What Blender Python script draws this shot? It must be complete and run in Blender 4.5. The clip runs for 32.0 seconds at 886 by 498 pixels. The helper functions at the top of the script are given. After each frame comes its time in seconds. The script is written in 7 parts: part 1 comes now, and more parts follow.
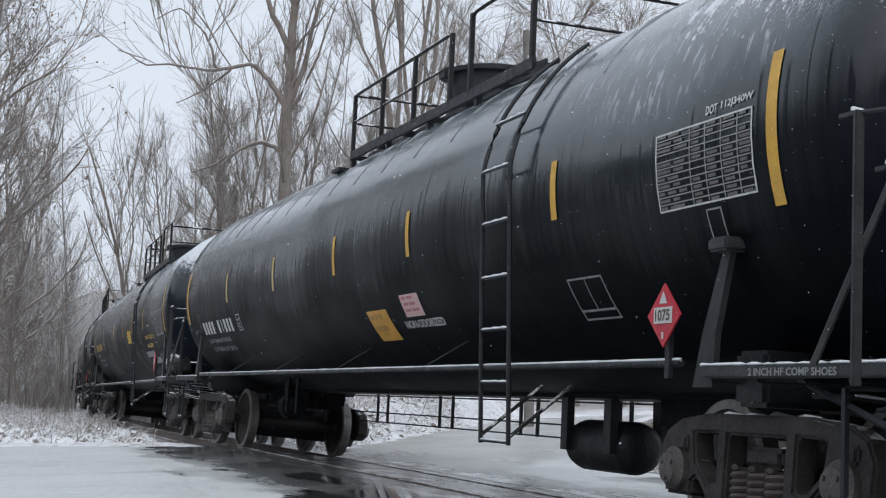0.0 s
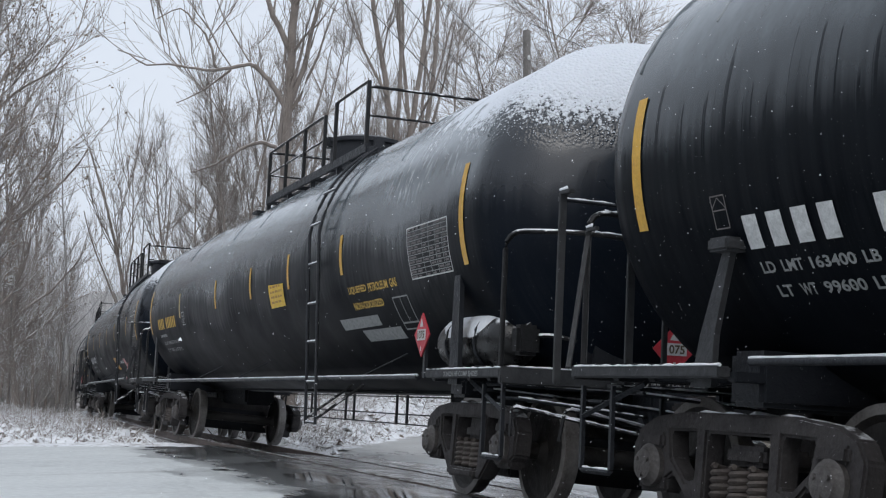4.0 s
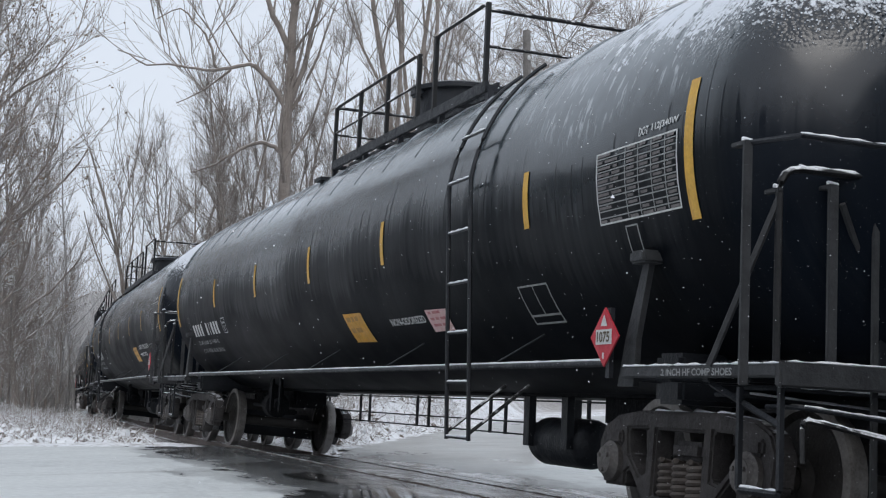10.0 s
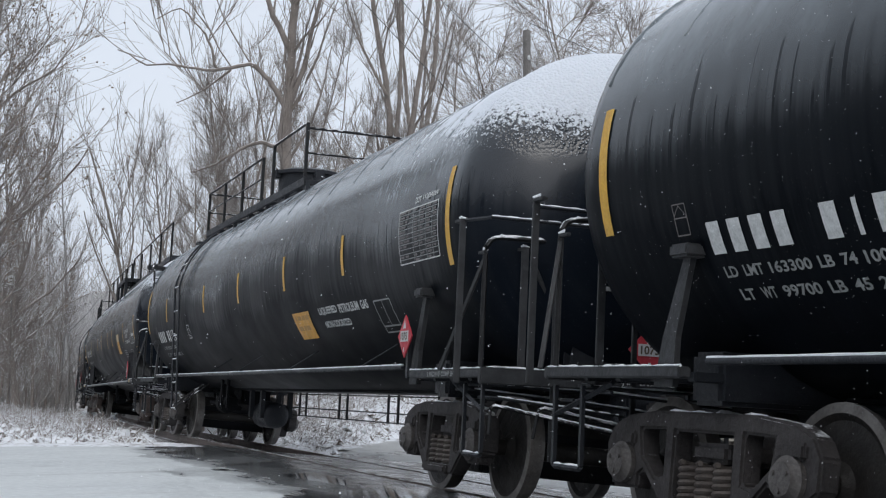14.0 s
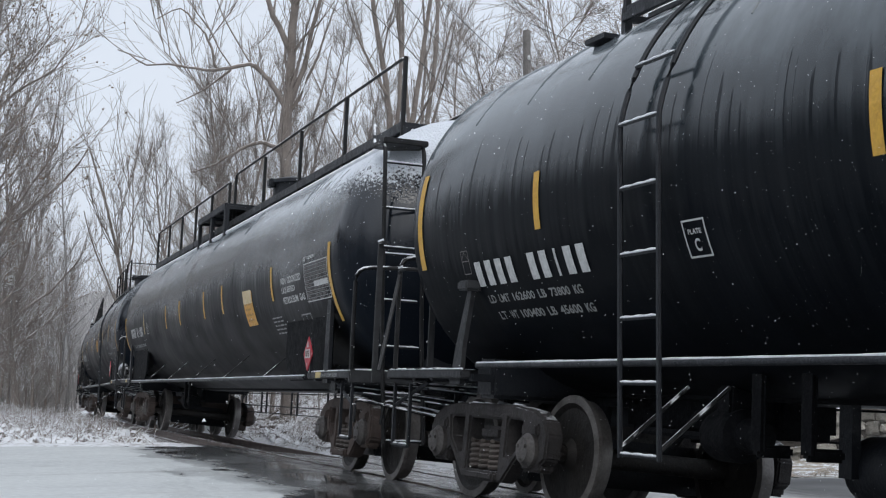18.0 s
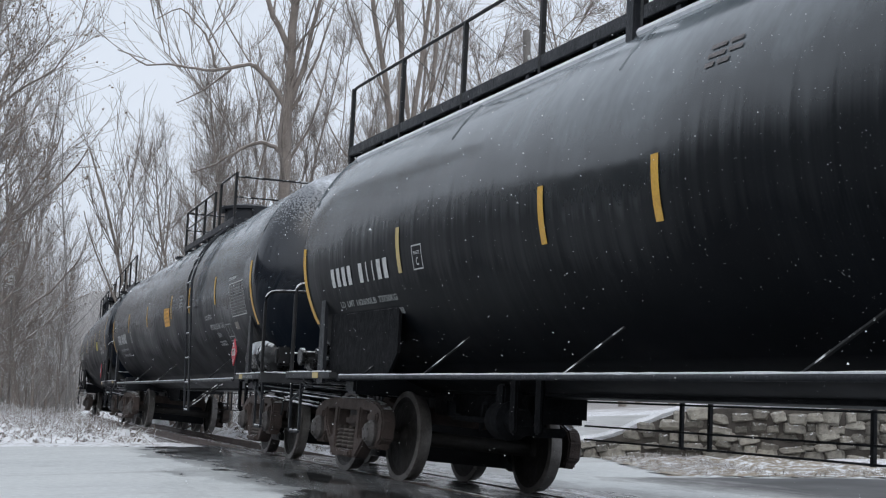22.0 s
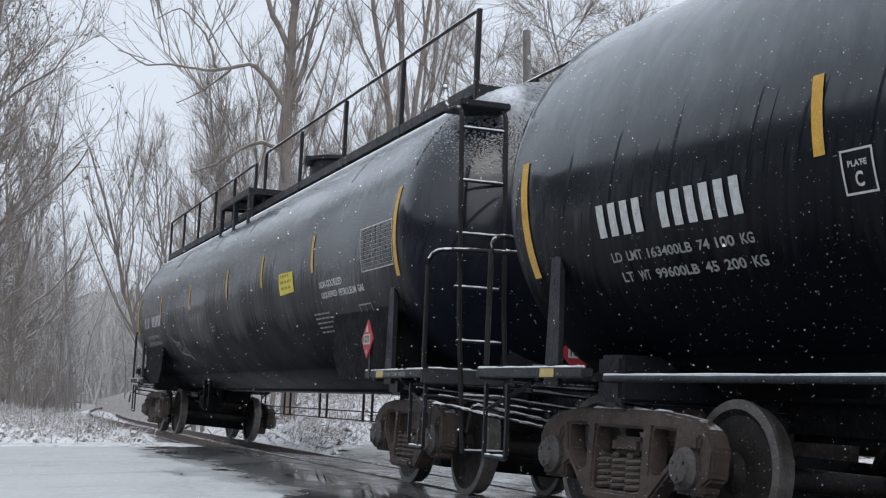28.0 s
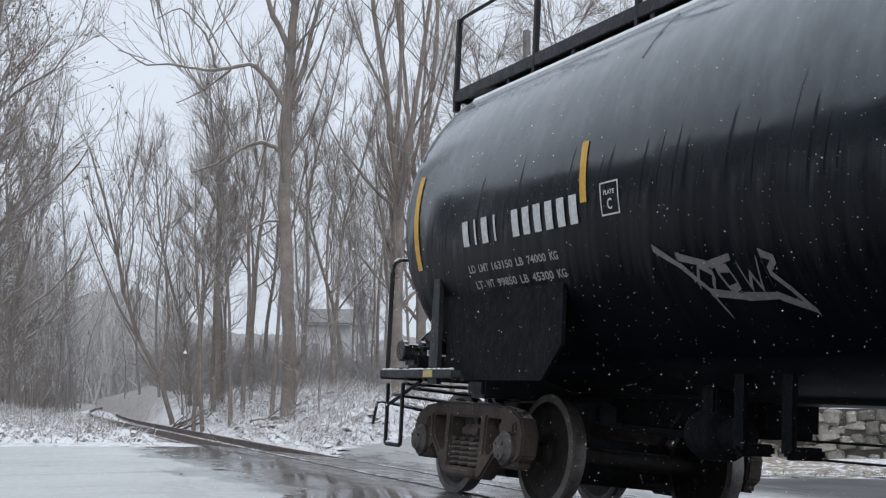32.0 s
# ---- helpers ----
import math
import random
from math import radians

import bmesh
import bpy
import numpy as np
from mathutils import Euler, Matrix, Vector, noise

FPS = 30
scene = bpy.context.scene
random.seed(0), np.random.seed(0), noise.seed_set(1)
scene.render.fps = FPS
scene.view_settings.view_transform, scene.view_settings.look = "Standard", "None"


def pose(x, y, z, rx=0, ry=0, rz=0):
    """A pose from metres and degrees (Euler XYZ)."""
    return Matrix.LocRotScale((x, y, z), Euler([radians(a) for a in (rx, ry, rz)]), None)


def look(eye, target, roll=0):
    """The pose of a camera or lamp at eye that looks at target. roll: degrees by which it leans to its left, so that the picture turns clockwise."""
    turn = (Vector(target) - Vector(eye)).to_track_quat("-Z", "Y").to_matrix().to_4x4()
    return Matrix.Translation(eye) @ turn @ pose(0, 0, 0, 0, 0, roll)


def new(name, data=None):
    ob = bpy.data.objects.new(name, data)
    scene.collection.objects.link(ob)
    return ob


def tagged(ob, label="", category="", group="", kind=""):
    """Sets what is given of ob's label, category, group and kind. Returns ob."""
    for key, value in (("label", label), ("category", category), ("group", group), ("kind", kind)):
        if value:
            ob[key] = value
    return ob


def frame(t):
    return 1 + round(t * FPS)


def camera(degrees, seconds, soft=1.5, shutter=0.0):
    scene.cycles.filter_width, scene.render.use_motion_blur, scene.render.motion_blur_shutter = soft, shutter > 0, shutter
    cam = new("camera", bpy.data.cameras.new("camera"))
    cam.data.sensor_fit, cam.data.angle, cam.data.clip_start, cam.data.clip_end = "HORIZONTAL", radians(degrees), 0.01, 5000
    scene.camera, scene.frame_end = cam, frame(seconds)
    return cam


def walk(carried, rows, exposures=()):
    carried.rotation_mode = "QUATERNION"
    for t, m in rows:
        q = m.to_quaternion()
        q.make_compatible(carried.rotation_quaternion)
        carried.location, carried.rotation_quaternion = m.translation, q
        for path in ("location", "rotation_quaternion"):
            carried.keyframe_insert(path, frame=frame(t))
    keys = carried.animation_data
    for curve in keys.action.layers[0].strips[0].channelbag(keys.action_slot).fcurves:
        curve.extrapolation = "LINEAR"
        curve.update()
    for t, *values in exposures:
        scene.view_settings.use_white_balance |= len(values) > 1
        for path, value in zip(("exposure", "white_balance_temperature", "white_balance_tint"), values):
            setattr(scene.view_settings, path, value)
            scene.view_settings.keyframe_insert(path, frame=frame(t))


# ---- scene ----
cam = camera(35.745, 32.0, 1.2)
EYE = (0.0, 0.0, 1.145)
HEAD, PITCH = radians(23.214), radians(5.151)
AIM = (EYE[0] + math.sin(HEAD) * math.cos(PITCH), EYE[1] + math.cos(HEAD) * math.cos(PITCH), EYE[2] + math.sin(PITCH))
walk(cam, [(0, look(EYE, AIM, 0)), (32, look(EYE, AIM, 0))])

# ---- light: a snowy overcast sky and a faint, very wide sun ----
world = bpy.data.worlds.new("overcast_sky")
scene.world = world
world.use_nodes = True
wn = world.node_tree.nodes
wl = world.node_tree.links
sky = wn.new("ShaderNodeTexSky")
sky.sky_type, sky.sun_disc = "NISHITA", False
sky.sun_elevation, sky.sun_rotation = radians(48), radians(200)
sky.air_density, sky.dust_density, sky.ozone_density = 1.0, 6.0, 1.0
pale = wn.new("ShaderNodeHueSaturation")
pale.inputs["Saturation"].default_value = 0.3
pale.inputs["Value"].default_value = 1.0
cloud = wn.new("ShaderNodeMix")
cloud.data_type = "RGBA"
cloud.inputs["Factor"].default_value = 0.75
cloud.inputs["B"].default_value = (6.9, 7.55, 8.6, 1)
wl.new(sky.outputs[0], pale.inputs["Color"])
wl.new(pale.outputs[0], cloud.inputs["A"])
wl.new(cloud.outputs["Result"], wn["Background"].inputs["Color"])
wn["Background"].inputs["Strength"].default_value = 0.122
sun = new("sun", bpy.data.lights.new("sun", "SUN"))
sun.data.energy, sun.data.angle, sun.data.color = 0.5, radians(40), (1.0, 0.97, 0.93)
sun.matrix_world = look((-12, -30, 40), (0, 0, 0))
scene.view_settings.exposure = 0.03

# ---- materials ----


def noise_mix(nt, scale, lo, hi, detail=5.0, rough=0.6, coord="Object", stretch=(1, 1, 1)):
    """A noise between two limits, 0 to 1."""
    tc = nt.nodes.new("ShaderNodeTexCoord")
    mp = nt.nodes.new("ShaderNodeMapping")
    mp.inputs["Scale"].default_value = stretch
    nz = nt.nodes.new("ShaderNodeTexNoise")
    nz.inputs["Scale"].default_value, nz.inputs["Detail"].default_value, nz.inputs["Roughness"].default_value = scale, detail, rough
    mr = nt.nodes.new("ShaderNodeMapRange")
    mr.inputs["From Min"].default_value, mr.inputs["From Max"].default_value = lo, hi
    nt.links.new(tc.outputs[coord], mp.inputs["Vector"])
    nt.links.new(mp.outputs[0], nz.inputs["Vector"])
    nt.links.new(nz.outputs["Fac"], mr.inputs["Value"])
    return mr.outputs[0]


def mixed(nt, fac, a, b):
    m = nt.nodes.new("ShaderNodeMix")
    m.data_type = "RGBA"
    for sock, v in ((m.inputs["Factor"], fac), (m.inputs["A"], a), (m.inputs["B"], b)):
        if isinstance(v, (tuple, float, int)):
            sock.default_value = (*v, 1) if isinstance(v, tuple) else v
        else:
            nt.links.new(v, sock)
    return m.outputs["Result"]


def math_node(nt, op, a, b=0.5):
    m = nt.nodes.new("ShaderNodeMath")
    m.operation = op
    for sock, v in ((m.inputs[0], a), (m.inputs[1], b)):
        if isinstance(v, (float, int)):
            sock.default_value = v
        else:
            nt.links.new(v, sock)
    return m.outputs[0]


def material(name, col, col2=None, rough=0.6, metal=0.0, scale=6.0, fine=60.0, bump=0.3, spec=0.5, coord="Object", snow=0.0, snow_scale=3.0, jitter=0.0):
    """Two-scale colour noise, fine bump, and, with snow, white on what faces up."""
    ma = bpy.data.materials.new(name)
    ma.use_nodes = True
    nt = ma.node_tree
    bs = nt.nodes["Principled BSDF"]
    col2 = col2 or tuple(c * 0.6 for c in col)
    c = mixed(nt, noise_mix(nt, scale, 0.35, 0.65, coord=coord), col, col2)
    c = mixed(nt, math_node(nt, "MULTIPLY", noise_mix(nt, fine, 0.4, 0.75, coord=coord), 0.5), c, tuple(min(1, x * 1.35 + 0.01) for x in col))
    if jitter:
        oi = nt.nodes.new("ShaderNodeObjectInfo")
        hs = nt.nodes.new("ShaderNodeHueSaturation")
        mr = nt.nodes.new("ShaderNodeMapRange")
        mr.inputs["To Min"].default_value, mr.inputs["To Max"].default_value = 1 - jitter, 1 + jitter
        nt.links.new(oi.outputs["Random"], mr.inputs["Value"])
        nt.links.new(mr.outputs[0], hs.inputs["Value"])
        nt.links.new(c, hs.inputs["Color"])
        c = hs.outputs[0]
    r = rough
    if snow:
        ge = nt.nodes.new("ShaderNodeNewGeometry")
        sx = nt.nodes.new("ShaderNodeSeparateXYZ")
        nt.links.new(ge.outputs["Normal"], sx.inputs[0])
        up = math_node(nt, "SUBTRACT", sx.outputs["Z"], 1 - snow)
        up = math_node(nt, "ADD", up, math_node(nt, "MULTIPLY", math_node(nt, "SUBTRACT", noise_mix(nt, snow_scale, 0.3, 0.7, coord=coord), 0.5), 0.9))
        mr = nt.nodes.new("ShaderNodeMapRange")
        mr.inputs["From Min"].default_value, mr.inputs["From Max"].default_value = 0.0, 0.25
        nt.links.new(up, mr.inputs["Value"])
        c = mixed(nt, mr.outputs[0], c, (0.82, 0.84, 0.87))
    nt.links.new(c, bs.inputs["Base Color"])
    rr = nt.nodes.new("ShaderNodeMapRange")
    rr.inputs["To Min"].default_value, rr.inputs["To Max"].default_value = max(0.03, r - 0.12), min(1, r + 0.12)
    nt.links.new(noise_mix(nt, scale * 2.3, 0.3, 0.7, coord=coord), rr.inputs["Value"])
    nt.links.new(rr.outputs[0], bs.inputs["Roughness"])
    bs.inputs["Metallic"].default_value = metal
    bs.inputs["Specular IOR Level"].default_value = spec
    if bump:
        bp = nt.nodes.new("ShaderNodeBump")
        bp.inputs["Strength"].default_value, bp.inputs["Distance"].default_value = bump, 0.02
        nt.links.new(noise_mix(nt, fine * 0.7, 0.2, 0.8, coord=coord), bp.inputs["Height"])
        nt.links.new(bp.outputs[0], bs.inputs["Normal"])
    return ma


def ranged(nt, value, lo, hi):
    mr = nt.nodes.new("ShaderNodeMapRange")
    mr.inputs["From Min"].default_value, mr.inputs["From Max"].default_value = lo, hi
    nt.links.new(value, mr.inputs["Value"])
    return mr.outputs[0]


def tank_paint(name, base, film, dust, frost, gloss=0.025, edge=2.4, slant=0.0, bold=0.8, sheen_from=2.72):
    """Weathered black tank paint: a grey film of melting frost that ends in drips and a paler crown, both partly
    reflected sky put into the colour, rain streaks down the flanks, wet snow and beads on the leading shoulder.
    """
    ma = bpy.data.materials.new(name)
    ma.use_nodes = True
    nt = ma.node_tree
    bs = nt.nodes["Principled BSDF"]
    tc = nt.nodes.new("ShaderNodeTexCoord")
    sx = nt.nodes.new("ShaderNodeSeparateXYZ")
    nt.links.new(tc.outputs["Object"], sx.inputs[0])
    along, high = sx.outputs["Y"], sx.outputs["Z"]
    mul = lambda p, q: math_node(nt, "MULTIPLY", p, q)
    add = lambda p, q: math_node(nt, "ADD", p, q)
    sub = lambda p, q: math_node(nt, "SUBTRACT", p, q)
    c = mixed(nt, noise_mix(nt, 0.9, 0.3, 0.7), base, tuple(v * 1.6 + 0.002 for v in base))
    # a wet, frosted film above, its grey partly painted sky sheen, dull soot below; its edge wanders, and dark drips
    # run through it
    def drips(scale, lo, hi):
        mp = nt.nodes.new("ShaderNodeCombineXYZ")
        nt.links.new(add(along, mul(high, slant)), mp.inputs["Y"])
        nz = nt.nodes.new("ShaderNodeTexNoise")
        nz.inputs["Scale"].default_value, nz.inputs["Detail"].default_value, nz.inputs["Roughness"].default_value = scale, 2.0, 0.6
        nt.links.new(mp.outputs[0], nz.inputs["Vector"])
        return ranged(nt, nz.outputs["Fac"], lo, hi)
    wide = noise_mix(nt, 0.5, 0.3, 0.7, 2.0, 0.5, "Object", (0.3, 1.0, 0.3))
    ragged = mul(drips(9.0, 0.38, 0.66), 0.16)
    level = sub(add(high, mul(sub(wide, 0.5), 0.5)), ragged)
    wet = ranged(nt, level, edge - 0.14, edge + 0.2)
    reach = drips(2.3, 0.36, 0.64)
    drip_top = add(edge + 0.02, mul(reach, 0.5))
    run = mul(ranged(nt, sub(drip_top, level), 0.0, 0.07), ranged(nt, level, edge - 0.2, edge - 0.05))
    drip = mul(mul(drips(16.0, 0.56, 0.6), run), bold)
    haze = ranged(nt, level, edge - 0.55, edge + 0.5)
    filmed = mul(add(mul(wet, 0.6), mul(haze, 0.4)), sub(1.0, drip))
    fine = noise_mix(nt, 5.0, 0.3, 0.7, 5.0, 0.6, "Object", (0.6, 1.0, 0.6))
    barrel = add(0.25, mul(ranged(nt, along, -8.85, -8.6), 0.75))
    # crown paled by height in the colour, frost and the sky's sheen together
    frost_sheen = ranged(nt, add(high, add(mul(sub(wide, 0.5), 0.5), mul(sub(fine, 0.5), 0.15))), sheen_from, sheen_from + 0.88)
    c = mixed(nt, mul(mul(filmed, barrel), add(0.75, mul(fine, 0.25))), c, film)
    c = mixed(nt, mul(mul(mul(frost_sheen, barrel), sub(1.0, drip)), add(0.7, mul(fine, 0.25))), c, (0.225, 0.26, 0.285))
    # bluish haze painted into the leading head's black
    c = mixed(nt, mul(ranged(nt, along, -8.6, -8.95), 0.8), c, (0.008, 0.0115, 0.018))
    # grey rain streaks low on the flank
    streak = noise_mix(nt, 3.0, 0.42, 0.62, 4.0, 0.7, "Object", (0.1, 6.0, 0.12))
    zone = mul(ranged(nt, high, 1.25, 1.75), ranged(nt, high, 2.35, 1.9))
    broad = noise_mix(nt, 0.55, 0.42, 0.6, 3.0)
    c = mixed(nt, mul(mul(mul(streak, broad), zone), dust), c, (0.06, 0.066, 0.072))
    spots = noise_mix(nt, 60.0, 0.68, 0.76, 2.0)
    c = mixed(nt, mul(spots, 0.2), c, (0.16, 0.16, 0.16))
    # wet snow, thick on the leading shoulder and in patches on the crown
    lead = ranged(nt, add(along, mul(sub(fine, 0.5), 1.6)), -6.7, -8.2)
    patch = noise_mix(nt, 1.2, 0.4, 0.66, 5.0, 0.65, "Object", (1, 0.35, 1))
    grain = noise_mix(nt, 26.0, 0.3, 0.7, 3.0)
    crown = ranged(nt, add(high, add(mul(sub(wide, 0.5), 0.25), mul(sub(grain, 0.5), 0.35))), 2.98, 3.5)
    top = ranged(nt, add(high, add(mul(sub(wide, 0.5), 0.5), mul(sub(grain, 0.5), 0.2))), 3.4, 3.85)
    thick = add(mul(mul(crown, lead), frost), mul(mul(top, patch), 0.25 + 0.35 * frost))
    sn = ranged(nt, thick, 0.28, 0.5)
    # frozen dribbles behind the leading shoulder
    dribble = mul(noise_mix(nt, 20.0, 0.57, 0.63, 3.0, 0.6, "Object", (0.22, 1.0, 0.22)), mul(ranged(nt, along, -5.0, -7.0), ranged(nt, along, -8.75, -8.5)))
    dribble = mul(mul(dribble, mul(ranged(nt, add(high, mul(sub(wide, 0.5), 0.5)), 2.8, 3.0), ranged(nt, high, 3.62, 3.4))), frost * 0.55)
    c = mixed(nt, dribble, c, (0.5, 0.54, 0.58))
    # grains and beads that thin out down the leading head
    vo = nt.nodes.new("ShaderNodeTexVoronoi")
    vo.inputs["Scale"].default_value = 40.0
    nt.links.new(tc.outputs["Object"], vo.inputs["Vector"])
    nose = mul(ranged(nt, along, -7.9, -8.7), frost)
    down = ranged(nt, add(high, mul(sub(wide, 0.5), 0.3)), 2.82, 3.48)
    speck = mul(ranged(nt, sub(mul(down, 0.62), vo.outputs["Distance"]), -0.04, 0.03), nose)
    sn = math_node(nt, "MAXIMUM", sn, mul(speck, 0.85))
    c = mixed(nt, sn, c, (0.7, 0.74, 0.8))
    nt.links.new(c, bs.inputs["Base Color"])
    ro = nt.nodes.new("ShaderNodeMapRange")
    ro.inputs["To Min"].default_value, ro.inputs["To Max"].default_value = 0.07, 0.19
    nt.links.new(noise_mix(nt, 1.6, 0.3, 0.7, 5.0, 0.6, "Object", (1, 0.6, 0.6)), ro.inputs["Value"])
    soot = math_node(nt, "SUBTRACT", 1.0, filmed)
    nt.links.new(add(add(ro.outputs[0], mul(soot, 0.3)), mul(sn, 0.5)), bs.inputs["Roughness"])
    nt.links.new(add(add(gloss, mul(filmed, 0.72)), mul(ranged(nt, high, 1.22, 0.98), 0.4)), bs.inputs["Specular IOR Level"])
    # beads of water, and the sheet's waviness
    bead = mul(mul(sub(0.6, vo.outputs["Distance"]), ranged(nt, high, 2.85, 3.2)), nose)
    hgt = add(mul(bead, 1.6), mul(noise_mix(nt, 0.9, 0.2, 0.8, 3.0, 0.5, "Object", (1.0, 0.6, 1.0)), 1.1))
    bp = nt.nodes.new("ShaderNodeBump")
    bp.inputs["Strength"].default_value, bp.inputs["Distance"].default_value = 0.4, 0.03
    nt.links.new(hgt, bp.inputs["Height"])
    nt.links.new(bp.outputs[0], bs.inputs["Normal"])
    return ma


PAINT = [
    tank_paint("black_tank_paint", (0.0016, 0.0026, 0.0044), (0.01, 0.0185, 0.025), 0.1, 1.0, 0.03, 2.4, 0.0, 0.7),
    tank_paint("dusty_tank_paint", (0.0016, 0.0026, 0.0046), (0.021, 0.03, 0.037), 0.12, 0.95, 0.03, 2.4, 0.0, 0.3, 2.52),
    tank_paint("worn_tank_paint", (0.001, 0.0017, 0.0036), (0.012, 0.0195, 0.027), 0.1, 0.3, 0.015, 2.15, 0.35, 0.7, 2.5),
    tank_paint("clean_tank_paint", (0.0016, 0.0024, 0.0038), (0.022, 0.028, 0.032), 0.1, 0.95, 0.04, 2.35, 0.0, 0.12),
]
M_IRON = material("black_iron", (0.012, 0.0142, 0.0185), (0.022, 0.0245, 0.03), 0.45, 0.0, 4, 40, 0.3, 0.3)
M_DUSTED = material("frosted_black_plate", (0.028, 0.03, 0.033), (0.05, 0.052, 0.056), 0.6, 0.0, 5, 30, 0.3, 0.3)
# darker, duller iron for parts under the cars
M_UNDERDARK = material("dark_underframe", (0.0045, 0.005, 0.0065), (0.009, 0.0095, 0.011), 0.8, 0.0, 5, 40, 0.3, 0.12)
M_FROST = material("thin_hoar_frost", (0.36, 0.38, 0.41), (0.16, 0.18, 0.2), 0.8, 0.0, 5, 50, 0.3)
M_RAILING = material("snow_dusted_iron", (0.009, 0.01, 0.011), (0.02, 0.02, 0.022), 0.5, 0.0, 5, 40, 0.2, 0.25, snow=0.5, snow_scale=7)
M_TRUCK = material("rusty_cast_steel", (0.046, 0.042, 0.042), (0.022, 0.02, 0.021), 0.8, 0.0, 5, 40, 0.5, snow=0.05, snow_scale=6)
M_CAP = material("grey_bearing_cap", (0.13, 0.122, 0.118), (0.07, 0.064, 0.062), 0.6, 0.2, 7, 50, 0.3)
M_TRUCK2 = material("brown_cast_steel", (0.095, 0.072, 0.064), (0.045, 0.035, 0.032), 0.85, 0.0, 5, 40, 0.5, snow=0.05, snow_scale=6)
M_WHEEL = material("rolled_wheel_steel", (0.016, 0.015, 0.0145), (0.03, 0.026, 0.023), 0.6, 0.2, 5, 50, 0.3)
M_TREAD = material("polished_tread_steel", (0.2, 0.19, 0.18), (0.1, 0.09, 0.085), 0.45, 0.4, 8, 60, 0.1)
M_SPRING = material("spring_steel", (0.1, 0.085, 0.075), (0.05, 0.04, 0.036), 0.7, 0.0, 8, 50, 0.2)
M_SNOW = material("fresh_snow", (0.8, 0.82, 0.86), (0.66, 0.69, 0.74), 0.9, 0.0, 3, 30, 0.5)
M_VESSEL = material("snow_capped_vessel_paint", (0.006, 0.0065, 0.007), (0.012, 0.012, 0.013), 0.3, 0.0, 4, 40, 0.1, snow=0.42, snow_scale=4)
M_YELLOW = material("yellow_reflective_tape", (0.62, 0.36, 0.05), (0.5, 0.28, 0.04), 0.45, 0.0, 9, 50, 0.1)
M_PALE = material("pale_reflective_tape", (0.55, 0.42, 0.16), (0.45, 0.36, 0.16), 0.45, 0.0, 9, 50, 0.1)
M_ORANGE = material("orange_placard_vinyl", (0.66, 0.33, 0.025), (0.5, 0.25, 0.02), 0.5, 0.0, 6, 40, 0.1)
M_AMBER = material("amber_placard_vinyl", (0.72, 0.47, 0.03), (0.62, 0.4, 0.03), 0.5, 0.0, 6, 40, 0.1)
M_LEMON = material("lemon_placard_vinyl", (0.72, 0.6, 0.05), (0.6, 0.48, 0.04), 0.5, 0.0, 6, 40, 0.1)
M_PINK = material("faded_pink_label", (0.62, 0.36, 0.36), (0.66, 0.52, 0.5), 0.6, 0.0, 14, 60, 0.1)
M_RED = material("red_hazard_plate", (0.5, 0.03, 0.05), (0.4, 0.025, 0.04), 0.45, 0.0, 6, 40, 0.1)
M_WHITE = material("white_stencil_paint", (0.6, 0.61, 0.61), (0.42, 0.43, 0.43), 0.65, 0.0, 22, 90, 0.1)
M_GREY = material("grey_stencil_paint", (0.3, 0.31, 0.31), (0.18, 0.19, 0.19), 0.65, 0.0, 22, 90, 0.1)
M_FAINT = material("faded_print", (0.17, 0.155, 0.155), (0.09, 0.085, 0.085), 0.65, 0.0, 22, 90, 0.1)
M_GOLD = material("gold_stencil_paint", (0.62, 0.4, 0.08), (0.5, 0.32, 0.06), 0.6, 0.0, 22, 90, 0.1)
M_WORNPRINT = material("worn_brown_print", (0.36, 0.19, 0.04), (0.46, 0.25, 0.06), 0.6, 0.0, 12, 60, 0.1)
M_LEMONPRINT = material("worn_olive_print", (0.22, 0.19, 0.04), (0.4, 0.34, 0.05), 0.6, 0.0, 12, 60, 0.1)
M_TAN = material("faded_tan_label", (0.2, 0.18, 0.155), (0.14, 0.125, 0.11), 0.6, 0.0, 9, 50, 0.1)
M_REDPRINT = material("faded_red_print", (0.42, 0.13, 0.15), (0.5, 0.22, 0.22), 0.6, 0.0, 12, 60, 0.1)
M_CREAM = material("cream_label_paper", (0.6, 0.5, 0.32), (0.5, 0.38, 0.18), 0.6, 0.0, 9, 50, 0.1)
M_DARKTXT = material("dark_print", (0.06, 0.045, 0.03), (0.12, 0.09, 0.05), 0.6, 0.0, 12, 60, 0.1)

# ---- the railway's line ----
GAUGE = 0.75
CANT, LEAN = 6.6, 3.0


def bend(s):
    return 0.00288 - 0.001036 * min(max(s, 0), 90) / 50


LINE = {0: (5.755, 0.0, 0.0)}
for way in (1, -1):
    x, y, th = LINE[0]
    for i in range(1, 1001 if way > 0 else 401):
        s = way * i * 0.25
        th += way * 0.25 * bend(s)
        x, y = x + way * 0.25 * math.sin(th), y + way * 0.25 * math.cos(th)
        LINE[way * i] = (x, y, th)


def rail_height(s):
    return -0.0002047 * max(s, 0) ** 2 if s < 45 else -0.0002047 * 45 ** 2 - 0.0184 * (s - 45)


def on_line(s):
    """The track's centre, its heading and height, s metres up the line."""
    i = max(-399, min(999, math.floor(s / 0.25)))
    f = s / 0.25 - i
    a, b = LINE[i], LINE[i + 1]
    return tuple(a[k] + (b[k] - a[k]) * f for k in range(3)) + (rail_height(s),)


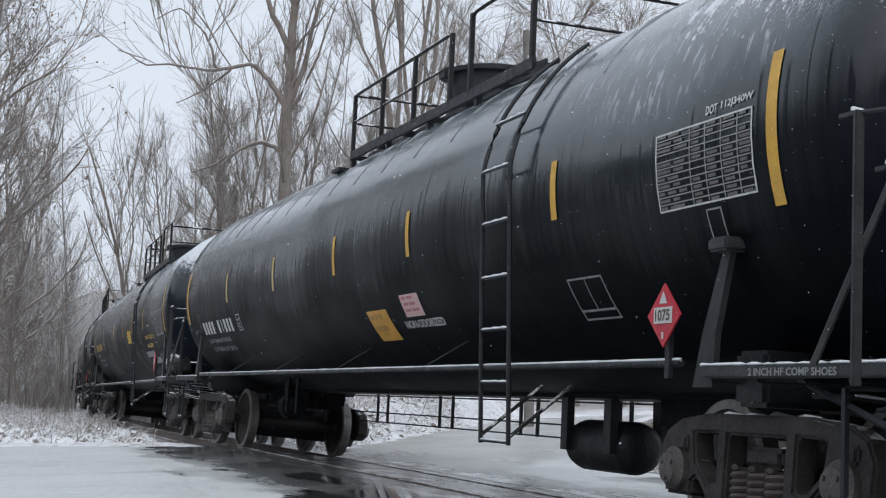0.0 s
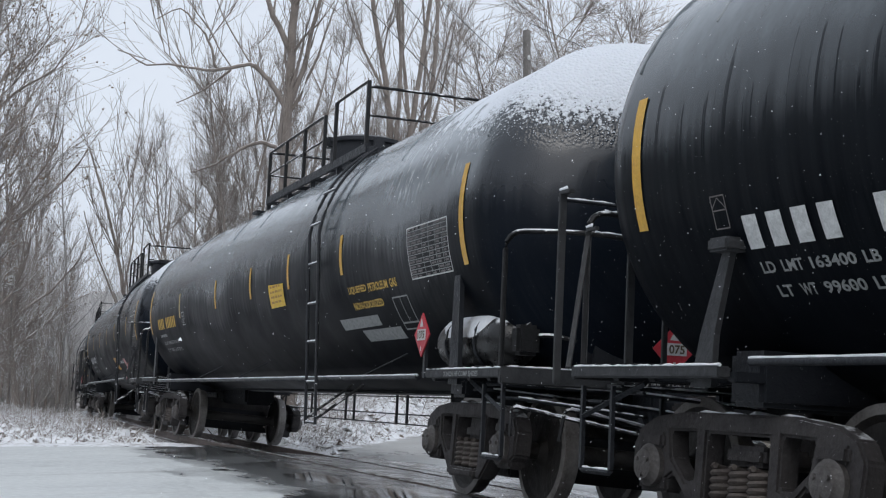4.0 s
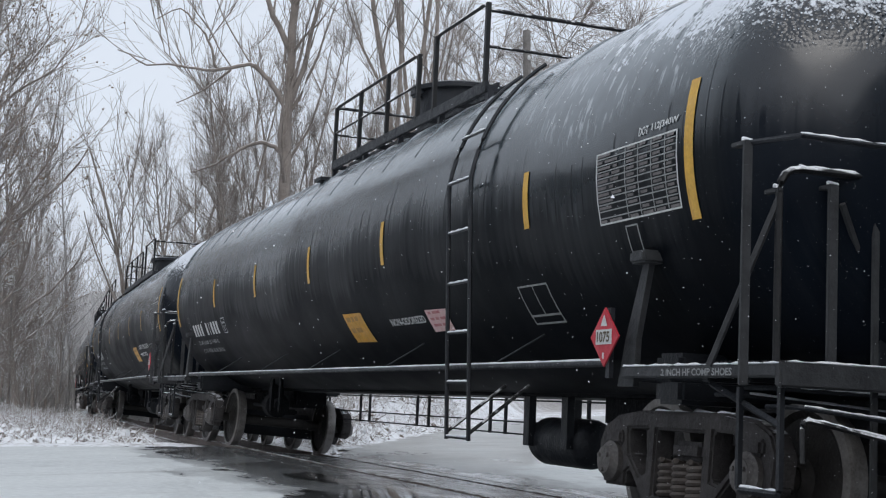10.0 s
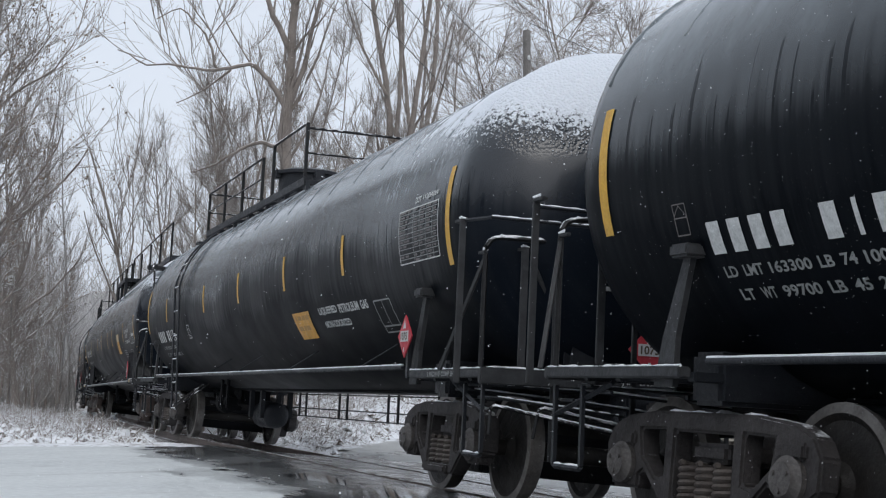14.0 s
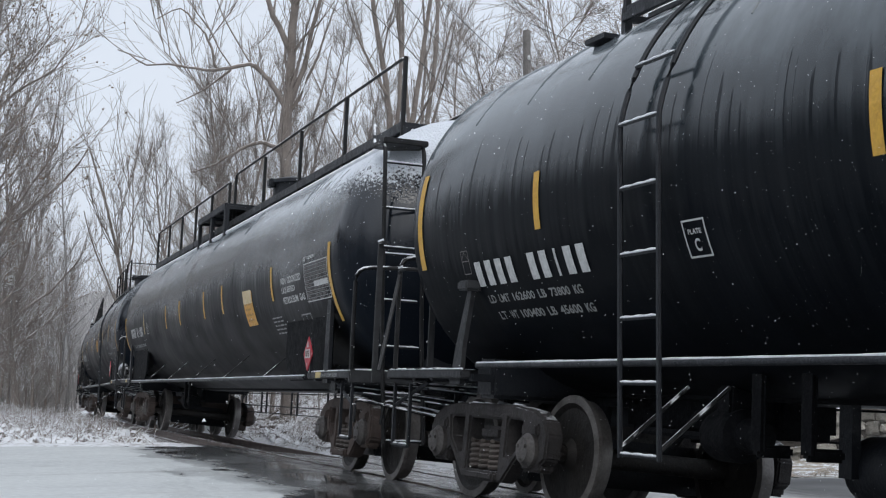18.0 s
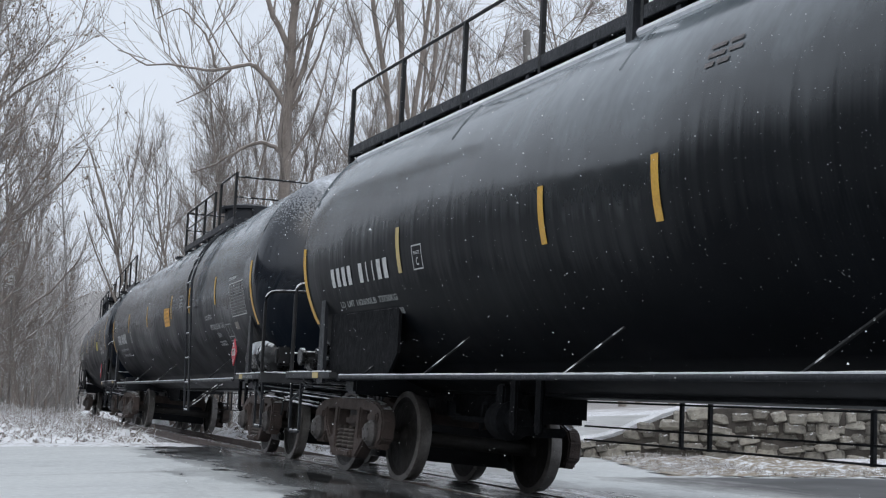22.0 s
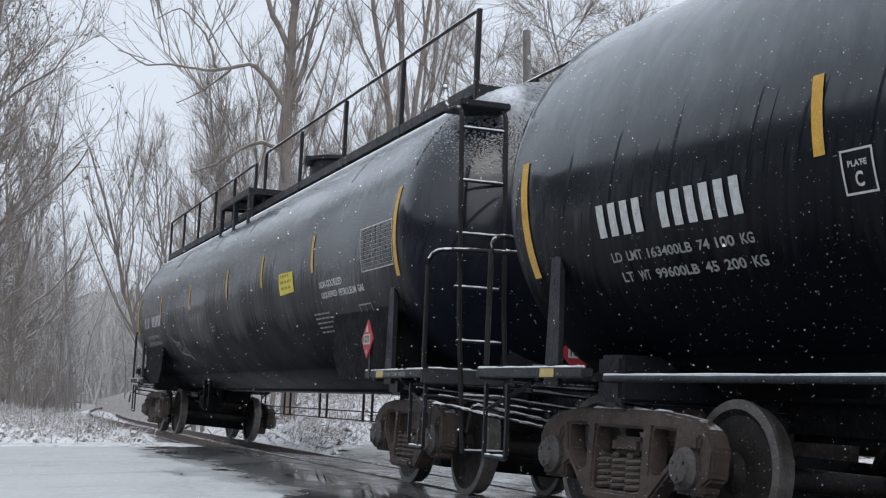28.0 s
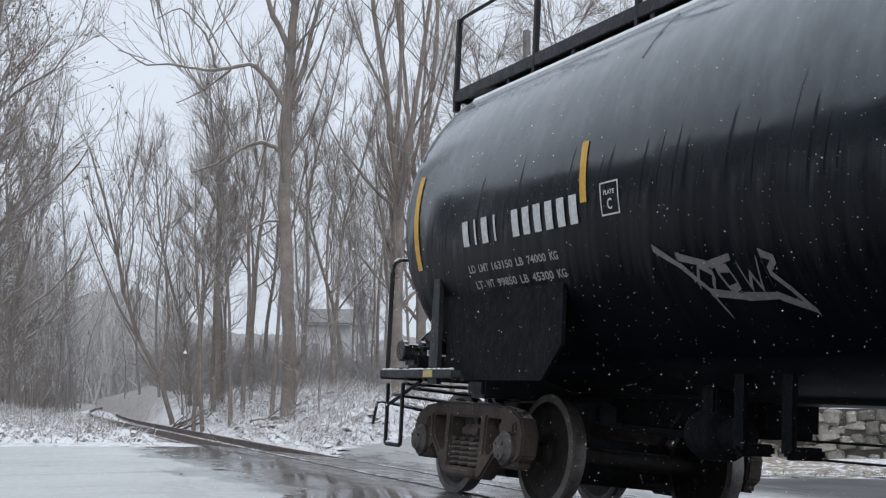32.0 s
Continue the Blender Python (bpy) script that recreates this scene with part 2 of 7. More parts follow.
def rail_point(s, lat, z):
    x, y, th, h = on_line(s)
    c, si = math.cos(radians(CANT)), math.sin(radians(CANT))
    l, zz = lat * c + z * si, z * c - lat * si
    return Vector((x + l * math.cos(th), y - l * math.sin(th), h + zz))


JOLT_T = (0, 1, 2, 3, 5, 6, 7, 8, 9.2, 10, 11, 12, 12.5, 13, 13.6, 22, 23.2, 25.2, 27.4, 28, 32)
JOLT_D = (0, 0, 0.05, 0.06, 0, 0.01, 0.03, 0.02, 0, 0.08, 0.04, 0.055, 0, -0.05, 0, 0, 0.08, 0.09, 0.01, 0, 0)


def travelled(t):
    u = t - 22
    jolt = float(np.interp(t, JOLT_T, JOLT_D))
    return 4.2166 * u + 0.027164 * u * u / 2 + 0.000507 * u ** 3 / 6 + jolt


# slack in the couplings: how far a car runs ahead of its place in the train, by time
SLACK = {3: ((0, 8, 9, 9.5, 10, 10.6), (0.34, 0.36, 0.28, 0.17, 0.1, 0)), 4: ((0, 11, 12, 12.5, 13), (0.4, 0.35, 0.28, 0.13, 0)), 5: ((0, 11, 16, 17.5, 18.5, 19, 19.5, 20), (0.3, 0.3, 0, 0, 0.07, 0.12, 0.07, 0))}


def slack(seed, t):
    return float(np.interp(t, *SLACK[seed])) if seed in SLACK else 0.0


# ---- mesh helpers ----


def part(name, bm, mat, parent=None, label=""):
    me = bpy.data.meshes.new(name)
    bm.to_mesh(me)
    bm.free()
    me.materials.append(mat)
    ob = new(name, me)
    ob.parent = parent
    if label:
        ob["label"] = label
    return ob


def add_box(bm, x0, x1, y0, y1, z0, z1, bevel=0.0):
    b = bmesh.new()
    bmesh.ops.create_cube(b, size=1)
    bmesh.ops.scale(b, vec=(abs(x1 - x0), abs(y1 - y0), abs(z1 - z0)), verts=b.verts)
    bmesh.ops.translate(b, vec=((x0 + x1) / 2, (y0 + y1) / 2, (z0 + z1) / 2), verts=b.verts)
    if bevel:
        bmesh.ops.bevel(b, geom=b.edges[:], offset=bevel, segments=2, affect="EDGES")
    absorb(bm, b)


def absorb(bm, other, m=None):
    """Moves the faces of another bmesh into bm."""
    if m is not None:
        bmesh.ops.transform(other, matrix=m, verts=other.verts)
    me = bpy.data.meshes.new("passing")
    other.to_mesh(me)
    other.free()
    bm.from_mesh(me)
    bpy.data.meshes.remove(me)


def add_tube(bm, pts, r, sides=6, closed=False):
    """A pipe along points."""
    pts = [Vector(p) for p in pts]
    rings = []
    n = len(pts)
    for i, p in enumerate(pts):
        d = (pts[min(i + 1, n - 1)] - pts[max(i - 1, 0)]).normalized()
        if closed:
            d = (pts[(i + 1) % n] - pts[i - 1]).normalized()
        a = d.orthogonal().normalized() if abs(d.z) > 0.95 else d.cross(Vector((0, 0, 1))).normalized()
        b = d.cross(a)
        rad = r[i] if isinstance(r, (list, tuple)) else r
        rings.append([bm.verts.new(p + rad * (a * math.cos(2 * math.pi * k / sides) + b * math.sin(2 * math.pi * k / sides))) for k in range(sides)])
    for i in range(n - (0 if closed else 1)):
        p, q = rings[i], rings[(i + 1) % n]
        for k in range(sides):
            bm.faces.new((p[k], p[(k + 1) % sides], q[(k + 1) % sides], q[k]))
    if not closed:
        bm.faces.new(rings[0][::-1])
        bm.faces.new(rings[-1])


def rounded(pts, r=0.08, n=4):
    """The corners of a polyline rounded off."""
    pts = [Vector(p) for p in pts]
    out = [pts[0]]
    for a, b, c in zip(pts, pts[1:], pts[2:]):
        ra = min(r, (a - b).length / 2.2, (c - b).length / 2.2)
        p, q = b + (a - b).normalized() * ra, b + (c - b).normalized() * ra
        for i in range(n + 1):
            t = i / n
            out.append(p * (1 - t) ** 2 + b * 2 * t * (1 - t) + q * t * t)
    return out + [pts[-1]]


def add_disc_lathe(bm, prof, axis, centre, sides=32):
    """Turns a profile of (radius, along) round an axis ('X' or 'Y' or 'Z') through centre."""
    rings = []
    for r, a in prof:
        ring = []
        for k in range(sides):
            c, s = math.cos(2 * math.pi * k / sides) * r, math.sin(2 * math.pi * k / sides) * r
            v = {"X": (a, c, s), "Y": (s, a, c), "Z": (c, s, a)}[axis]
            ring.append(bm.verts.new(Vector(v) + Vector(centre)))
        rings.append(ring)
    for p, q in zip(rings, rings[1:]):
        for k in range(sides):
            bm.faces.new((p[k], p[(k + 1) % sides], q[(k + 1) % sides], q[k]))
    for ring, flip in ((rings[0], True), (rings[-1], False)):
        if (ring[0].co - ring[sides // 2].co).length > 1e-4:
            bm.faces.new(ring[::-1] if flip else ring)
    return rings

# ---- tank cars: x across (the far side is +), y along (the trailing end is +), z up from the rail ----
R, HC = 1.498, 2.434
MESHES = {}


def piece(name, key, build, mat, parent, label="", m=None, smoothed=0):
    """A part whose mesh is built once under a key and shared by all later ones."""
    if key not in MESHES:
        bm = bmesh.new()
        build(bm)
        me = bpy.data.meshes.new(name)
        bm.to_mesh(me)
        bm.free()
        me.materials.append(mat)
        if smoothed:
            me.shade_smooth()
            me.set_sharp_from_angle(angle=radians(smoothed))
        MESHES[key] = me
    ob = new(name, MESHES[key])
    ob.parent = parent
    if m is not None:
        ob.matrix_basis = m
    if label:
        ob["label"] = label
    return ob


def skin(u, z, off=0.004, side=-1):
    """A place on the tank's side at the height z."""
    a = math.asin(max(-1, min(1, (z - HC) / R)))
    return Vector((side * (R + off) * math.cos(a), u, HC + (R + off) * math.sin(a)))


def skin_patch(bm, quad, off=0.005, nu=2, nz=5):
    """A sheet on the tank between four corners (u, z): top left, top right, low right, low left."""
    tl, tr, br, bl = quad
    grid = []
    for j in range(nz + 1):
        v = j / nz
        row = []
        for i in range(nu + 1):
            w = i / nu
            u = (tl[0] * (1 - w) + tr[0] * w) * (1 - v) + (bl[0] * (1 - w) + br[0] * w) * v
            z = (tl[1] * (1 - w) + tr[1] * w) * (1 - v) + (bl[1] * (1 - w) + br[1] * w) * v
            row.append(bm.verts.new(skin(u, z, off)))
        grid.append(row)
    for p, q in zip(grid, grid[1:]):
        for i in range(nu):
            bm.faces.new((p[i], q[i], q[i + 1], p[i + 1]))


def rect(u0, u1, z0, z1):
    return ((u0, z1), (u1, z1), (u1, z0), (u0, z0))


def outline(bm, quad, w, off=0.006):
    """A painted frame along a quad's edges."""
    tl, tr, br, bl = quad
    mu, mz = sum(p[0] for p in quad) / 4, sum(p[1] for p in quad) / 4
    def inn(p):
        return (p[0] + math.copysign(w, mu - p[0]), p[1] + math.copysign(w * 0.8, mz - p[1]))
    for a, b in ((tl, tr), (tr, br), (br, bl), (bl, tl)):
        skin_patch(bm, (a, b, inn(b), inn(a)), off, 3, 2)


def letters(text):
    """Flat letter meshes from the built-in font: vertices, faces, width and height."""
    cu = bpy.data.curves.new("letters", "FONT")
    cu.body, cu.resolution_u, cu.offset = text, 3, 0.026
    ob = bpy.data.objects.new("letters", cu)
    me = ob.to_mesh()
    vs = [v.co.copy() for v in me.vertices]
    fs = [tuple(p.vertices) for p in me.polygons]
    ob.to_mesh_clear()
    bpy.data.objects.remove(ob)
    bpy.data.curves.remove(cu)
    return vs, fs


def skin_text(bm, text, u0, u1, z0, z1, off=0.007):
    """Words on the tank from u0 to u1, low edge z0, high edge z1."""
    vs, fs = letters(text)
    x0, x1 = min(v.x for v in vs), max(v.x for v in vs)
    y0, y1 = min(v.y for v in vs), max(v.y for v in vs)
    ms = [bm.verts.new(skin(u0 + (v.x - x0) / (x1 - x0) * (u1 - u0), z0 + (v.y - y0) / (y1 - y0) * (z1 - z0), off)) for v in vs]
    for f in fs:
        try:
            bm.faces.new([ms[i] for i in f])
        except ValueError:
            pass


def car_mark(car, key, pattern, u0, u1, z0, z1, mat, label):
    """Plain upright bars in place of a car's mark; a space leaves a gap."""
    mk = new("car_mark")
    mk.parent = car
    mk["label"] = label
    w = (u1 - u0) / len(pattern)
    for i, ch in enumerate(pattern):
        if ch != " ":
            lo, hi = (0.2, 0.8) if ch != "1" else (0.42, 0.6)
            piece("mark_bar", ("markbar", key, i), lambda bm: skin_patch(bm, rect(u0 + w * (i + lo), u0 + w * (i + hi), z0, z1), 0.007, 1, 3), mat, mk)


def row_bars(bm, u0, u1, z, h, rnd, off=0.006):
    """A line of writing too small to read."""
    u = u0
    sg = 1 if u1 > u0 else -1
    while (u1 - u) * sg > 0.05:
        w = rnd.uniform(0.06, 0.2)
        e = u + sg * min(w, abs(u1 - u))
        skin_patch(bm, rect(u, e, z, z + h), off, 1, 1)
        u = e + sg * 0.035


def tank_shell(bm, half, head=0.74):
    prof = []
    n = 10
    for i in range(n + 1):
        a = math.pi / 2 * i / n
        prof.append((max(1e-3, R * math.sin(a)) if i else 0.001, -half - head * math.cos(a)))
    for i in range(1, 25):
        prof.append((R, -half + 2 * half * i / 24))
    for i in range(1, n + 1):
        a = math.pi / 2 * i / n
        prof.append((max(1e-3, R * math.cos(a)), half + head * math.sin(a)))
    add_disc_lathe(bm, prof, "Y", (0, 0, HC), 72)


def hoop(bm, u, r=0.012, off=0.0, a0=22, a1=158):
    """A thin raised seam round the tank."""
    pts = [((R + off) * math.cos(radians(a)), u, HC + (R + off) * math.sin(radians(a))) for a in range(a0, a1 + 1, 8)]
    add_tube(bm, pts, r, 4)


def side_frame(bm, lat):
    outer = [(-1.24, 0.6), (-1.16, 0.72), (-0.98, 0.79), (-0.6, 0.83), (0.6, 0.83), (0.98, 0.79), (1.16, 0.72), (1.24, 0.6), (1.22, 0.4), (1.1, 0.33), (0.84, 0.36), (0.72, 0.42), (0.42, 0.17), (-0.42, 0.17), (-0.72, 0.42), (-0.84, 0.36), (-1.1, 0.33), (-1.22, 0.4)]
    holes = [[(-0.78, 0.7), (-0.46, 0.71), (-0.46, 0.4), (-0.56, 0.38), (-0.74, 0.52)], [(0.78, 0.7), (0.46, 0.71), (0.46, 0.4), (0.56, 0.38), (0.74, 0.52)], [(-0.34, 0.7), (0.34, 0.7), (0.34, 0.26), (-0.34, 0.26)]]
    b = bmesh.new()
    edges = []
    for loop in [outer] + holes:
        vs = [b.verts.new((0, u, z)) for u, z in loop]
        edges += [b.edges.new((vs[i], vs[(i + 1) % len(vs)])) for i in range(len(vs))]
    bmesh.ops.triangle_fill(b, use_beauty=True, edges=edges)
    res = bmesh.ops.extrude_face_region(b, geom=b.faces[:])
    bmesh.ops.translate(b, vec=(0.15, 0, 0), verts=[e for e in res["geom"] if isinstance(e, bmesh.types.BMVert)])
    bmesh.ops.recalc_face_normals(b, faces=b.faces)
    sharp = [e for e in b.edges if len(e.link_faces) == 2 and e.calc_face_angle(0) > 0.5]
    bmesh.ops.bevel(b, geom=sharp, offset=0.018, segments=2, affect="EDGES")
    absorb(bm, b, Matrix.Translation((lat - 0.075, 0, 0)) @ Matrix.Diagonal((1, 0.88, 0.95, 1)))
    # ribs of the casting and the boxes over the bearings
    sgn = 1 if lat > 0 else -1
    for u in (-0.85, 0.85):
        add_box(bm, lat + sgn * 0.02, lat + sgn * 0.11, u - 0.13, u + 0.13, 0.55, 0.65, 0.02)
        add_box(bm, lat - 0.07, lat + 0.07, u - 0.16, u + 0.16, 0.28, 0.4, 0.02)
    add_box(bm, lat + sgn * 0.03, lat + sgn * 0.12, -0.3, 0.3, 0.16, 0.24, 0.02)


WHEEL = 0.44


def wheelset(bm):
    for sgn in (-1, 1):
        prof = [(0.08, -0.16), (0.1, -0.1), (0.13, -0.085), (0.36, -0.045), (0.4, -0.07), (0.445, -0.07), (0.452, -0.06), (0.457, 0.0), (0.462, 0.035), (0.485, 0.045), (0.484, 0.072), (0.42, 0.078), (0.38, 0.05), (0.14, 0.07), (0.1, 0.1), (0.085, 0.12)]
        prof = [(r * WHEEL / 0.457, sgn * -a * -1 if sgn < 0 else -a) for r, a in prof]
        add_disc_lathe(bm, [(r, a) for r, a in prof], "X", (sgn * 0.75, 0, 0), 40)
    add_disc_lathe(bm, [(0.085, -0.7), (0.08, -0.2), (0.08, 0.2), (0.085, 0.7)], "X", (0, 0, 0), 14)
    add_disc_lathe(bm, [(0.07, -1.02), (0.07, 1.02)], "X", (0, 0, 0), 14)


def coil(bm):
    """A nest of truck springs."""
    for u in (-0.18, 0.0, 0.18):
        pts = []
        for i in range(61):
            a = i / 60 * 2 * math.pi * 5.5
            pts.append((0.075 * math.cos(a), u + 0.075 * math.sin(a), 0.25 + 0.23 * i / 60))
        add_tube(bm, pts, 0.019, 5)


TRUCKS = []


def truck(car, u, yaw, mat, name="steel"):
    """A freight truck: side frames, bolster, springs and two turning wheelsets."""
    tr = new("truck")
    tr.parent = car
    tr.matrix_basis = Matrix.Translation((0, u, 0)) @ Matrix.Rotation(radians(CANT - LEAN), 4, "Y") @ Matrix.Rotation(radians(yaw), 4, "Z")
    tr["label"] = "rusty cast steel freight truck with coil springs"
    for lat in (-1.08, 1.08):
        piece("side_frame", ("frame", lat, name), lambda bm: side_frame(bm, lat), mat, tr)
        piece("spring_nest", ("coil",), coil, M_SPRING, tr, m=Matrix.Translation((lat, 0, 0)), smoothed=60)
        for v in (-0.85, 0.85):
            def cap(bm):
                sg = 1 if lat > 0 else -1
                add_disc_lathe(bm, [(0.125, 0.0), (0.135, sg * 0.02), (0.135, sg * 0.09), (0.1, sg * 0.12), (0.095, sg * 0.135), (0.03, sg * 0.14)], "X", (lat + sg * 0.02, 0, WHEEL), 20)
                for k in range(3):
                    a = 2 * math.pi * k / 3 + 0.5
                    add_disc_lathe(bm, [(0.016, 0), (0.016, sg * 0.03)], "X", (lat + sg * 0.14, 0.065 * math.cos(a), WHEEL + 0.065 * math.sin(a)), 6)
            piece("bearing_cap", ("cap", lat), cap, M_CAP, tr, m=Matrix.Translation((0, v, 0)), smoothed=35)

    def bolster(bm):
        add_box(bm, -1.1, 1.1, -0.18, 0.18, 0.49, 0.61, 0.03)
        add_box(bm, -0.75, 0.75, -0.24, 0.24, 0.5, 0.78, 0.05)
        add_disc_lathe(bm, [(0.2, 0.78), (0.2, 0.9)], "Z", (0, 0, 0), 20)
        for sgn in (-1, 1):
            add_box(bm, sgn * 0.62 - 0.1, sgn * 0.62 + 0.1, -0.12, 0.12, 0.78, 0.84, 0.02)
    piece("bolster", ("bolster", name), bolster, mat, tr)

    def brake_beam(bm):
        for v in (-0.28, 0.28):
            add_tube(bm, [(-0.7, v * 1.05, 0.36), (0, v * 0.75, 0.4), (0.7, v * 1.05, 0.36)], 0.035, 6)
            for sgn in (-1, 1):
                add_box(bm, sgn * 0.75 - 0.05, sgn * 0.75 + 0.05, v * 1.05 - 0.05, v * 1.05 + 0.05, 0.26, 0.5, 0.02)
        add_tube(bm, [(0.1, -0.3, 0.32), (0.1, 0.3, 0.32)], 0.025, 6)
        add_tube(bm, [(-0.25, -0.34, 0.42), (-0.28, -0.05, 0.93)], 0.02, 5)
    # plank and cross boxes added to fill the truck's middle with shadow
    piece("shadow_spring_plank", ("plank",), lambda bm: (add_box(bm, -0.86, 0.86, -0.3, 0.3, 0.2, 0.3, 0.02), add_box(bm, -0.6, 0.6, -0.54, -0.44, 0.28, 0.6, 0.03), add_box(bm, -0.6, 0.6, 0.44, 0.54, 0.28, 0.6, 0.03)), M_IRON, tr)
    def clump(bm):
        for k, (u, r) in enumerate(((-0.34, 0.014), (-0.05, 0.024), (0.2, 0.012), (0.45, 0.016))):
            add_tube(bm, [(-1.04 + 0.05 * (k % 2), u - 0.12, 0.79), (-1.06, u, 0.795), (-1.03, u + 0.1, 0.79)], [0.008, r, 0.01], 6)
    piece("snow_clump", ("clump",), clump, M_SNOW, tr, "clumps of snow on the truck")["kind"] = "stuff"
    piece("brake_beam", ("brakes",), brake_beam, M_IRON, tr)
    for v in (-0.85, 0.85):
        ws = piece("wheelset", ("wheels",), wheelset, M_WHEEL, tr, "dark steel wheels on a turning axle", Matrix.Translation((0, v, WHEEL)), 30)
        if len(ws.data.materials) < 2:
            ws.data.materials.append(M_TREAD)
            for pl in ws.data.polygons:
                if min(math.hypot(ws.data.vertices[k].co.y, ws.data.vertices[k].co.z) for k in pl.vertices) > 0.37:
                    pl.material_index = 1
        TRUCKS.append((ws, v))
    return tr


def coupler(car, u, sgn):
    """Draft gear, knuckle coupler and air hose at one end."""
    def gear(bm):
        add_box(bm, -0.16, 0.16, 0, sgn * -1.9, 0.72, 1.0, 0.02)
        add_box(bm, -0.24, 0.24, sgn * -0.04, sgn * 0.04, 0.68, 1.05, 0.02)
    piece("stub_sill", ("sill", sgn), gear, M_IRON, car, m=Matrix.Translation((0, u, 0)))

    def knuckle(bm):
        add_box(bm, -0.07, 0.07, 0, sgn * 0.32, 0.8, 0.92, 0.02)
        add_box(bm, -0.16, 0.12, sgn * 0.28, sgn * 0.46, 0.74, 0.98, 0.05)
        add_box(bm, 0.06, 0.2, sgn * 0.3, sgn * 0.56, 0.74, 0.98, 0.04)
    piece("coupler", ("knuckle", sgn), knuckle, M_TRUCK, car, m=Matrix.Translation((0, u, 0)))

    def hose(bm):
        add_tube(bm, rounded([(-0.3, sgn * -0.05, 0.78), (-0.32, sgn * 0.12, 0.62), (-0.26, sgn * 0.3, 0.46), (-0.12, sgn * 0.46, 0.5)], 0.12), 0.028, 6)
        add_disc_lathe(bm, [(0.04, 0), (0.055, 0.05), (0.03, 0.1)], "Y", (-0.12, sgn * 0.42, 0.5), 8)
    piece("air_hose", ("hose", sgn), hose, M_IRON, car, m=Matrix.Translation((0, u, 0)))
    piece("uncoupling_lever", ("lever", sgn), lambda bm: add_tube(bm, rounded([(-1.44, sgn * 0.1, 0.62), (-1.42, sgn * 0.06, 0.84), (-0.35, sgn * 0.06, 0.66), (0.0, sgn * 0.25, 0.9)], 0.05), 0.014, 5), M_RAILING, car, m=Matrix.Translation((0, u, 0)))


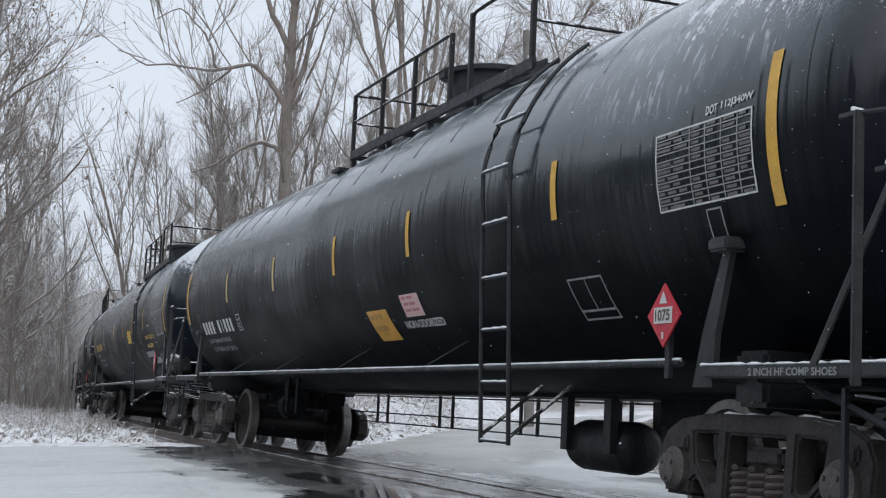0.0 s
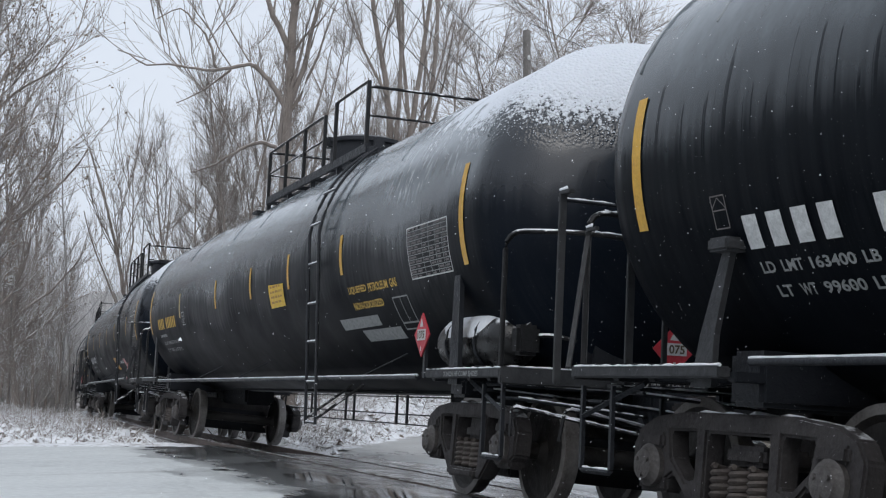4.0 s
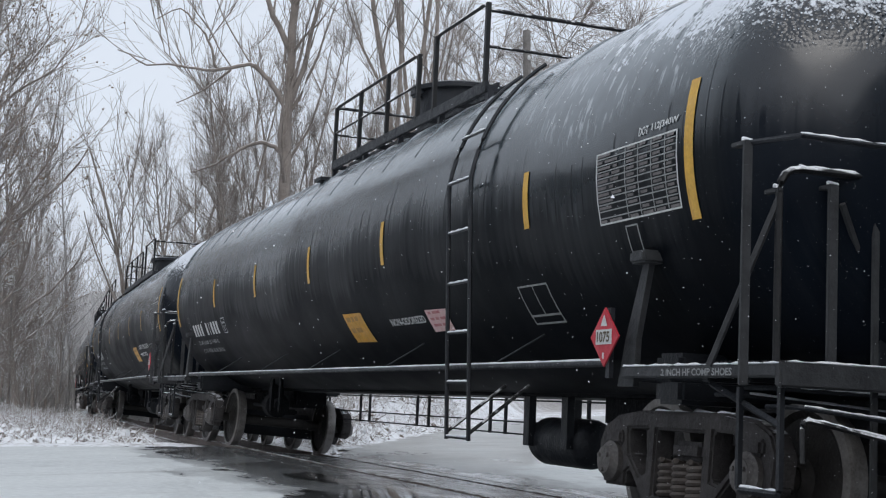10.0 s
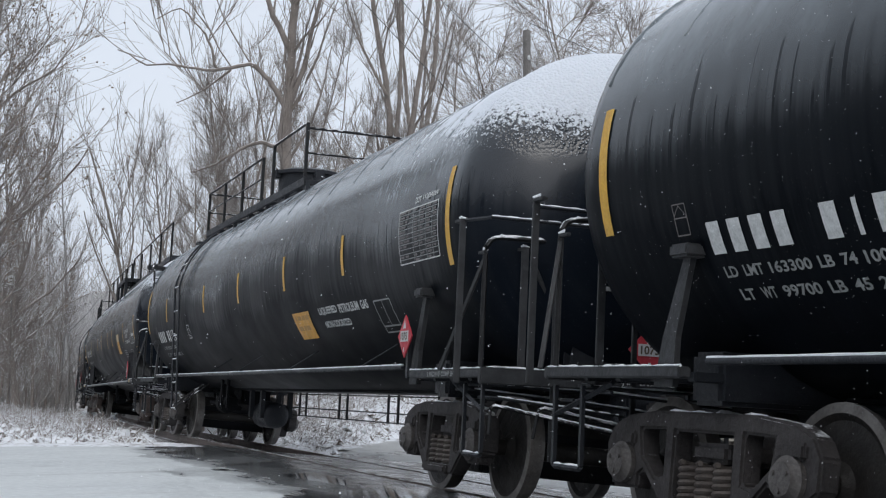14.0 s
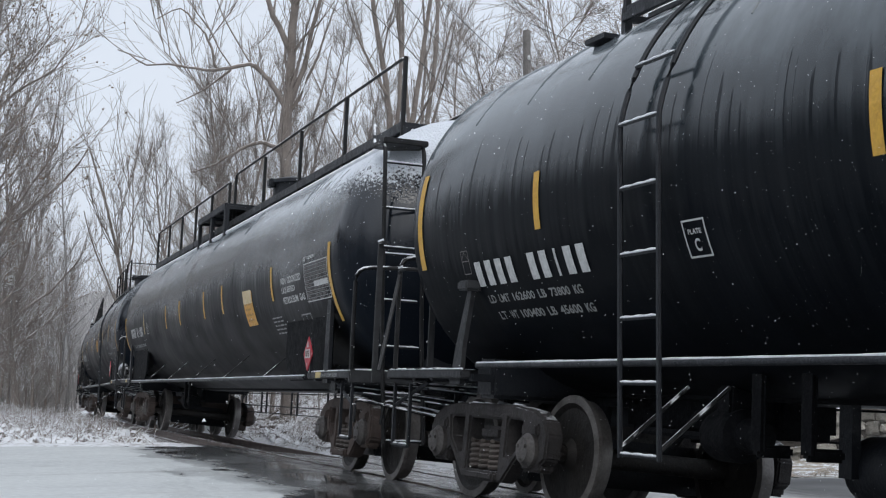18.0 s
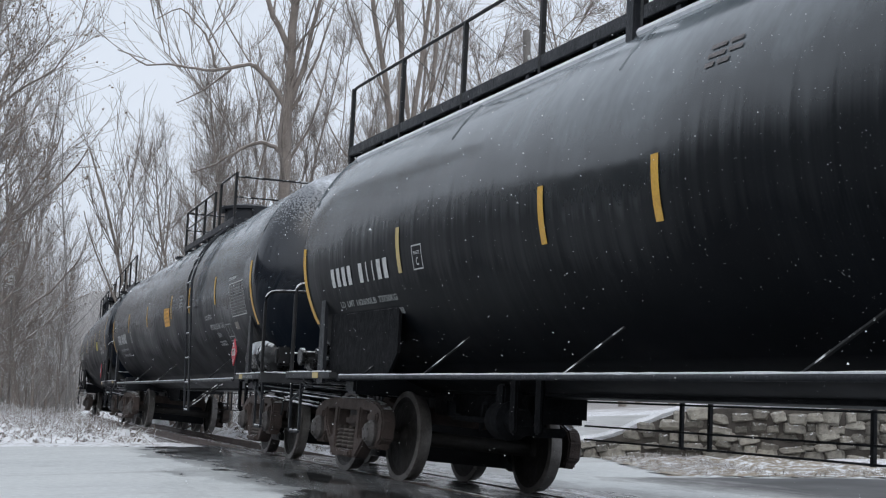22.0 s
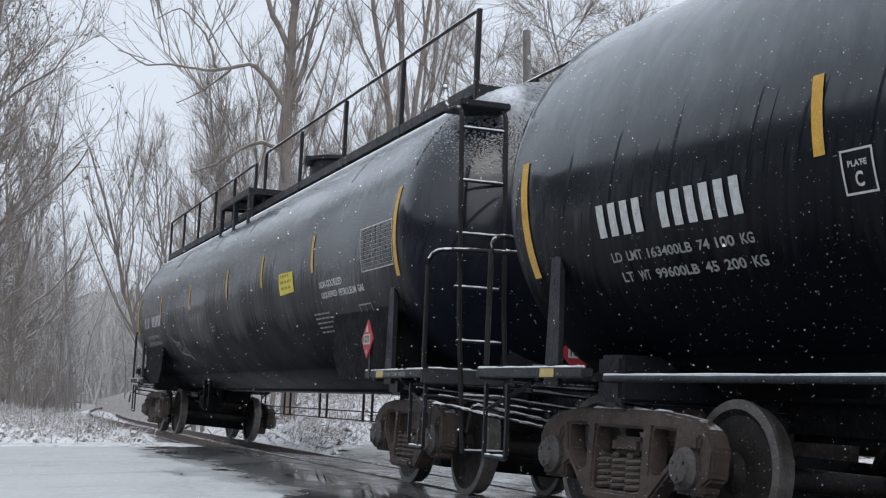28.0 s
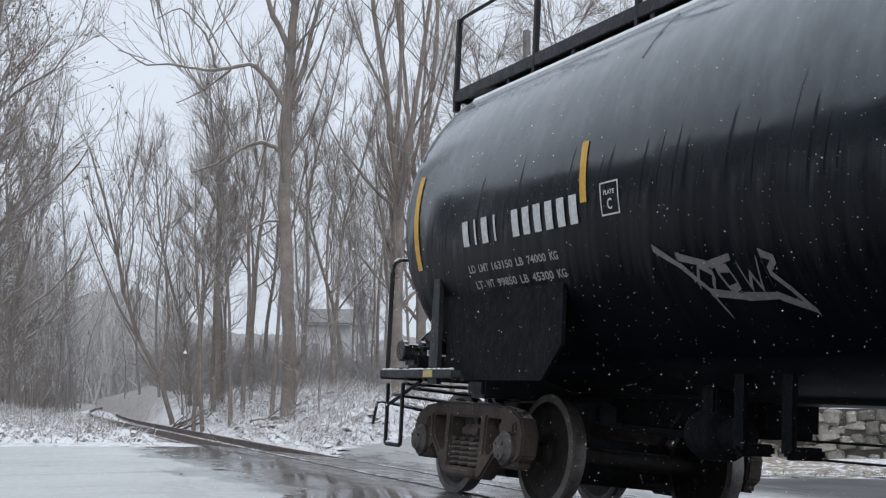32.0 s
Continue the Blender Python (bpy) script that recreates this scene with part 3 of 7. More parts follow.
def end_works(car, cfg, end):
    """Deck, grab irons, steps and brackets at one end; end is -1 (leading) or 1."""
    half, kind = cfg["half"], cfg["ends"]
    y0, y1 = end * (half - 1.05), end * (half + 0.62)
    ym = end * (half + 0.55)
    for lat in (-1.42, 1.42):
        piece("side_beam", ("sbeam", half, end, lat), lambda bm: add_box(bm, lat - 0.045, lat + 0.045, y0, y1, 1.05, 1.12, 0.01), M_DUSTED, car)
    for k in range(4):
        u = y0 + (y1 - y0) * k / 4
        piece("cross_beam", ("xbeam",), lambda bm: add_box(bm, -1.375, 1.375, -0.04, 0.04, 1.03, 1.09, 0.008), M_IRON, car, m=Matrix.Translation((0, u, 0)))
    piece("end_beam", ("ebeam", half, end), lambda bm: add_box(bm, -1.46, 1.46, y1 - 0.03, y1 + 0.03, 1.0 if end < 0 else 1.04, 1.13, 0.01), M_DUSTED, car)
    for k in range(2):
        a = y0 + (y1 - y0) * (0.52 + 0.24 * k)
        def plank(bm):
            for i in range(7):
                add_box(bm, -1.38, 1.38, a + end * (0.045 * i), a + end * (0.045 * i + 0.02), 1.1, 1.145, 0.0)
            for lat in (-1.3, -0.6, 0.0, 0.6, 1.3):
                add_box(bm, lat - 0.01, lat + 0.01, a, a + end * 0.31, 1.095, 1.125, 0.0)
        piece("grating_step", ("grate", half, end, k), plank, M_RAILING, car)
    def rough_line(bm, p, q, seed):
        """Snow lodged along an edge, uneven and broken."""
        rk = random.Random(seed)
        p, q = Vector(p), Vector(q)
        n = max(3, int((q - p).length / 0.05))
        add_tube(bm, [p.lerp(q, i / n) for i in range(n + 1)], [rk.uniform(0.005, 0.012) if rk.random() < 0.85 else 0.002 for i in range(n + 1)], 4)
    for i, (p, q) in enumerate((((-1.45, y0, 1.125), (-1.45, y1, 1.125)), ((-1.4, y1, 1.135), (1.44, y1, 1.135)), ((-1.2, ym - end * 0.35, 1.15), (1.2, ym - end * 0.35, 1.15)), ((-0.38, y1 + end * 0.155, 0.683), (-1.38, y1 + end * 0.155, 0.848)))):
        piece("snow_line", ("decksnow", half, end, i), lambda bm: rough_line(bm, p, q, i + int(half * 100)), M_SNOW, car, "thin broken line of fresh snow")
    # grab irons: an arch of pipe at each corner, and one across
    for lat in (-1.42, 1.42):
        sg = 1 if lat > 0 else -1
        if kind == "plain" and lat < 0:
            out = end * (half + 0.85)
            bow = [(lat, ym, 1.1), (lat, ym, 2.16), (lat + 0.3, (ym + out) / 2, 2.17), (lat + 0.6, out, 2.16), (lat + 2.0, out, 2.1), (lat + 2.0, out - end * 0.25, 2.1)]
            piece("grab_rail", ("bow", half, end), lambda bm: add_tube(bm, rounded(bow, 0.14), 0.022, 6), M_RAILING, car, smoothed=60)
            piece("snow_line", ("bowsnow", half, end), lambda bm: rough_line(bm, (lat + 0.6, out - 0.004, 2.18), (lat + 1.94, out - 0.004, 2.122), 17), M_SNOW, car, "thin broken line of fresh snow")
        else:
            piece("grab_rail", ("arch", half, end, lat, kind), lambda bm: add_tube(bm, rounded([(lat, ym, 1.1), (lat, ym, 2.16), (lat - sg * 1.02, ym, 2.16), (lat - sg * 1.02, ym - end * 0.35, 2.16)], 0.14), 0.022, 6), M_RAILING, car, smoothed=60)
            else_y = ym - 0.004
            piece("snow_line", ("archsnow", half, end, lat), lambda bm: rough_line(bm, (lat - sg * 0.12, else_y, 2.178), (lat - sg * 0.98, else_y, 2.178), 17), M_SNOW, car, "thin broken line of fresh snow")
        if kind == "posts":
            for d, top, lo, wide in ((-0.2, 2.28, 1.0, 0.026), (0.0, 2.05, 1.1, 0.016), (0.34, 2.1, 1.0, 0.03), (0.62, 2.22, 0.42, 0.02), (1.02, 2.28, 1.1, 0.024)):
                post = piece("grab_post", ("post", half, end, lat, d), lambda bm: (add_box(bm, lat - sg * d - wide, lat - sg * d + wide, ym - 0.012, ym + 0.012, lo, top, 0.004), add_box(bm, lat - sg * d - wide, lat - sg * d + wide, ym - end * 0.12, ym, top - 0.025, top, 0.004)), M_DUSTED, car, "flat black upright bar")
                piece("snow_tip", ("tip", half, end, lat, d), lambda bm: add_tube(bm, [(lat - sg * d - wide * 1.1, ym, top + 0.004), (lat - sg * d, ym - end * 0.05, top + 0.016), (lat - sg * d + wide * 1.1, ym, top + 0.002)], [0.008, 0.014, 0.008], 5), M_SNOW, post)
            for d, q in ((0.4, 1.0), (0.0, -0.25)):
                piece("end_brace", ("brace", half, end, lat, d), lambda bm: add_tube(bm, [(lat - sg * d, ym, 2.0), (lat - sg * q, ym - end * 0.25, 1.1)], 0.02, 5), M_DUSTED, car)
    yo = end * (half + 0.84)
    if kind == "posts":
        piece("cross_rail", ("xrail", half, end), lambda bm: add_tube(bm, [(-1.6, ym, 2.27), (-1.5, yo, 2.27), (1.5, yo, 2.27), (1.6, ym, 2.27)], 0.016, 6), M_IRON, car)
        piece("snow_line", ("xrailsnow", half, end), lambda bm: rough_line(bm, (-1.5, yo - 0.006, 2.282), (1.45, yo - 0.006, 2.282), 31), M_SNOW, car, "thin broken line of fresh snow")
    elif end > 0 and cfg["seed"] in (5, 7):
        def rigging(bm):
            add_box(bm, -1.0, -0.5, ym - 0.38, ym - 0.1, 1.14, 1.26, 0.03)
            add_disc_lathe(bm, [(0.09, -0.05), (0.1, -0.04), (0.1, 0.0), (0.07, 0.02), (0.07, 0.12), (0.1, 0.14), (0.1, 0.18), (0.04, 0.2)], "X", (-1.02, ym - 0.16, 1.3), 14)
            add_box(bm, -0.8, -0.5, ym - 0.32, ym - 0.05, 1.28, 1.5, 0.04)
            add_box(bm, -0.46, -0.2, ym - 0.3, ym - 0.1, 1.2, 1.42, 0.04)
            add_disc_lathe(bm, [(0.03, 0), (0.1, 0.02), (0.1, 0.09), (0.03, 0.12)], "Z", (-0.62, ym - 0.16, 1.5), 12)
            for k in range(4):
                add_tube(bm, rounded([(-0.95 + 0.1 * k, ym - 0.08, 1.28 + 0.04 * k), (-0.7 + 0.1 * k, ym - 0.02, 1.52 - 0.05 * k), (-0.3 + 0.08 * k, ym - 0.12, 1.42 - 0.06 * k), (0.2, ym - 0.2, 1.2 + 0.03 * k)], 0.09), 0.016, 5)
            add_tube(bm, [(-0.6, ym - 0.2, 1.45), (0.3, ym - 0.25, 1.4)], 0.03, 6)
        piece("brake_valve", ("rig", half), rigging, M_VESSEL, car, "cluster of brake valves and pipes", Matrix.Translation((-0.34, -0.1, 0)))
    # pipes below the deck, snow along them
    for i, (za, zb, d, far) in enumerate(((1.0, 0.97, 0.16, 0.5), (0.96, 0.86, 0.42, 0.2), (0.9, 0.8, -0.08, -0.2))):
        pipe = piece("air_pipe", ("pipe", half, end, i), lambda bm: add_tube(bm, rounded([(-1.36, ym - end * (d + 0.25), za), (-1.34, ym - end * d, za), (far, ym - end * d, zb), (far + 0.1, ym - end * (d + 0.3), zb)], 0.06), 0.013, 5), M_IRON, car)
        piece("pipe_snow", ("pipesnow", half, end, i), lambda bm: rough_line(bm, (-1.3, ym - end * d - 0.004, za + 0.01), (far - 0.05, ym - end * d - 0.004, zb + 0.01), 40 + i), M_SNOW, pipe)
    # corner steps hanging below the deck
    for lat in (-1.4, 1.4):
        step = piece("corner_step", ("stirrup", half, end, lat), lambda bm: add_tube(bm, rounded([(lat, ym - end * 0.36, 1.0), (lat, ym - end * 0.36, 0.45), (lat, ym + end * 0.02, 0.45), (lat, ym + end * 0.02, 1.0)], 0.02), 0.02, 4), M_IRON, car)
        piece("step_brace", ("sbrace", half, end, lat), lambda bm: add_tube(bm, [(lat, ym + end * 0.02, 0.8), (lat * 0.98, ym - end * 0.7, 1.02)], 0.02, 4), M_IRON, step)
        piece("step_snow", ("ssnow", half, end, lat), lambda bm: rough_line(bm, (lat, ym - end * 0.34, 0.468), (lat, ym, 0.468), 5), M_SNOW, step)
    # saddle plates from the deck up to the tank
    def plate_prism(bm, pts, lat0, lat1):
        b = bmesh.new()
        b.faces.new([b.verts.new((lat0, u, z)) for u, z in pts])
        r2 = bmesh.ops.extrude_face_region(b, geom=b.faces[:])
        bmesh.ops.translate(b, vec=(lat1 - lat0, 0, 0), verts=[v for v in r2["geom"] if isinstance(v, bmesh.types.BMVert)])
        bmesh.ops.recalc_face_normals(b, faces=b.faces)
        absorb(bm, b)
    us = end * (half - (0.95 if kind == "posts" else 0.5))
    for lat in (-1, 1):
        leg = piece("saddle_leg", ("saddle", half, end, lat, kind), lambda bm: plate_prism(bm, [(us + 0.27, 1.0), (us + 0.18, 1.3), (us - 0.02, 1.76), (us - 0.1, 1.76), (us + 0.04, 1.3), (us + 0.06, 1.0)] if kind == "posts" else [(us + 0.12, 1.0), (us + 0.07, 1.92), (us - 0.06, 1.92), (us - 0.09, 1.0)], lat * 1.36, lat * 1.4), M_DUSTED if kind == "posts" else M_IRON, car, "leaning black support plate")
        if kind == "posts":
            piece("saddle_bracket", ("bracket", half, end, lat), lambda bm: add_box(bm, lat * 1.3, lat * 1.48, us - 0.17, us + 0.02, 1.76, 1.84, 0.015), M_DUSTED, leg)
            if lat < 0 and end > 0:
                ua, ub = us + 0.03, us - 0.1
                def outline(bm):
                    run = [(ua, 1.9), (ua, 2.08), (ub, 2.08), (ub, 1.9), (ua, 1.9)], [(ua, 2.0), (ub, 2.0)], [(ua, 2.01), ((ua + ub) / 2, 2.07), (ub, 2.01)]
                    for line in run:
                        for (a, za), (b, zb) in zip(line, line[1:]):
                            da, dz = (0.004, 0.0) if abs(za - zb) > abs(a - b) else (0.0, 0.004)
                            skin_patch(bm, ((a + da, za + dz), (b + da, zb + dz), (b - da, zb - dz), (a - da, za - dz)), 0.007, 1, 1)
                piece("stencil_outline", ("outline", half), outline, M_FAINT, car, "pale outlined mark above the support")
        elif cfg["seed"] in (5, 7):
            ue = us - end * 0.1
            piece("head_brace", ("hbrace", half, end, lat), lambda bm: plate_prism(bm, [(ue, 1.04), (ue, 1.8), (ue - end * 2.1, 1.8), (ue - end * 2.1, 1.3), (ue - end * 1.8, 1.04)], lat * 1.3, lat * 1.33), M_UNDERDARK, car, "dull black plate bracing the tank's end")
    piece("bolster_beam", ("bbeam", half, end), lambda bm: add_box(bm, -1.2, 1.2, end * (half - 1.1), end * (half - 0.78), 0.9, 1.22, 0.03), M_IRON, car)
    def skirt(bm):
        add_box(bm, -0.3, 0.3, end * (half - 1.6), end * (half + 0.3), 0.88, 1.35, 0.04)
        add_box(bm, -0.62, 0.62, end * (half + 0.3), end * (half + 0.42), 1.0, 1.5, 0.05)
    piece("sill_web", ("skirt", half, end), skirt, M_IRON, car)
    # sill carried inboard, added to darken the gap beside the truck
    piece("inner_sill", ("isill", half, end), lambda bm: add_box(bm, -0.26, 0.26, end * (half - 3.6), end * (half - 1.61), 0.7, 1.2, 0.05), M_UNDERDARK, car)


def hazard_diamond(car, key, m, mat=None):
    """A red diamond plate with a white number panel, standing in the xz plane of its own space."""
    dia = new("hazard_placard")
    dia.parent = car
    dia.matrix_basis = m
    dia["label"] = "red diamond hazard placard with the number 1075"
    def plate(bm):
        r = 0.19
        b = bmesh.new()
        vs = [b.verts.new(v) for v in ((0, 0, r), (r, 0, 0), (0, 0, -r), (-r, 0, 0))]
        b.faces.new(vs)
        q = bmesh.ops.extrude_face_region(b, geom=b.faces[:])
        bmesh.ops.translate(b, vec=(0, 0.012, 0), verts=[e for e in q["geom"] if isinstance(e, bmesh.types.BMVert)])
        bmesh.ops.recalc_face_normals(b, faces=b.faces)
        absorb(bm, b)
    piece("plate", ("dia",), plate, M_RED, dia)
    piece("number_panel", ("diapanel",), lambda bm: add_box(bm, -0.105, 0.105, -0.006, -0.002, -0.048, 0.048), M_WHITE, dia)
    def number(bm):
        vs, fs = letters("1075")
        x0, x1 = min(v.x for v in vs), max(v.x for v in vs)
        y0, y1 = min(v.y for v in vs), max(v.y for v in vs)
        ms = [bm.verts.new(((v.x - x0) / (x1 - x0) * 0.17 - 0.085, -0.009, (v.y - y0) / (y1 - y0) * 0.07 - 0.035)) for v in vs]
        for f in fs:
            bm.faces.new([ms[i] for i in f])
    piece("number", ("dianumber",), number, M_DARKTXT, dia)
    def flame(bm):
        pts = [(0, 0.145), (0.03, 0.1), (0.045, 0.07), (-0.045, 0.07), (-0.03, 0.1)]
        bm.faces.new([bm.verts.new((x, -0.005, z)) for x, z in pts])
    piece("flame_mark", ("diaflame",), flame, M_WHITE, dia)
    piece("class_number", ("diaclass",), lambda bm: bm.faces.new([bm.verts.new((x, -0.005, z)) for x, z in ((-0.012, -0.1), (0.012, -0.1), (0.012, -0.14), (-0.012, -0.14))]), M_WHITE, dia)
    return dia


def tank_car(cfg):
    car = new("tank_car")
    tagged(car, cfg["label"], "tank car", "freight train")
    rnd = random.Random(cfg["seed"])
    half = cfg["half"]
    paint = PAINT[cfg["paint"]]
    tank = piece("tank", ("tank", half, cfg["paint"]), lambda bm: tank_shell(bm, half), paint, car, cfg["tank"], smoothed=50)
    for u in cfg["seams"]:
        piece("jacket_seam", ("seam", u), lambda bm: hoop(bm, u, 0.007 if cfg["ends"] == "posts" else 0.01, 0.0, 30, 150), paint, car)
        if cfg["ends"] == "posts":
            def frosted(bm):
                rk = random.Random(int(u * 100))
                pts = [((R + 0.006) * math.cos(radians(a)), u + 0.01, HC + (R + 0.006) * math.sin(radians(a))) for a in range(98, 98 + rk.randrange(28, 46), 2)]
                add_tube(bm, pts, [rk.uniform(0.004, 0.013) if k < len(pts) - 4 else 0.003 for k in range(len(pts))], 4)
            piece("seam_frost", ("seamfrost", u), frosted, M_FROST, car, "thin frost lodged along a jacket seam")
    for e in (-1, 1):
        piece("end_seam", ("endseam", half, e), lambda bm: hoop(bm, e * half, 0.008), paint, car)
        end_works(car, cfg, e)
        coupler(car, e * (half + 0.72), e)
        truck(car, e * cfg["truck"][0 if e < 0 else 1], e * 1.2, M_TRUCK2 if cfg["brown"] else M_TRUCK, "brown" if cfg["brown"] else "grey")
    # reflective strips
    for i, u in enumerate(cfg["strips"]):
        zt = cfg["strip_z"]
        far = i in cfg["pale"]
        piece("reflective_strip", ("strip", u, zt), lambda bm: skin_patch(bm, rect(u + 0.045, u - 0.045, zt - 0.42, zt), 0.006, 1, 5), M_PALE if far else M_YELLOW, car, "yellow reflective strip")
    zb = cfg["band_z"]
    for u in cfg["bands"]:
        piece("end_strip", ("band", u, zb), lambda bm: skin_patch(bm, rect(u + 0.05, u - 0.05, zb - 0.83, zb), 0.006, 1, 9), M_YELLOW, car, "long yellow reflective strip at the tank's end")
    # side rails on brackets with snow on top
    if cfg["rail_z"]:
        zr, hl = cfg["rail_z"], half - 1.3
        for lat in (-1.43, 1.43):
            piece("side_rail", ("rail", zr, hl, lat), lambda bm: add_tube(bm, [(lat, -hl, zr), (lat, hl, zr)], 0.024, 8), M_IRON, car, smoothed=60)
        piece("snow_line", ("railsnow", zr, hl), lambda bm: add_tube(bm, [(-1.436, -hl + 2 * hl * k / 160, zr + 0.019) for k in range(161)], [0.012 + 0.004 * noise.noise(Vector((k * 0.7, hl, 0))) for k in range(161)], 5), M_SNOW, car, "thin line of fresh snow")
        for u in cfg["braces"]:
            if cfg["brown"]:
                piece("rail_brace", ("rbrace", u, zr), lambda bm: add_tube(bm, [(-1.43, u, zr), skin(u - 0.32, zr + 0.36, -0.01)], 0.012, 5), M_RAILING, car)
            else:
                piece("rail_brace", ("rbrace", u - 0.35, zr), lambda bm: add_tube(bm, [(-1.43, u - 0.35, zr), skin(u - 0.6, zr + 0.26, -0.01)], 0.009, 5), M_IRON, car)
            piece("rail_brace", ("rbrace2", u, zr), lambda bm: add_tube(bm, [(1.42, u, zr), skin(u - 0.1, 1.5, -0.02, 1)], 0.013, 5), M_RAILING, car)
    # ladder up the side to the platform
    if cfg["ladder"]:
        la, lb = cfg["ladder"]
        top = [(-(R + 0.1 - a * 0.0008) * math.cos(radians(a)), 0, HC + (R + 0.1 - a * 0.0008) * math.sin(radians(a))) for a in range(8, 53, 4)]
        for u in (la, lb):
            piece("ladder_stile", ("stile", u), lambda bm: add_tube(bm, [(-1.5, u, 0.56), (-1.57, u, 2.4)] + [(x, u, z) for x, _, z in top], 0.018, 6), M_IRON, car, smoothed=60)
            piece("ladder_strut", ("strut", u), lambda bm: add_tube(bm, [(-1.5, u, 0.62), (-0.95, u + 0.1, 1.02)], 0.016, 5), M_RAILING, car)
        for z in ((0.58, 1.02, 1.46, 1.88, 2.32, 2.76, 3.14) if cfg["seed"] == 2 else (0.58, 1.02, 1.42, 1.82, 2.24, 2.65, 3.05)):
            x = -1.5 - 0.07 * (z - 0.56) / 1.84 if z < 2.5 else -(R + 0.1) * math.cos(math.asin((z - HC) / (R + 0.1)))
            piece("ladder_rung", ("rung", la, z), lambda bm: add_tube(bm, [(x, la, z), (x, lb, z)], 0.013, 5), M_IRON, car)
            piece("rung_snow", ("rungsnow", la, z), lambda bm: add_tube(bm, [(x - 0.004, la + (lb - la) * k / 6, z + 0.008 + 0.002 * (k % 2)) for k in range(7)], [0.006, 0.011, 0.008, 0.012, 0.009, 0.012, 0.006], 5), M_SNOW, car, "snow lodged on a rung")
    # lower rails hung on paired straps under the far side
    for z in ((0.555, 0.69) if cfg["seed"] == 7 else (0.555, 0.69, 0.93)):
        piece("lower_rail", ("low", z, half), lambda bm: add_box(bm, 0.745, 0.765, -half + 2.4, half - 2.6, z - 0.009, z + 0.009), M_IRON, car)
    u = -half + 2.9
    while u < half - 2.4:
        for d in (0, 0.45):
            piece("hanger_strap", ("hang",), lambda bm: add_box(bm, 0.766, 0.796, -0.019, 0.019, 0.54, 1.08), M_IRON, car, m=Matrix.Translation((0, u + d, 0)))
        u += 2.55
    # brake cylinder or reservoir
    if cfg["reservoir"]:
        def res(bm):
            add_disc_lathe(bm, [(0.02, -0.58), (0.13, -0.56), (0.2, -0.5), (0.22, -0.42), (0.22, 0.42), (0.2, 0.5), (0.13, 0.56), (0.02, 0.58)], "Y", (0, 0, 0.55), 24)
        piece("reservoir", ("res",), res, M_IRON, car, "black air reservoir", Matrix.Translation((0.0, cfg["reservoir"], 0)), 40)
        for d in (-0.4, 0.4):
            for lat in (-0.235, 0.235):
                piece("reservoir_strap", ("resstrap",), lambda bm: add_box(bm, -0.035, 0.035, -0.06, 0.06, 0.5, 1.0), M_IRON, car, m=Matrix.Translation((lat, cfg["reservoir"] + d, 0)))
    piece("brake_rod", ("rod", half), lambda bm: (add_tube(bm, [(-0.35, -half + 1.2, 0.97), (-0.35, half - 1.2, 0.97)], 0.022, 5), add_tube(bm, [(0.3, -half + 1.0, 0.98), (0.3, half - 1.0, 0.98)], 0.03, 5)), M_UNDERDARK, car)
    for e in {6: (-1,), 7: (1,), 5: (1,), 2: ()}.get(cfg["seed"], (1,)):
        def cylinder(bm):
            add_disc_lathe(bm, [(0.02, -0.3), (0.1, -0.28), (0.12, -0.12), (0.18, -0.08), (0.18, 0.16), (0.15, 0.24), (0.02, 0.26)], "Y", (-0.5, 0, 0.72), 18)
            add_box(bm, -0.6, -0.4, -0.05, 0.12, 0.85, 1.05, 0.02)
        piece("brake_cylinder", ("bcyl",), cylinder, M_UNDERDARK, car, "black brake cylinder", Matrix.Translation((0, e * (half - 3.5), 0)), 40)
        for d in (4.0, 4.5):
            piece("hanger_plate", ("hplate",), lambda bm: (add_box(bm, -0.72, -0.68, -0.07, 0.07, 0.62, 1.15, 0.02), add_box(bm, -0.72, -0.45, -0.04, 0.04, 0.6, 0.68, 0.02)), M_UNDERDARK, car, "", Matrix.Translation((0, e * (half - d), 0)))
        piece("brake_lever", ("blever", e, half), lambda bm: (add_tube(bm, [(-0.55, e * (half - 2.3), 0.72), (-0.5, e * (half - 3.1), 0.7)], 0.03, 6), add_tube(bm, [(-0.3, e * (half - 2.4), 0.6), (-0.62, e * (half - 3.2), 0.86)], 0.025, 6)), M_UNDERDARK, car)
    if cfg["brown"]:
        for e in (-1, 1):
            piece("sill_tape", ("stape", half, e), lambda bm: add_box(bm, -1.473, -1.466, e * (half - 0.55) - 0.1, e * (half - 0.55) + 0.1, 1.055, 1.115), M_PALE, car, "pale reflective patch")
    if cfg.get("air"):
        def air(bm):
            add_disc_lathe(bm, [(0.02, -0.78), (0.12, -0.76), (0.2, -0.68), (0.225, -0.58), (0.225, 0.5), (0.2, 0.6), (0.12, 0.68), (0.02, 0.7)], "Y", (0, 0, 0), 24)
        vessel = piece("air_vessel", ("air",), air, M_VESSEL, car, "black air vessel capped with snow", Matrix.Translation((-1.08, -half + 0.65, 1.36)), 40)
        piece("vessel_snow", ("airsnow",), lambda bm: add_tube(bm, [(0, -0.72 + 0.1 * k, 0.045) for k in range(15)], [0.1, 0.17, 0.205, 0.217, 0.222, 0.224, 0.222, 0.223, 0.224, 0.222, 0.22, 0.214, 0.2, 0.165, 0.09], 20), M_SNOW, vessel, "thick cap of fresh snow", None, 60)
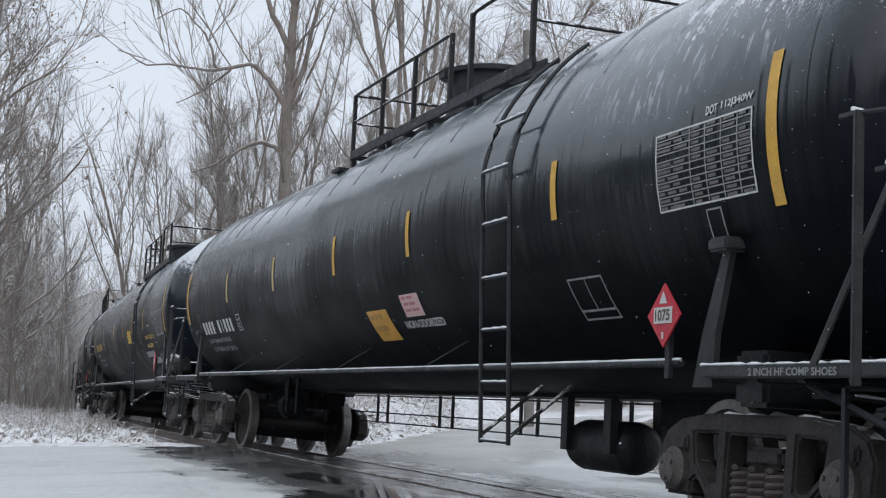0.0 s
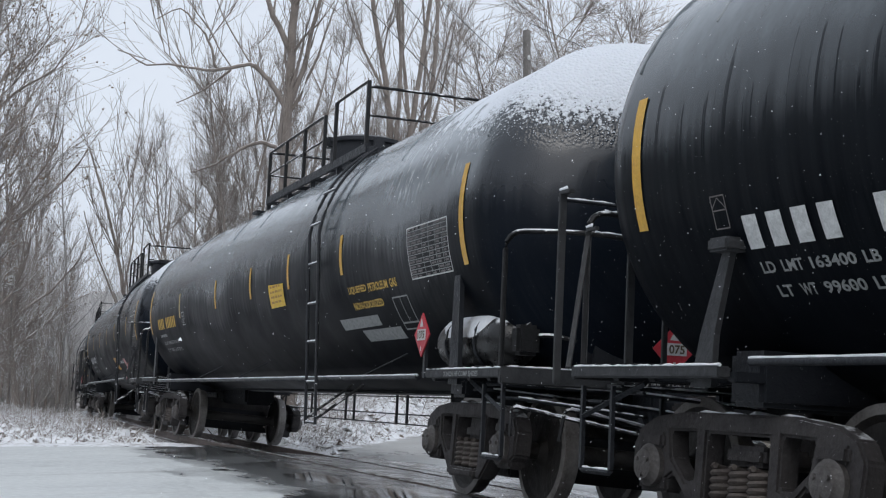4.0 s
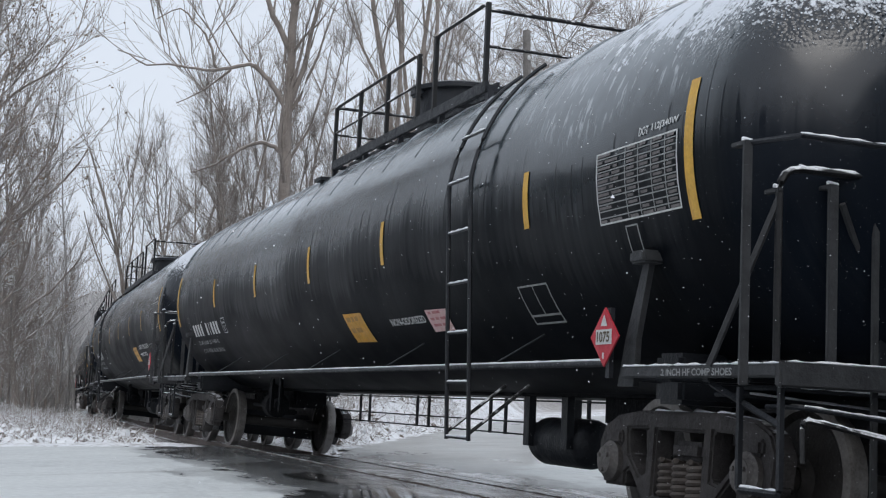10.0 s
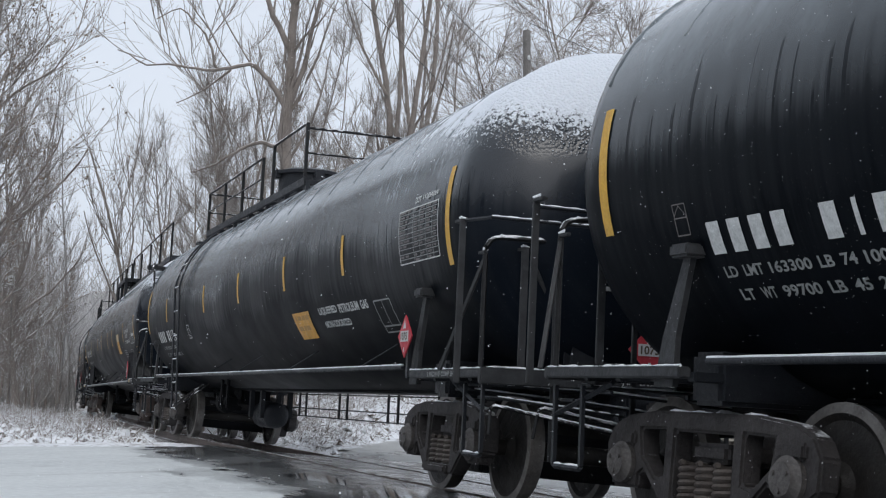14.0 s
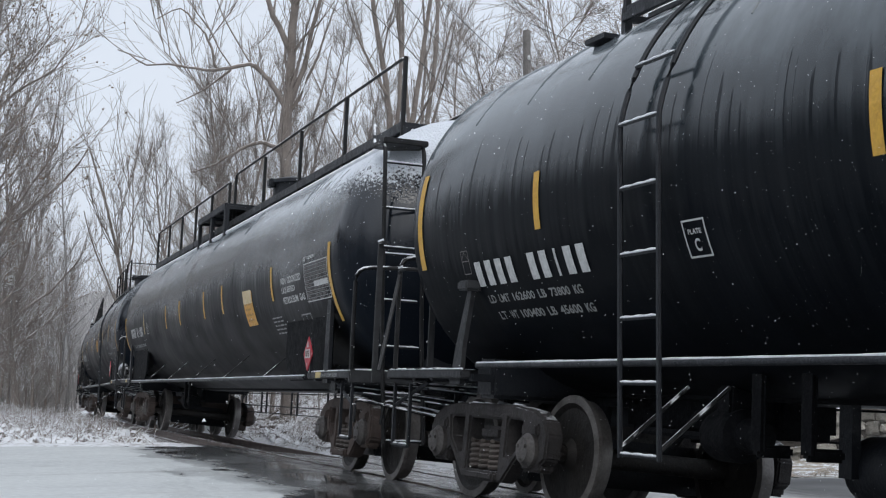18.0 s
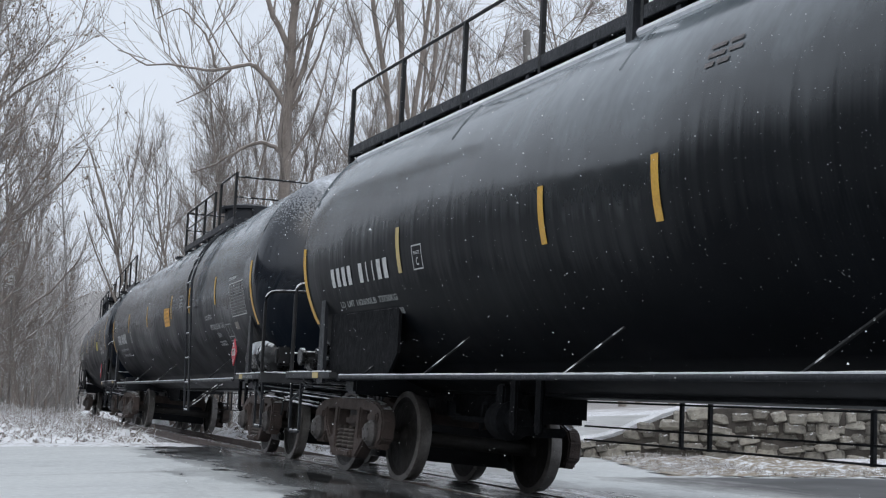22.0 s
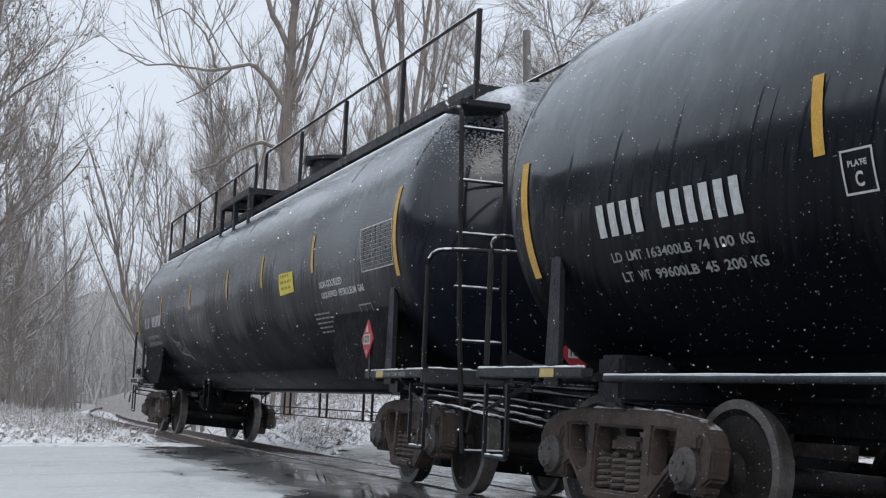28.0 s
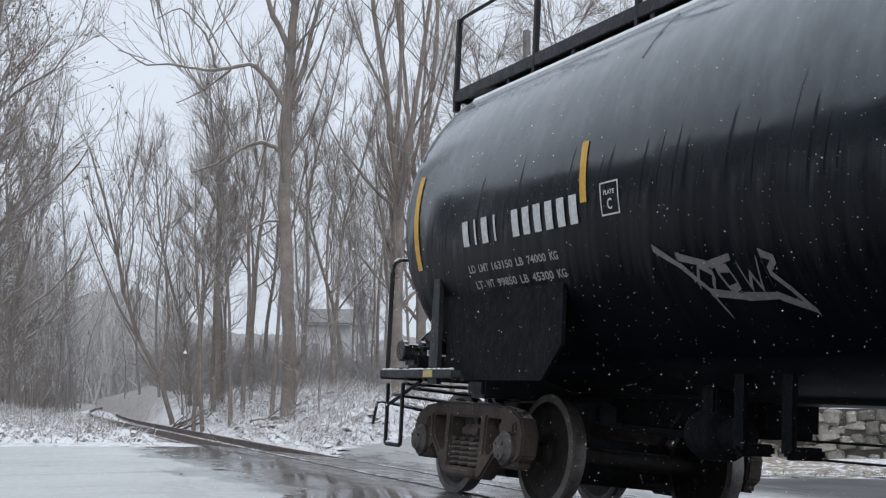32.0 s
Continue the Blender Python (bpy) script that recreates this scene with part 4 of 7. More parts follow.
        for d in (-0.35, 0.3):
            piece("vessel_strap", ("airstrap",), lambda bm: [add_tube(bm, [(0.235 * math.cos(k * math.pi / 8), 0, 0.235 * math.sin(k * math.pi / 8)) for k in range(16)], 0.014, 4, True), add_box(bm, -0.2, 0.2, -0.04, 0.04, -0.27, -0.2)], M_IRON, vessel, m=Matrix.Translation((0, d, 0)))
        piece("vessel_valve", ("airvalve",), lambda bm: (add_box(bm, -0.1, 0.1, -0.95, -0.8, -0.12, 0.12, 0.03), add_tube(bm, rounded([(0, -0.85, 0.1), (0.1, -0.95, 0.22), (0.5, -1.0, 0.2), (0.9, -1.0, 0.02)], 0.1), 0.018, 5), add_tube(bm, rounded([(0, -0.8, 0.0), (0.1, -1.0, 0.05), (0.9, -1.05, -0.05)], 0.1), 0.018, 5)), M_RAILING, vessel)
    hazard_diamond(car, "side", pose(-1.5, cfg["dia_u"], cfg.get("dia_z", 1.42), 0, 0, -90))
    piece("placard_post", ("pp", cfg["dia_u"]), lambda bm: add_box(bm, -1.47, -1.44, cfg["dia_u"] - 0.025, cfg["dia_u"] + 0.025, 1.05, 1.5), M_IRON, car)
    hazard_diamond(car, "end", pose(0.0, -half - 0.66, 1.34, 0, 0, 0))
    cfg["top"](car, cfg, rnd)
    cfg["paintwork"](car, cfg, rnd)
    return car


def housing(car, u, z=4.42, r=0.5):
    def dome(bm):
        add_disc_lathe(bm, [(r, 3.8), (r, z - 0.06), (r + 0.06, z - 0.05), (r + 0.06, z), (r * 0.8, z + 0.05), (0.05, z + 0.07)], "Z", (0, 0, 0), 28)
        add_box(bm, -0.08, 0.08, -r - 0.12, -r + 0.02, z - 0.2, z - 0.02, 0.02)
        add_box(bm, -r - 0.1, -r + 0.02, -0.1, 0.1, z - 0.12, z + 0.02, 0.02)
    piece("valve_housing", ("dome", z, r), dome, M_IRON, car, "black valve housing on the crown", Matrix.Translation((0, u, 0)), 40)


def grate_deck(car, u0, u1, z, lat0, lat1, key, solid=False):
    for lat in (lat0, lat1):
        piece("deck_edge", ("pedge", key, lat), lambda bm: add_box(bm, lat - 0.02, lat + 0.02, u0, u1, z - 0.11, z, 0.005), M_IRON, car)
    if solid:
        piece("deck_plate", ("pplate", key), lambda bm: add_box(bm, lat0 + 0.02, lat1 - 0.02, u0, u1, z - 0.04, z - 0.005), M_IRON, car, "black walkway plate")
    else:
        n = max(2, int((lat1 - lat0) / 0.11))
        for i in range(1, n):
            lat = lat0 + (lat1 - lat0) * i / n
            piece("deck_slat", ("pslat", u0, u1, z), lambda bm: add_box(bm, -0.014, 0.014, u0, u1, z - 0.04, z - 0.005), M_IRON, car, m=Matrix.Translation((lat, 0, 0)))
    m = max(2, int(abs(u1 - u0) / 0.8))
    for i in range(m + 1):
        u = u0 + (u1 - u0) * i / m
        piece("deck_bearer", ("pbear", lat0, lat1, z), lambda bm: add_box(bm, lat0 + 0.02, lat1 - 0.02, -0.02, 0.02, z - 0.1, z - 0.045), M_IRON, car, m=Matrix.Translation((0, u, 0)))
    m = max(2, int(abs(u1 - u0) / 1.2))
    for i in range(m + 1):
        u = u0 + (u1 - u0) * i / m
        for lat in (lat0 + 0.03, lat1 - 0.03):
            zz = HC + math.sqrt(max(0.01, R * R - lat * lat))
            piece("deck_leg", ("leg", round(lat, 2), round(z, 2)), lambda bm: add_box(bm, lat - 0.03, lat + 0.03, -0.03, 0.03, zz - 0.05, z - 0.05), M_IRON, car, m=Matrix.Translation((0, u, 0)))


def handrail(car, pts, posts, z0, key, mid=True):
    """A pipe rail through points with posts down to the deck."""
    piece("top_rail", ("tr", key), lambda bm: add_tube(bm, rounded(pts, 0.12), 0.02, 6), M_RAILING, car, smoothed=60)
    for i, (x, y, z) in enumerate(posts):
        piece("rail_post", ("po", key, i), lambda bm: (add_box(bm, x - 0.022, x + 0.022, y - 0.022, y + 0.022, z0 - 0.05, z)), M_RAILING, car)
    if mid:
        piece("mid_rail", ("mr", key), lambda bm: add_tube(bm, [(p[0], p[1], z0 + 0.36) for p in (posts[0], posts[-1])], 0.015, 5), M_RAILING, car)


def top_short(car, cfg, rnd):
    """A loading platform over the middle, railed on both sides."""
    u1, u0 = cfg["plat"]
    key = (u0, u1)
    z = 3.86
    grate_deck(car, u0, u1, z, -0.85, 0.85, key)
    housing(car, (u0 + u1) / 2 + cfg.get("dome", 0.3))
    for lat in (-0.85, 0.85):
        a, b = u1 - 0.05, u1 - (u1 - u0) * 0.62
        handrail(car, [(lat, a, z), (lat, a, 4.55), (lat, b, 4.55), (lat, b, z)], [(lat, a + (b - a) * k / 3, 4.55) for k in range(4)], z, (key, lat))
        c, d = u1 - (u1 - u0) * 0.72, u0 + 0.05
        handrail(car, [(lat, c, z), (lat, c, 4.62), (lat, d, 4.62), (lat, d, z)], [(lat, c, 4.62), (lat, d, 4.62)], z, (key, lat, 2), False)
    for e, u in ((1, u1 - 0.05), (-1, u0 + 0.05)):
        piece("end_rail", ("er", key, e), lambda bm: add_tube(bm, [(-0.85, u, 4.55), (0.85, u, 4.55)], 0.02, 6), M_RAILING, car)
        piece("end_rail", ("er2", key, e), lambda bm: add_tube(bm, [(-0.85, u, 4.2), (0.85, u, 4.2)], 0.015, 6), M_RAILING, car)
    def step(bm):
        add_box(bm, -1.0, -0.86, u1 + 0.02, u1 + 0.32, 3.62, 3.66)
    piece("kick_step", ("kick", key), lambda bm: step(bm), M_IRON, car)


def top_long(car, cfg, rnd):
    """A walkway along the whole crown with a rail, a raised platform in the middle and a ladder down the leading head."""
    half = cfg["half"]
    u0, u1 = -half + 0.1, half + 0.75
    z = 3.74
    grate_deck(car, u0, u1, z + 0.12, -0.8, -0.42, ("long", half), True)
    def toe(bm):
        add_box(bm, -0.43, -0.4, u0, u1, z - 0.2, z + 0.14)
        add_box(bm, 0.78, 0.81, u0, u1, z - 0.1, z + 0.14)
        add_box(bm, 0.42, 0.8, u0, u1, z + 0.06, z + 0.1)
    piece("walkway_plate", ("toe", half), toe, M_IRON, car, "black plate along the walkway")
    piece("snow_line", ("walksnow", half), lambda bm: add_tube(bm, [(-1.0, u0 - 0.1, HC + math.sqrt(R * R - 1.0) + 0.0), (-1.0, u1 - 1.0, HC + math.sqrt(R * R - 1.0) + 0.0)], 0.038, 6), M_SNOW, car, "ridge of snow along the walkway")
    zt = 4.58
    for lat in (-0.8, 0.8):
        a, b = u1 - 0.05, cfg["rail_gap"][0]
        n = 5
        handrail(car, [(lat, a, z), (lat, a, zt), (lat, b, zt), (lat, b, z)], [(lat, a + (b - a) * k / n, zt) for k in range(n + 1)], z, ("long", half, lat), False)
        c, d = cfg["rail_gap"][1], u0
        handrail(car, [(lat, c, z), (lat, c, zt + 0.06), (lat, d, zt), (lat, d, z - 0.1)], [(lat, c + (d - c) * k / 4, zt) for k in range(5)], z, ("long2", half, lat), False)
    pa, pb = cfg["plat"]
    grate_deck(car, pb, pa, 4.06, -1.05, -0.45, ("raised", pa), True)
    for k, u in enumerate((pa - 0.04, (pa + pb) / 2, pb + 0.04)):
        piece("platform_leg", ("pleg", pa, k), lambda bm: add_box(bm, -1.06, -1.0, u - 0.055, u + 0.055, 3.45, 4.05, 0.008), M_IRON, car)
    housing(car, cfg.get("dome", -0.9), 4.36, 0.46)
    # ladder on the leading head
    w = -half - 0.62
    la, lb = -1.2, -0.78
    for lat in (la, lb):
        piece("ladder_stile", ("hstile", half, lat), lambda bm: add_tube(bm, rounded([(lat + 0.12, w - 0.06, 0.42), (lat + 0.06, w, 1.6), (lat, w, 3.46), (lat, w + 0.4, 3.5), (lat + 0.1, w + 0.75, 3.8)], 0.12), 0.022, 6), M_RAILING, car, smoothed=60)
    for k in range(7):
        zz = 0.44 + k * 0.47
        s = 0.12 * max(0, (1.8 - zz) / 1.4)
        piece("ladder_rung", ("hrung", half, k), lambda bm: add_tube(bm, [(la + s, w - s * 0.3, zz), (lb + s, w - s * 0.3, zz)], 0.014, 5), M_IRON, car)
        piece("rung_snow", ("hrungsnow", half, k), lambda bm: add_tube(bm, [(la + s + (lb - la) * i / 6, w - s * 0.3 - 0.004, zz + 0.009) for i in range(7)], [0.006, 0.012, 0.008, 0.012, 0.01, 0.012, 0.006], 5), M_SNOW, car, "snow lodged on a rung")
    piece("head_step", ("hstep", half), lambda bm: add_box(bm, -1.22, -0.74, w - 0.02, w + 0.42, 3.46, 3.52, 0.01), M_RAILING, car)


def data_table(car, u0, u1, z0, z1, key):
    """The stencilled table of weights and tests: frame, lines and small print."""
    tb = new("data_table")
    tb.parent = car
    tb["label"] = "white stencilled table of tank test data"
    piece("table_frame", ("tframe", key), lambda bm: outline(bm, rect(u0, u1, z0, z1), 0.014), M_WHITE, tb)
    for k in range(1, 11):
        z = z0 + (z1 - z0) * k / 11
        piece("table_line", ("tline", key, k), lambda bm: skin_patch(bm, rect(u0 - 0.015, u1 + 0.015, z - 0.004, z + 0.004), 0.006, 2, 1), M_GREY, tb)
    for f in (0.38, 0.54, 0.7, 0.86):
        u = u0 + (u1 - u0) * f
        piece("table_line", ("tcol", key, f), lambda bm: skin_patch(bm, rect(u + 0.005, u - 0.005, z0 + 0.015, z1 - 0.015), 0.0065, 1, 4), M_GREY, tb)
    rr = random.Random(hash_of(key))
    def print_(bm):
        for k in range(11):
            z = z0 + (z1 - z0) * (k + 0.3) / 11
            h = (z1 - z0) / 11 * 0.42
            for a, b in ((0.02, 0.36), (0.4, 0.52), (0.56, 0.68), (0.72, 0.84), (0.88, 0.98)):
                if rr.random() < 0.85:
                    row_bars(bm, u0 + (u1 - u0) * a, u0 + (u1 - u0) * (a + (b - a) * rr.uniform(0.6, 1)), z, h, rr)
    piece("small_print", ("tprint", key), print_, M_FAINT, tb)["kind"] = "stuff"


def hash_of(key):
    return sum(ord(c) * (i + 1) for i, c in enumerate(str(key)))


def words(car, name, text, u0, u1, z0, z1, mat=None, label=""):
    at = 0
    for w in text.split(" "):
        a, b = at / len(text), (at + len(w)) / len(text)
        piece(name.replace("words", "word"), ("words", w, u0, z0, at), lambda bm: skin_text(bm, w, u0 + (u1 - u0) * a, u0 + (u1 - u0) * b, z0, z1), mat or M_WHITE, car, label or "stencilled word " + w)
        at += len(w) + 1


def plate_c(car, u, z):
    key = ("platec", u, z)
    piece("clearance_mark", key, lambda bm: (outline(bm, rect(u, u - 0.24, z - 0.22, z), 0.014), skin_text(bm, "PLATE", u - 0.05, u - 0.19, z - 0.085, z - 0.055), skin_text(bm, "C", u - 0.09, u - 0.15, z - 0.185, z - 0.11)), M_WHITE, car, "white stencilled box reading PLATE C")


def small_rows(car, name, u0, u1, z, n, h=0.035, gap=0.06, mat=None, key=0):
    rr = random.Random(hash_of((u0, z, key)))
    for i in range(n):
        piece(name.rstrip("s"), ("rows", u0, z, key, i), lambda bm: row_bars(bm, u0, u0 + (u1 - u0) * rr.uniform(0.75, 1), z - gap * i, h, rr), mat or M_GREY, car, "small stencilled line")


def placard(car, name, quad, mat, key, rows=3, label=""):
    pl = new(name)
    pl.parent = car
    pl["label"] = label
    piece("sheet", ("sheet", key), lambda bm: skin_patch(bm, quad, 0.006, 3, 5), mat, pl)
    rr = random.Random(hash_of(key))
    (a, zt), (b, _), _, (_, zb) = quad
    def pr(bm):
        for i in range(rows):
            z = zt - (zt - zb) * (i + 0.75) / (rows + 0.6)
            h = (zt - zb) / (rows + 0.6) * 0.42
            row_bars(bm, a + (b - a) * 0.12, a + (b - a) * rr.uniform(0.7, 0.9), z, h, rr, 0.009)
    piece("print", ("print", key), pr, {M_LEMON: M_LEMONPRINT, M_PINK: M_REDPRINT}.get(mat, M_WORNPRINT), pl)


def frame_mark(car, u0, u1, z0, z1, key):
    piece("stencil_frame", ("fr", key), lambda bm: (outline(bm, rect(u0, u1, z0, z1), 0.016), skin_patch(bm, rect((u0 + u1) / 2 + 0.006, (u0 + u1) / 2 - 0.006, z0 + 0.07, z1), 0.006, 1, 3), skin_patch(bm, rect(u0, u1, z0 + 0.055, z0 + 0.07), 0.006, 2, 1)), M_GREY, car, "white stencilled empty box")


def shoe_words(car, cfg, end_mat=None):
    """Brake shoe words on the leading end sill's side."""
    half = cfg["half"]
    def txt(bm):
        vs, fs = letters("2 INCH HF COMP SHOES")
        x0, x1 = min(v.x for v in vs), max(v.x for v in vs)
        y0, y1 = min(v.y for v in vs), max(v.y for v in vs)
        ms = [bm.verts.new((-1.47, -half + 0.55 - (v.x - x0) / (x1 - x0) * 0.76, 1.06 + (v.y - y0) / (y1 - y0) * 0.042)) for v in vs]
        for f in fs:
            bm.faces.new([ms[i] for i in f])
    piece("sill_lettering", ("shoes", half), txt, M_GREY, car, "stencilled words 2 INCH HF COMP SHOES")
    def txt2(bm):
        vs, fs = letters("2 INCH HF COMP SHOES")
        x0, x1 = min(v.x for v in vs), max(v.x for v in vs)
        y0, y1 = min(v.y for v in vs), max(v.y for v in vs)
        ms = [bm.verts.new((-0.25 + (v.x - x0) / (x1 - x0) * 0.75, -half - 0.655, 1.02 + (v.y - y0) / (y1 - y0) * 0.06)) for v in vs]
        for f in fs:
            bm.faces.new([ms[i] for i in f])
    piece("sill_lettering", ("shoes2", half, bool(end_mat)), txt2, end_mat or M_WHITE, car, "stencilled words 2 INCH HF COMP SHOES")


def head_marks(car, cfg, mat, dx=0.0, dz=0.0, print_at=(-0.35, 1.9), lines=4, run=0.4):
    """Marks on the leading head: a row of bars and small lines."""
    half = cfg["half"]
    def on_head(lat, z):
        rr = math.hypot(lat, z - HC) / R
        return Vector((lat, -half - 0.74 * math.sqrt(max(0, 1 - rr * rr)) - 0.008, z))
    for lat0, n, z, h, w in ((-0.62, 4, 2.7, 0.13, 0.07), (-0.5, 5, 2.56, 0.05, 0.045), (-0.5, 4, 2.46, 0.05, 0.045)):
        for i in range(n):
            p, q = lat0 + dx + i * w * 1.25, z + dz
            piece("mark_bar", ("hm", half, mat.name, p, q), lambda bm: bm.faces.new([bm.verts.new(on_head(x, zz)) for x, zz in ((p, q), (p + w, q), (p + w, q + h), (p, q + h))]), mat, car)
    def rows(bm):
        rr = random.Random(int(half * 100))
        for k in range(lines):
            a = print_at[0]
            while a < print_at[0] + run:
                w = rr.uniform(0.04, 0.1)
                z = print_at[1] - 0.065 * k
                bm.faces.new([bm.verts.new(on_head(x, zz)) for x, zz in ((a, z), (a + w, z), (a + w, z + 0.035), (a, z + 0.035))])
                a += w + 0.02
    piece("head_print", ("hp", half), rows, M_GREY, car, "small stencilled lines on the tank head")["kind"] = "stuff"


def weights(car, u, z, key, a="LD LMT 163400 LB  74 100 KG", b="LT WT  99600 LB  45 200 KG", mat=None, w=1.55):
    for i, tx in enumerate((a, b)):
        tx = " ".join(tx.split())
        words(car, "weight_words", tx, u - 0.05 * i, u - w - 0.05 * i, z - 0.125 * i, z + 0.06 - 0.125 * i, mat or M_GREY, "stencilled load and weight figures")


def paint_shqx(car, cfg, rnd):
    k = cfg["seed"]
    tu = -7.18 if k == 3 else -7.0
    data_table(car, tu, tu - 1.04, 2.05, 2.52, k)
    words(car, "tank_class", "DOT 112J340W", tu - 0.56, tu - 1.04, 2.55, 2.605, M_WHITE, "stencilled tank class")
    frame_mark(car, -5.6 if k == 3 else -5.5, -6.12 if k == 3 else -6.02, 1.48, 1.76, k)
    car_mark(car, k, "eooe o1ooe", 7.42, 5.28 if k == 1 else 5.4, 1.77, 1.95, M_WHITE, "white stencilled car mark")
    if k == 3:
        weights(car, 7.35, 1.64, k, "LD LMT 163300 LB  74 100 KG", "LT WT  99700 LB  45 200 KG")
    else:
        weights(car, 7.35, 1.64, k)
    plate_c(car, cfg["plate_u"], 1.98)
    head_marks(car, cfg, M_WHITE, print_at=(-0.42, 1.86), lines=2, run=0.8)
    shoe_words(car, cfg, M_GOLD if k == 3 else None)
    piece("small_box", ("box1", k), lambda bm: outline(bm, rect(-7.5, -7.66, 1.85, 2.02), 0.012), M_GREY, car, "faint stencilled box")
    if k == 1:
        placard(car, "orange_placard", ((-0.83, 1.75), (-1.45, 1.75), (-1.49, 1.46), (-0.88, 1.46)), M_ORANGE, k, 2, "faded orange vinyl placard")
        placard(car, "paper_label", ((-1.96, 1.85), (-2.46, 1.85), (-2.46, 1.65), (-1.96, 1.65)), M_PINK, (k, 2), 3, "weathered pink paper label")
        words(car, "gas_words", "NON-ODORIZED", -1.82, -2.85, 1.55, 1.62)
    else:
        placard(car, "orange_placard", ((-0.95, 1.76), (-1.57, 1.75), (-1.61, 1.46), (-0.97, 1.47)), M_ORANGE, k, 2, "faded orange vinyl placard")
        placard(car, "paper_label", ((-3.43, 1.69), (-3.95, 1.68), (-3.92, 1.5), (-3.42, 1.5)), M_PINK, (k, 2), 3, "weathered pink paper label")
        words(car, "gas_words", "NON-ODORIZED", -2.38, -3.35, 1.585, 1.65)


def paint_four(car, cfg, rnd):
    k = 4
    data_table(car, -7.18, -8.23, 2.08, 2.57, k)
    words(car, "tank_class", "DOT 112J340W", -7.6, -8.2, 2.6, 2.66, M_WHITE, "stencilled tank class")
    frame_mark(car, -6.08, -6.6, 1.52, 1.83, k)
    placard(car, "orange_placard", ((-2.83, 1.85), (-3.59, 1.85), (-3.55, 1.55), (-2.84, 1.55)), M_ORANGE, k, 2, "faded orange vinyl placard")
    words(car, "gas_words", "LIQUEFIED PETROLEUM GAS", -4.03, -5.89, 1.77, 1.86)
    words(car, "gas_words", "NON-ODORIZED", -4.1, -5.1, 1.64, 1.71)
    car_mark(car, k, "eooe oo1oe", 7.5, 5.6, 1.79, 1.98, M_WHITE, "white stencilled car mark")
    weights(car, 7.4, 1.66, k, "LD LMT 162600 LB  73800 KG", "LT WT 100400 LB  45600 KG")
    plate_c(car, 4.4, 2.0)
    head_marks(car, cfg, M_WHITE)
    shoe_words(car, cfg)


def paint_two(car, cfg, rnd):
    k = 2
    data_table(car, -7.05, -8.1, 1.94, 2.4, k)
    placard(car, "yellow_placard", ((-1.57, 2.25), (-2.34, 2.23), (-2.32, 1.96), (-1.58, 1.96)), M_AMBER, k, 4, "bright yellow placard with dark print")
    words(car, "gas_words", "LIQUEFIED PETROLEUM GAS", -5.03, -6.6, 1.92, 2.0, M_GOLD)
    words(car, "gas_words", "NON-ODORIZED", -5.07, -6.05, 1.77, 1.84, M_GOLD)
    piece("worn_stripe", ("stripe2",), lambda bm: skin_patch(bm, ((-4.36, 1.7), (-5.7, 1.7), (-5.7, 1.6), (-4.37, 1.59)), 0.006, 4, 2), M_GREY, car, "scuffed grey tape")
    piece("worn_stripe", ("stripe2b",), lambda bm: skin_patch(bm, ((-4.95, 1.57), (-6.2, 1.57), (-6.2, 1.46), (-5.0, 1.46)), 0.006, 4, 2), M_GREY, car, "scuffed grey tape")
    frame_mark(car, -6.33, -6.78, 1.53, 1.83, k)
    car_mark(car, k, "ooee oooooo1"[:11], 7.62, 5.68, 2.02, 2.21, M_GOLD, "gold stencilled car mark")
    small_rows(car, "slogan_lines", 7.57, 6.61, 1.88, 1, 0.045)
    weights(car, 7.4, 1.74, k)
    plate_c(car, 4.95, 2.23)
    shoe_words(car, cfg)


def paint_five(car, cfg, rnd):
    k = 5
    data_table(car, -7.58, -8.6, 1.92, 2.35, k)
    words(car, "tank_class", "DOT 112J340W", -7.56, -8.05, 2.38, 2.43, M_WHITE, "stencilled tank class")
    placard(car, "faded_placard", ((-4.13, 2.25), (-4.69, 2.24), (-4.69, 1.79), (-4.12, 1.79)), M_ORANGE, k, 6, "peeling orange and white placard")
    piece("cream_label", ("cream5",), lambda bm: skin_patch(bm, ((-4.13, 2.26), (-4.68, 2.25), (-4.68, 2.08), (-4.14, 2.08)), 0.0105, 3, 3), M_CREAM, car, "cream paper label with bars of dark print")
    small_rows(car, "label_lines", -4.17, -4.66, 2.2, 2, 0.035, 0.065, M_DARKTXT, 55)
    for i, tx in enumerate(("NON ODORIZED", "LIQUEFIED", "PETROLEUM GAS")):
        words(car, "gas_words", tx, -6.43, (-7.42, -7.1, -7.5)[i], 2.19 - 0.115 * i, 2.27 - 0.115 * i)
    piece("worn_stripe", ("tape5",), lambda bm: skin_patch(bm, ((-8.0, 2.13), (-8.58, 2.13), (-8.58, 2.07), (-8.0, 2.07)), 0.009, 3, 2), M_WHITE, car, "white tape across the table")
    small_rows(car, "test_lines", -5.6, -6.25, 1.82, 5, 0.017, 0.046, None, k)
    frame_mark(car, -7.08, -7.5, 1.57, 1.81, k)
    car_mark(car, k, "ooee e11oe", 8.04, 6.24, 2.01, 2.2, M_WHITE, "white stencilled car mark")
    weights(car, 7.9, 1.8, k, "LD LMT 162600LB  73750KG", "LT WT 100400LB  45550KG NEW 9-98", None, 1.7)
    plate_c(car, 5.6, 2.25)
    small_rows(car, "valve_lines", 0.95, 0.55, 3.03, 3, 0.03, 0.06, M_FAINT, 51)
    head_marks(car, cfg, M_WHITE)
    shoe_words(car, cfg)


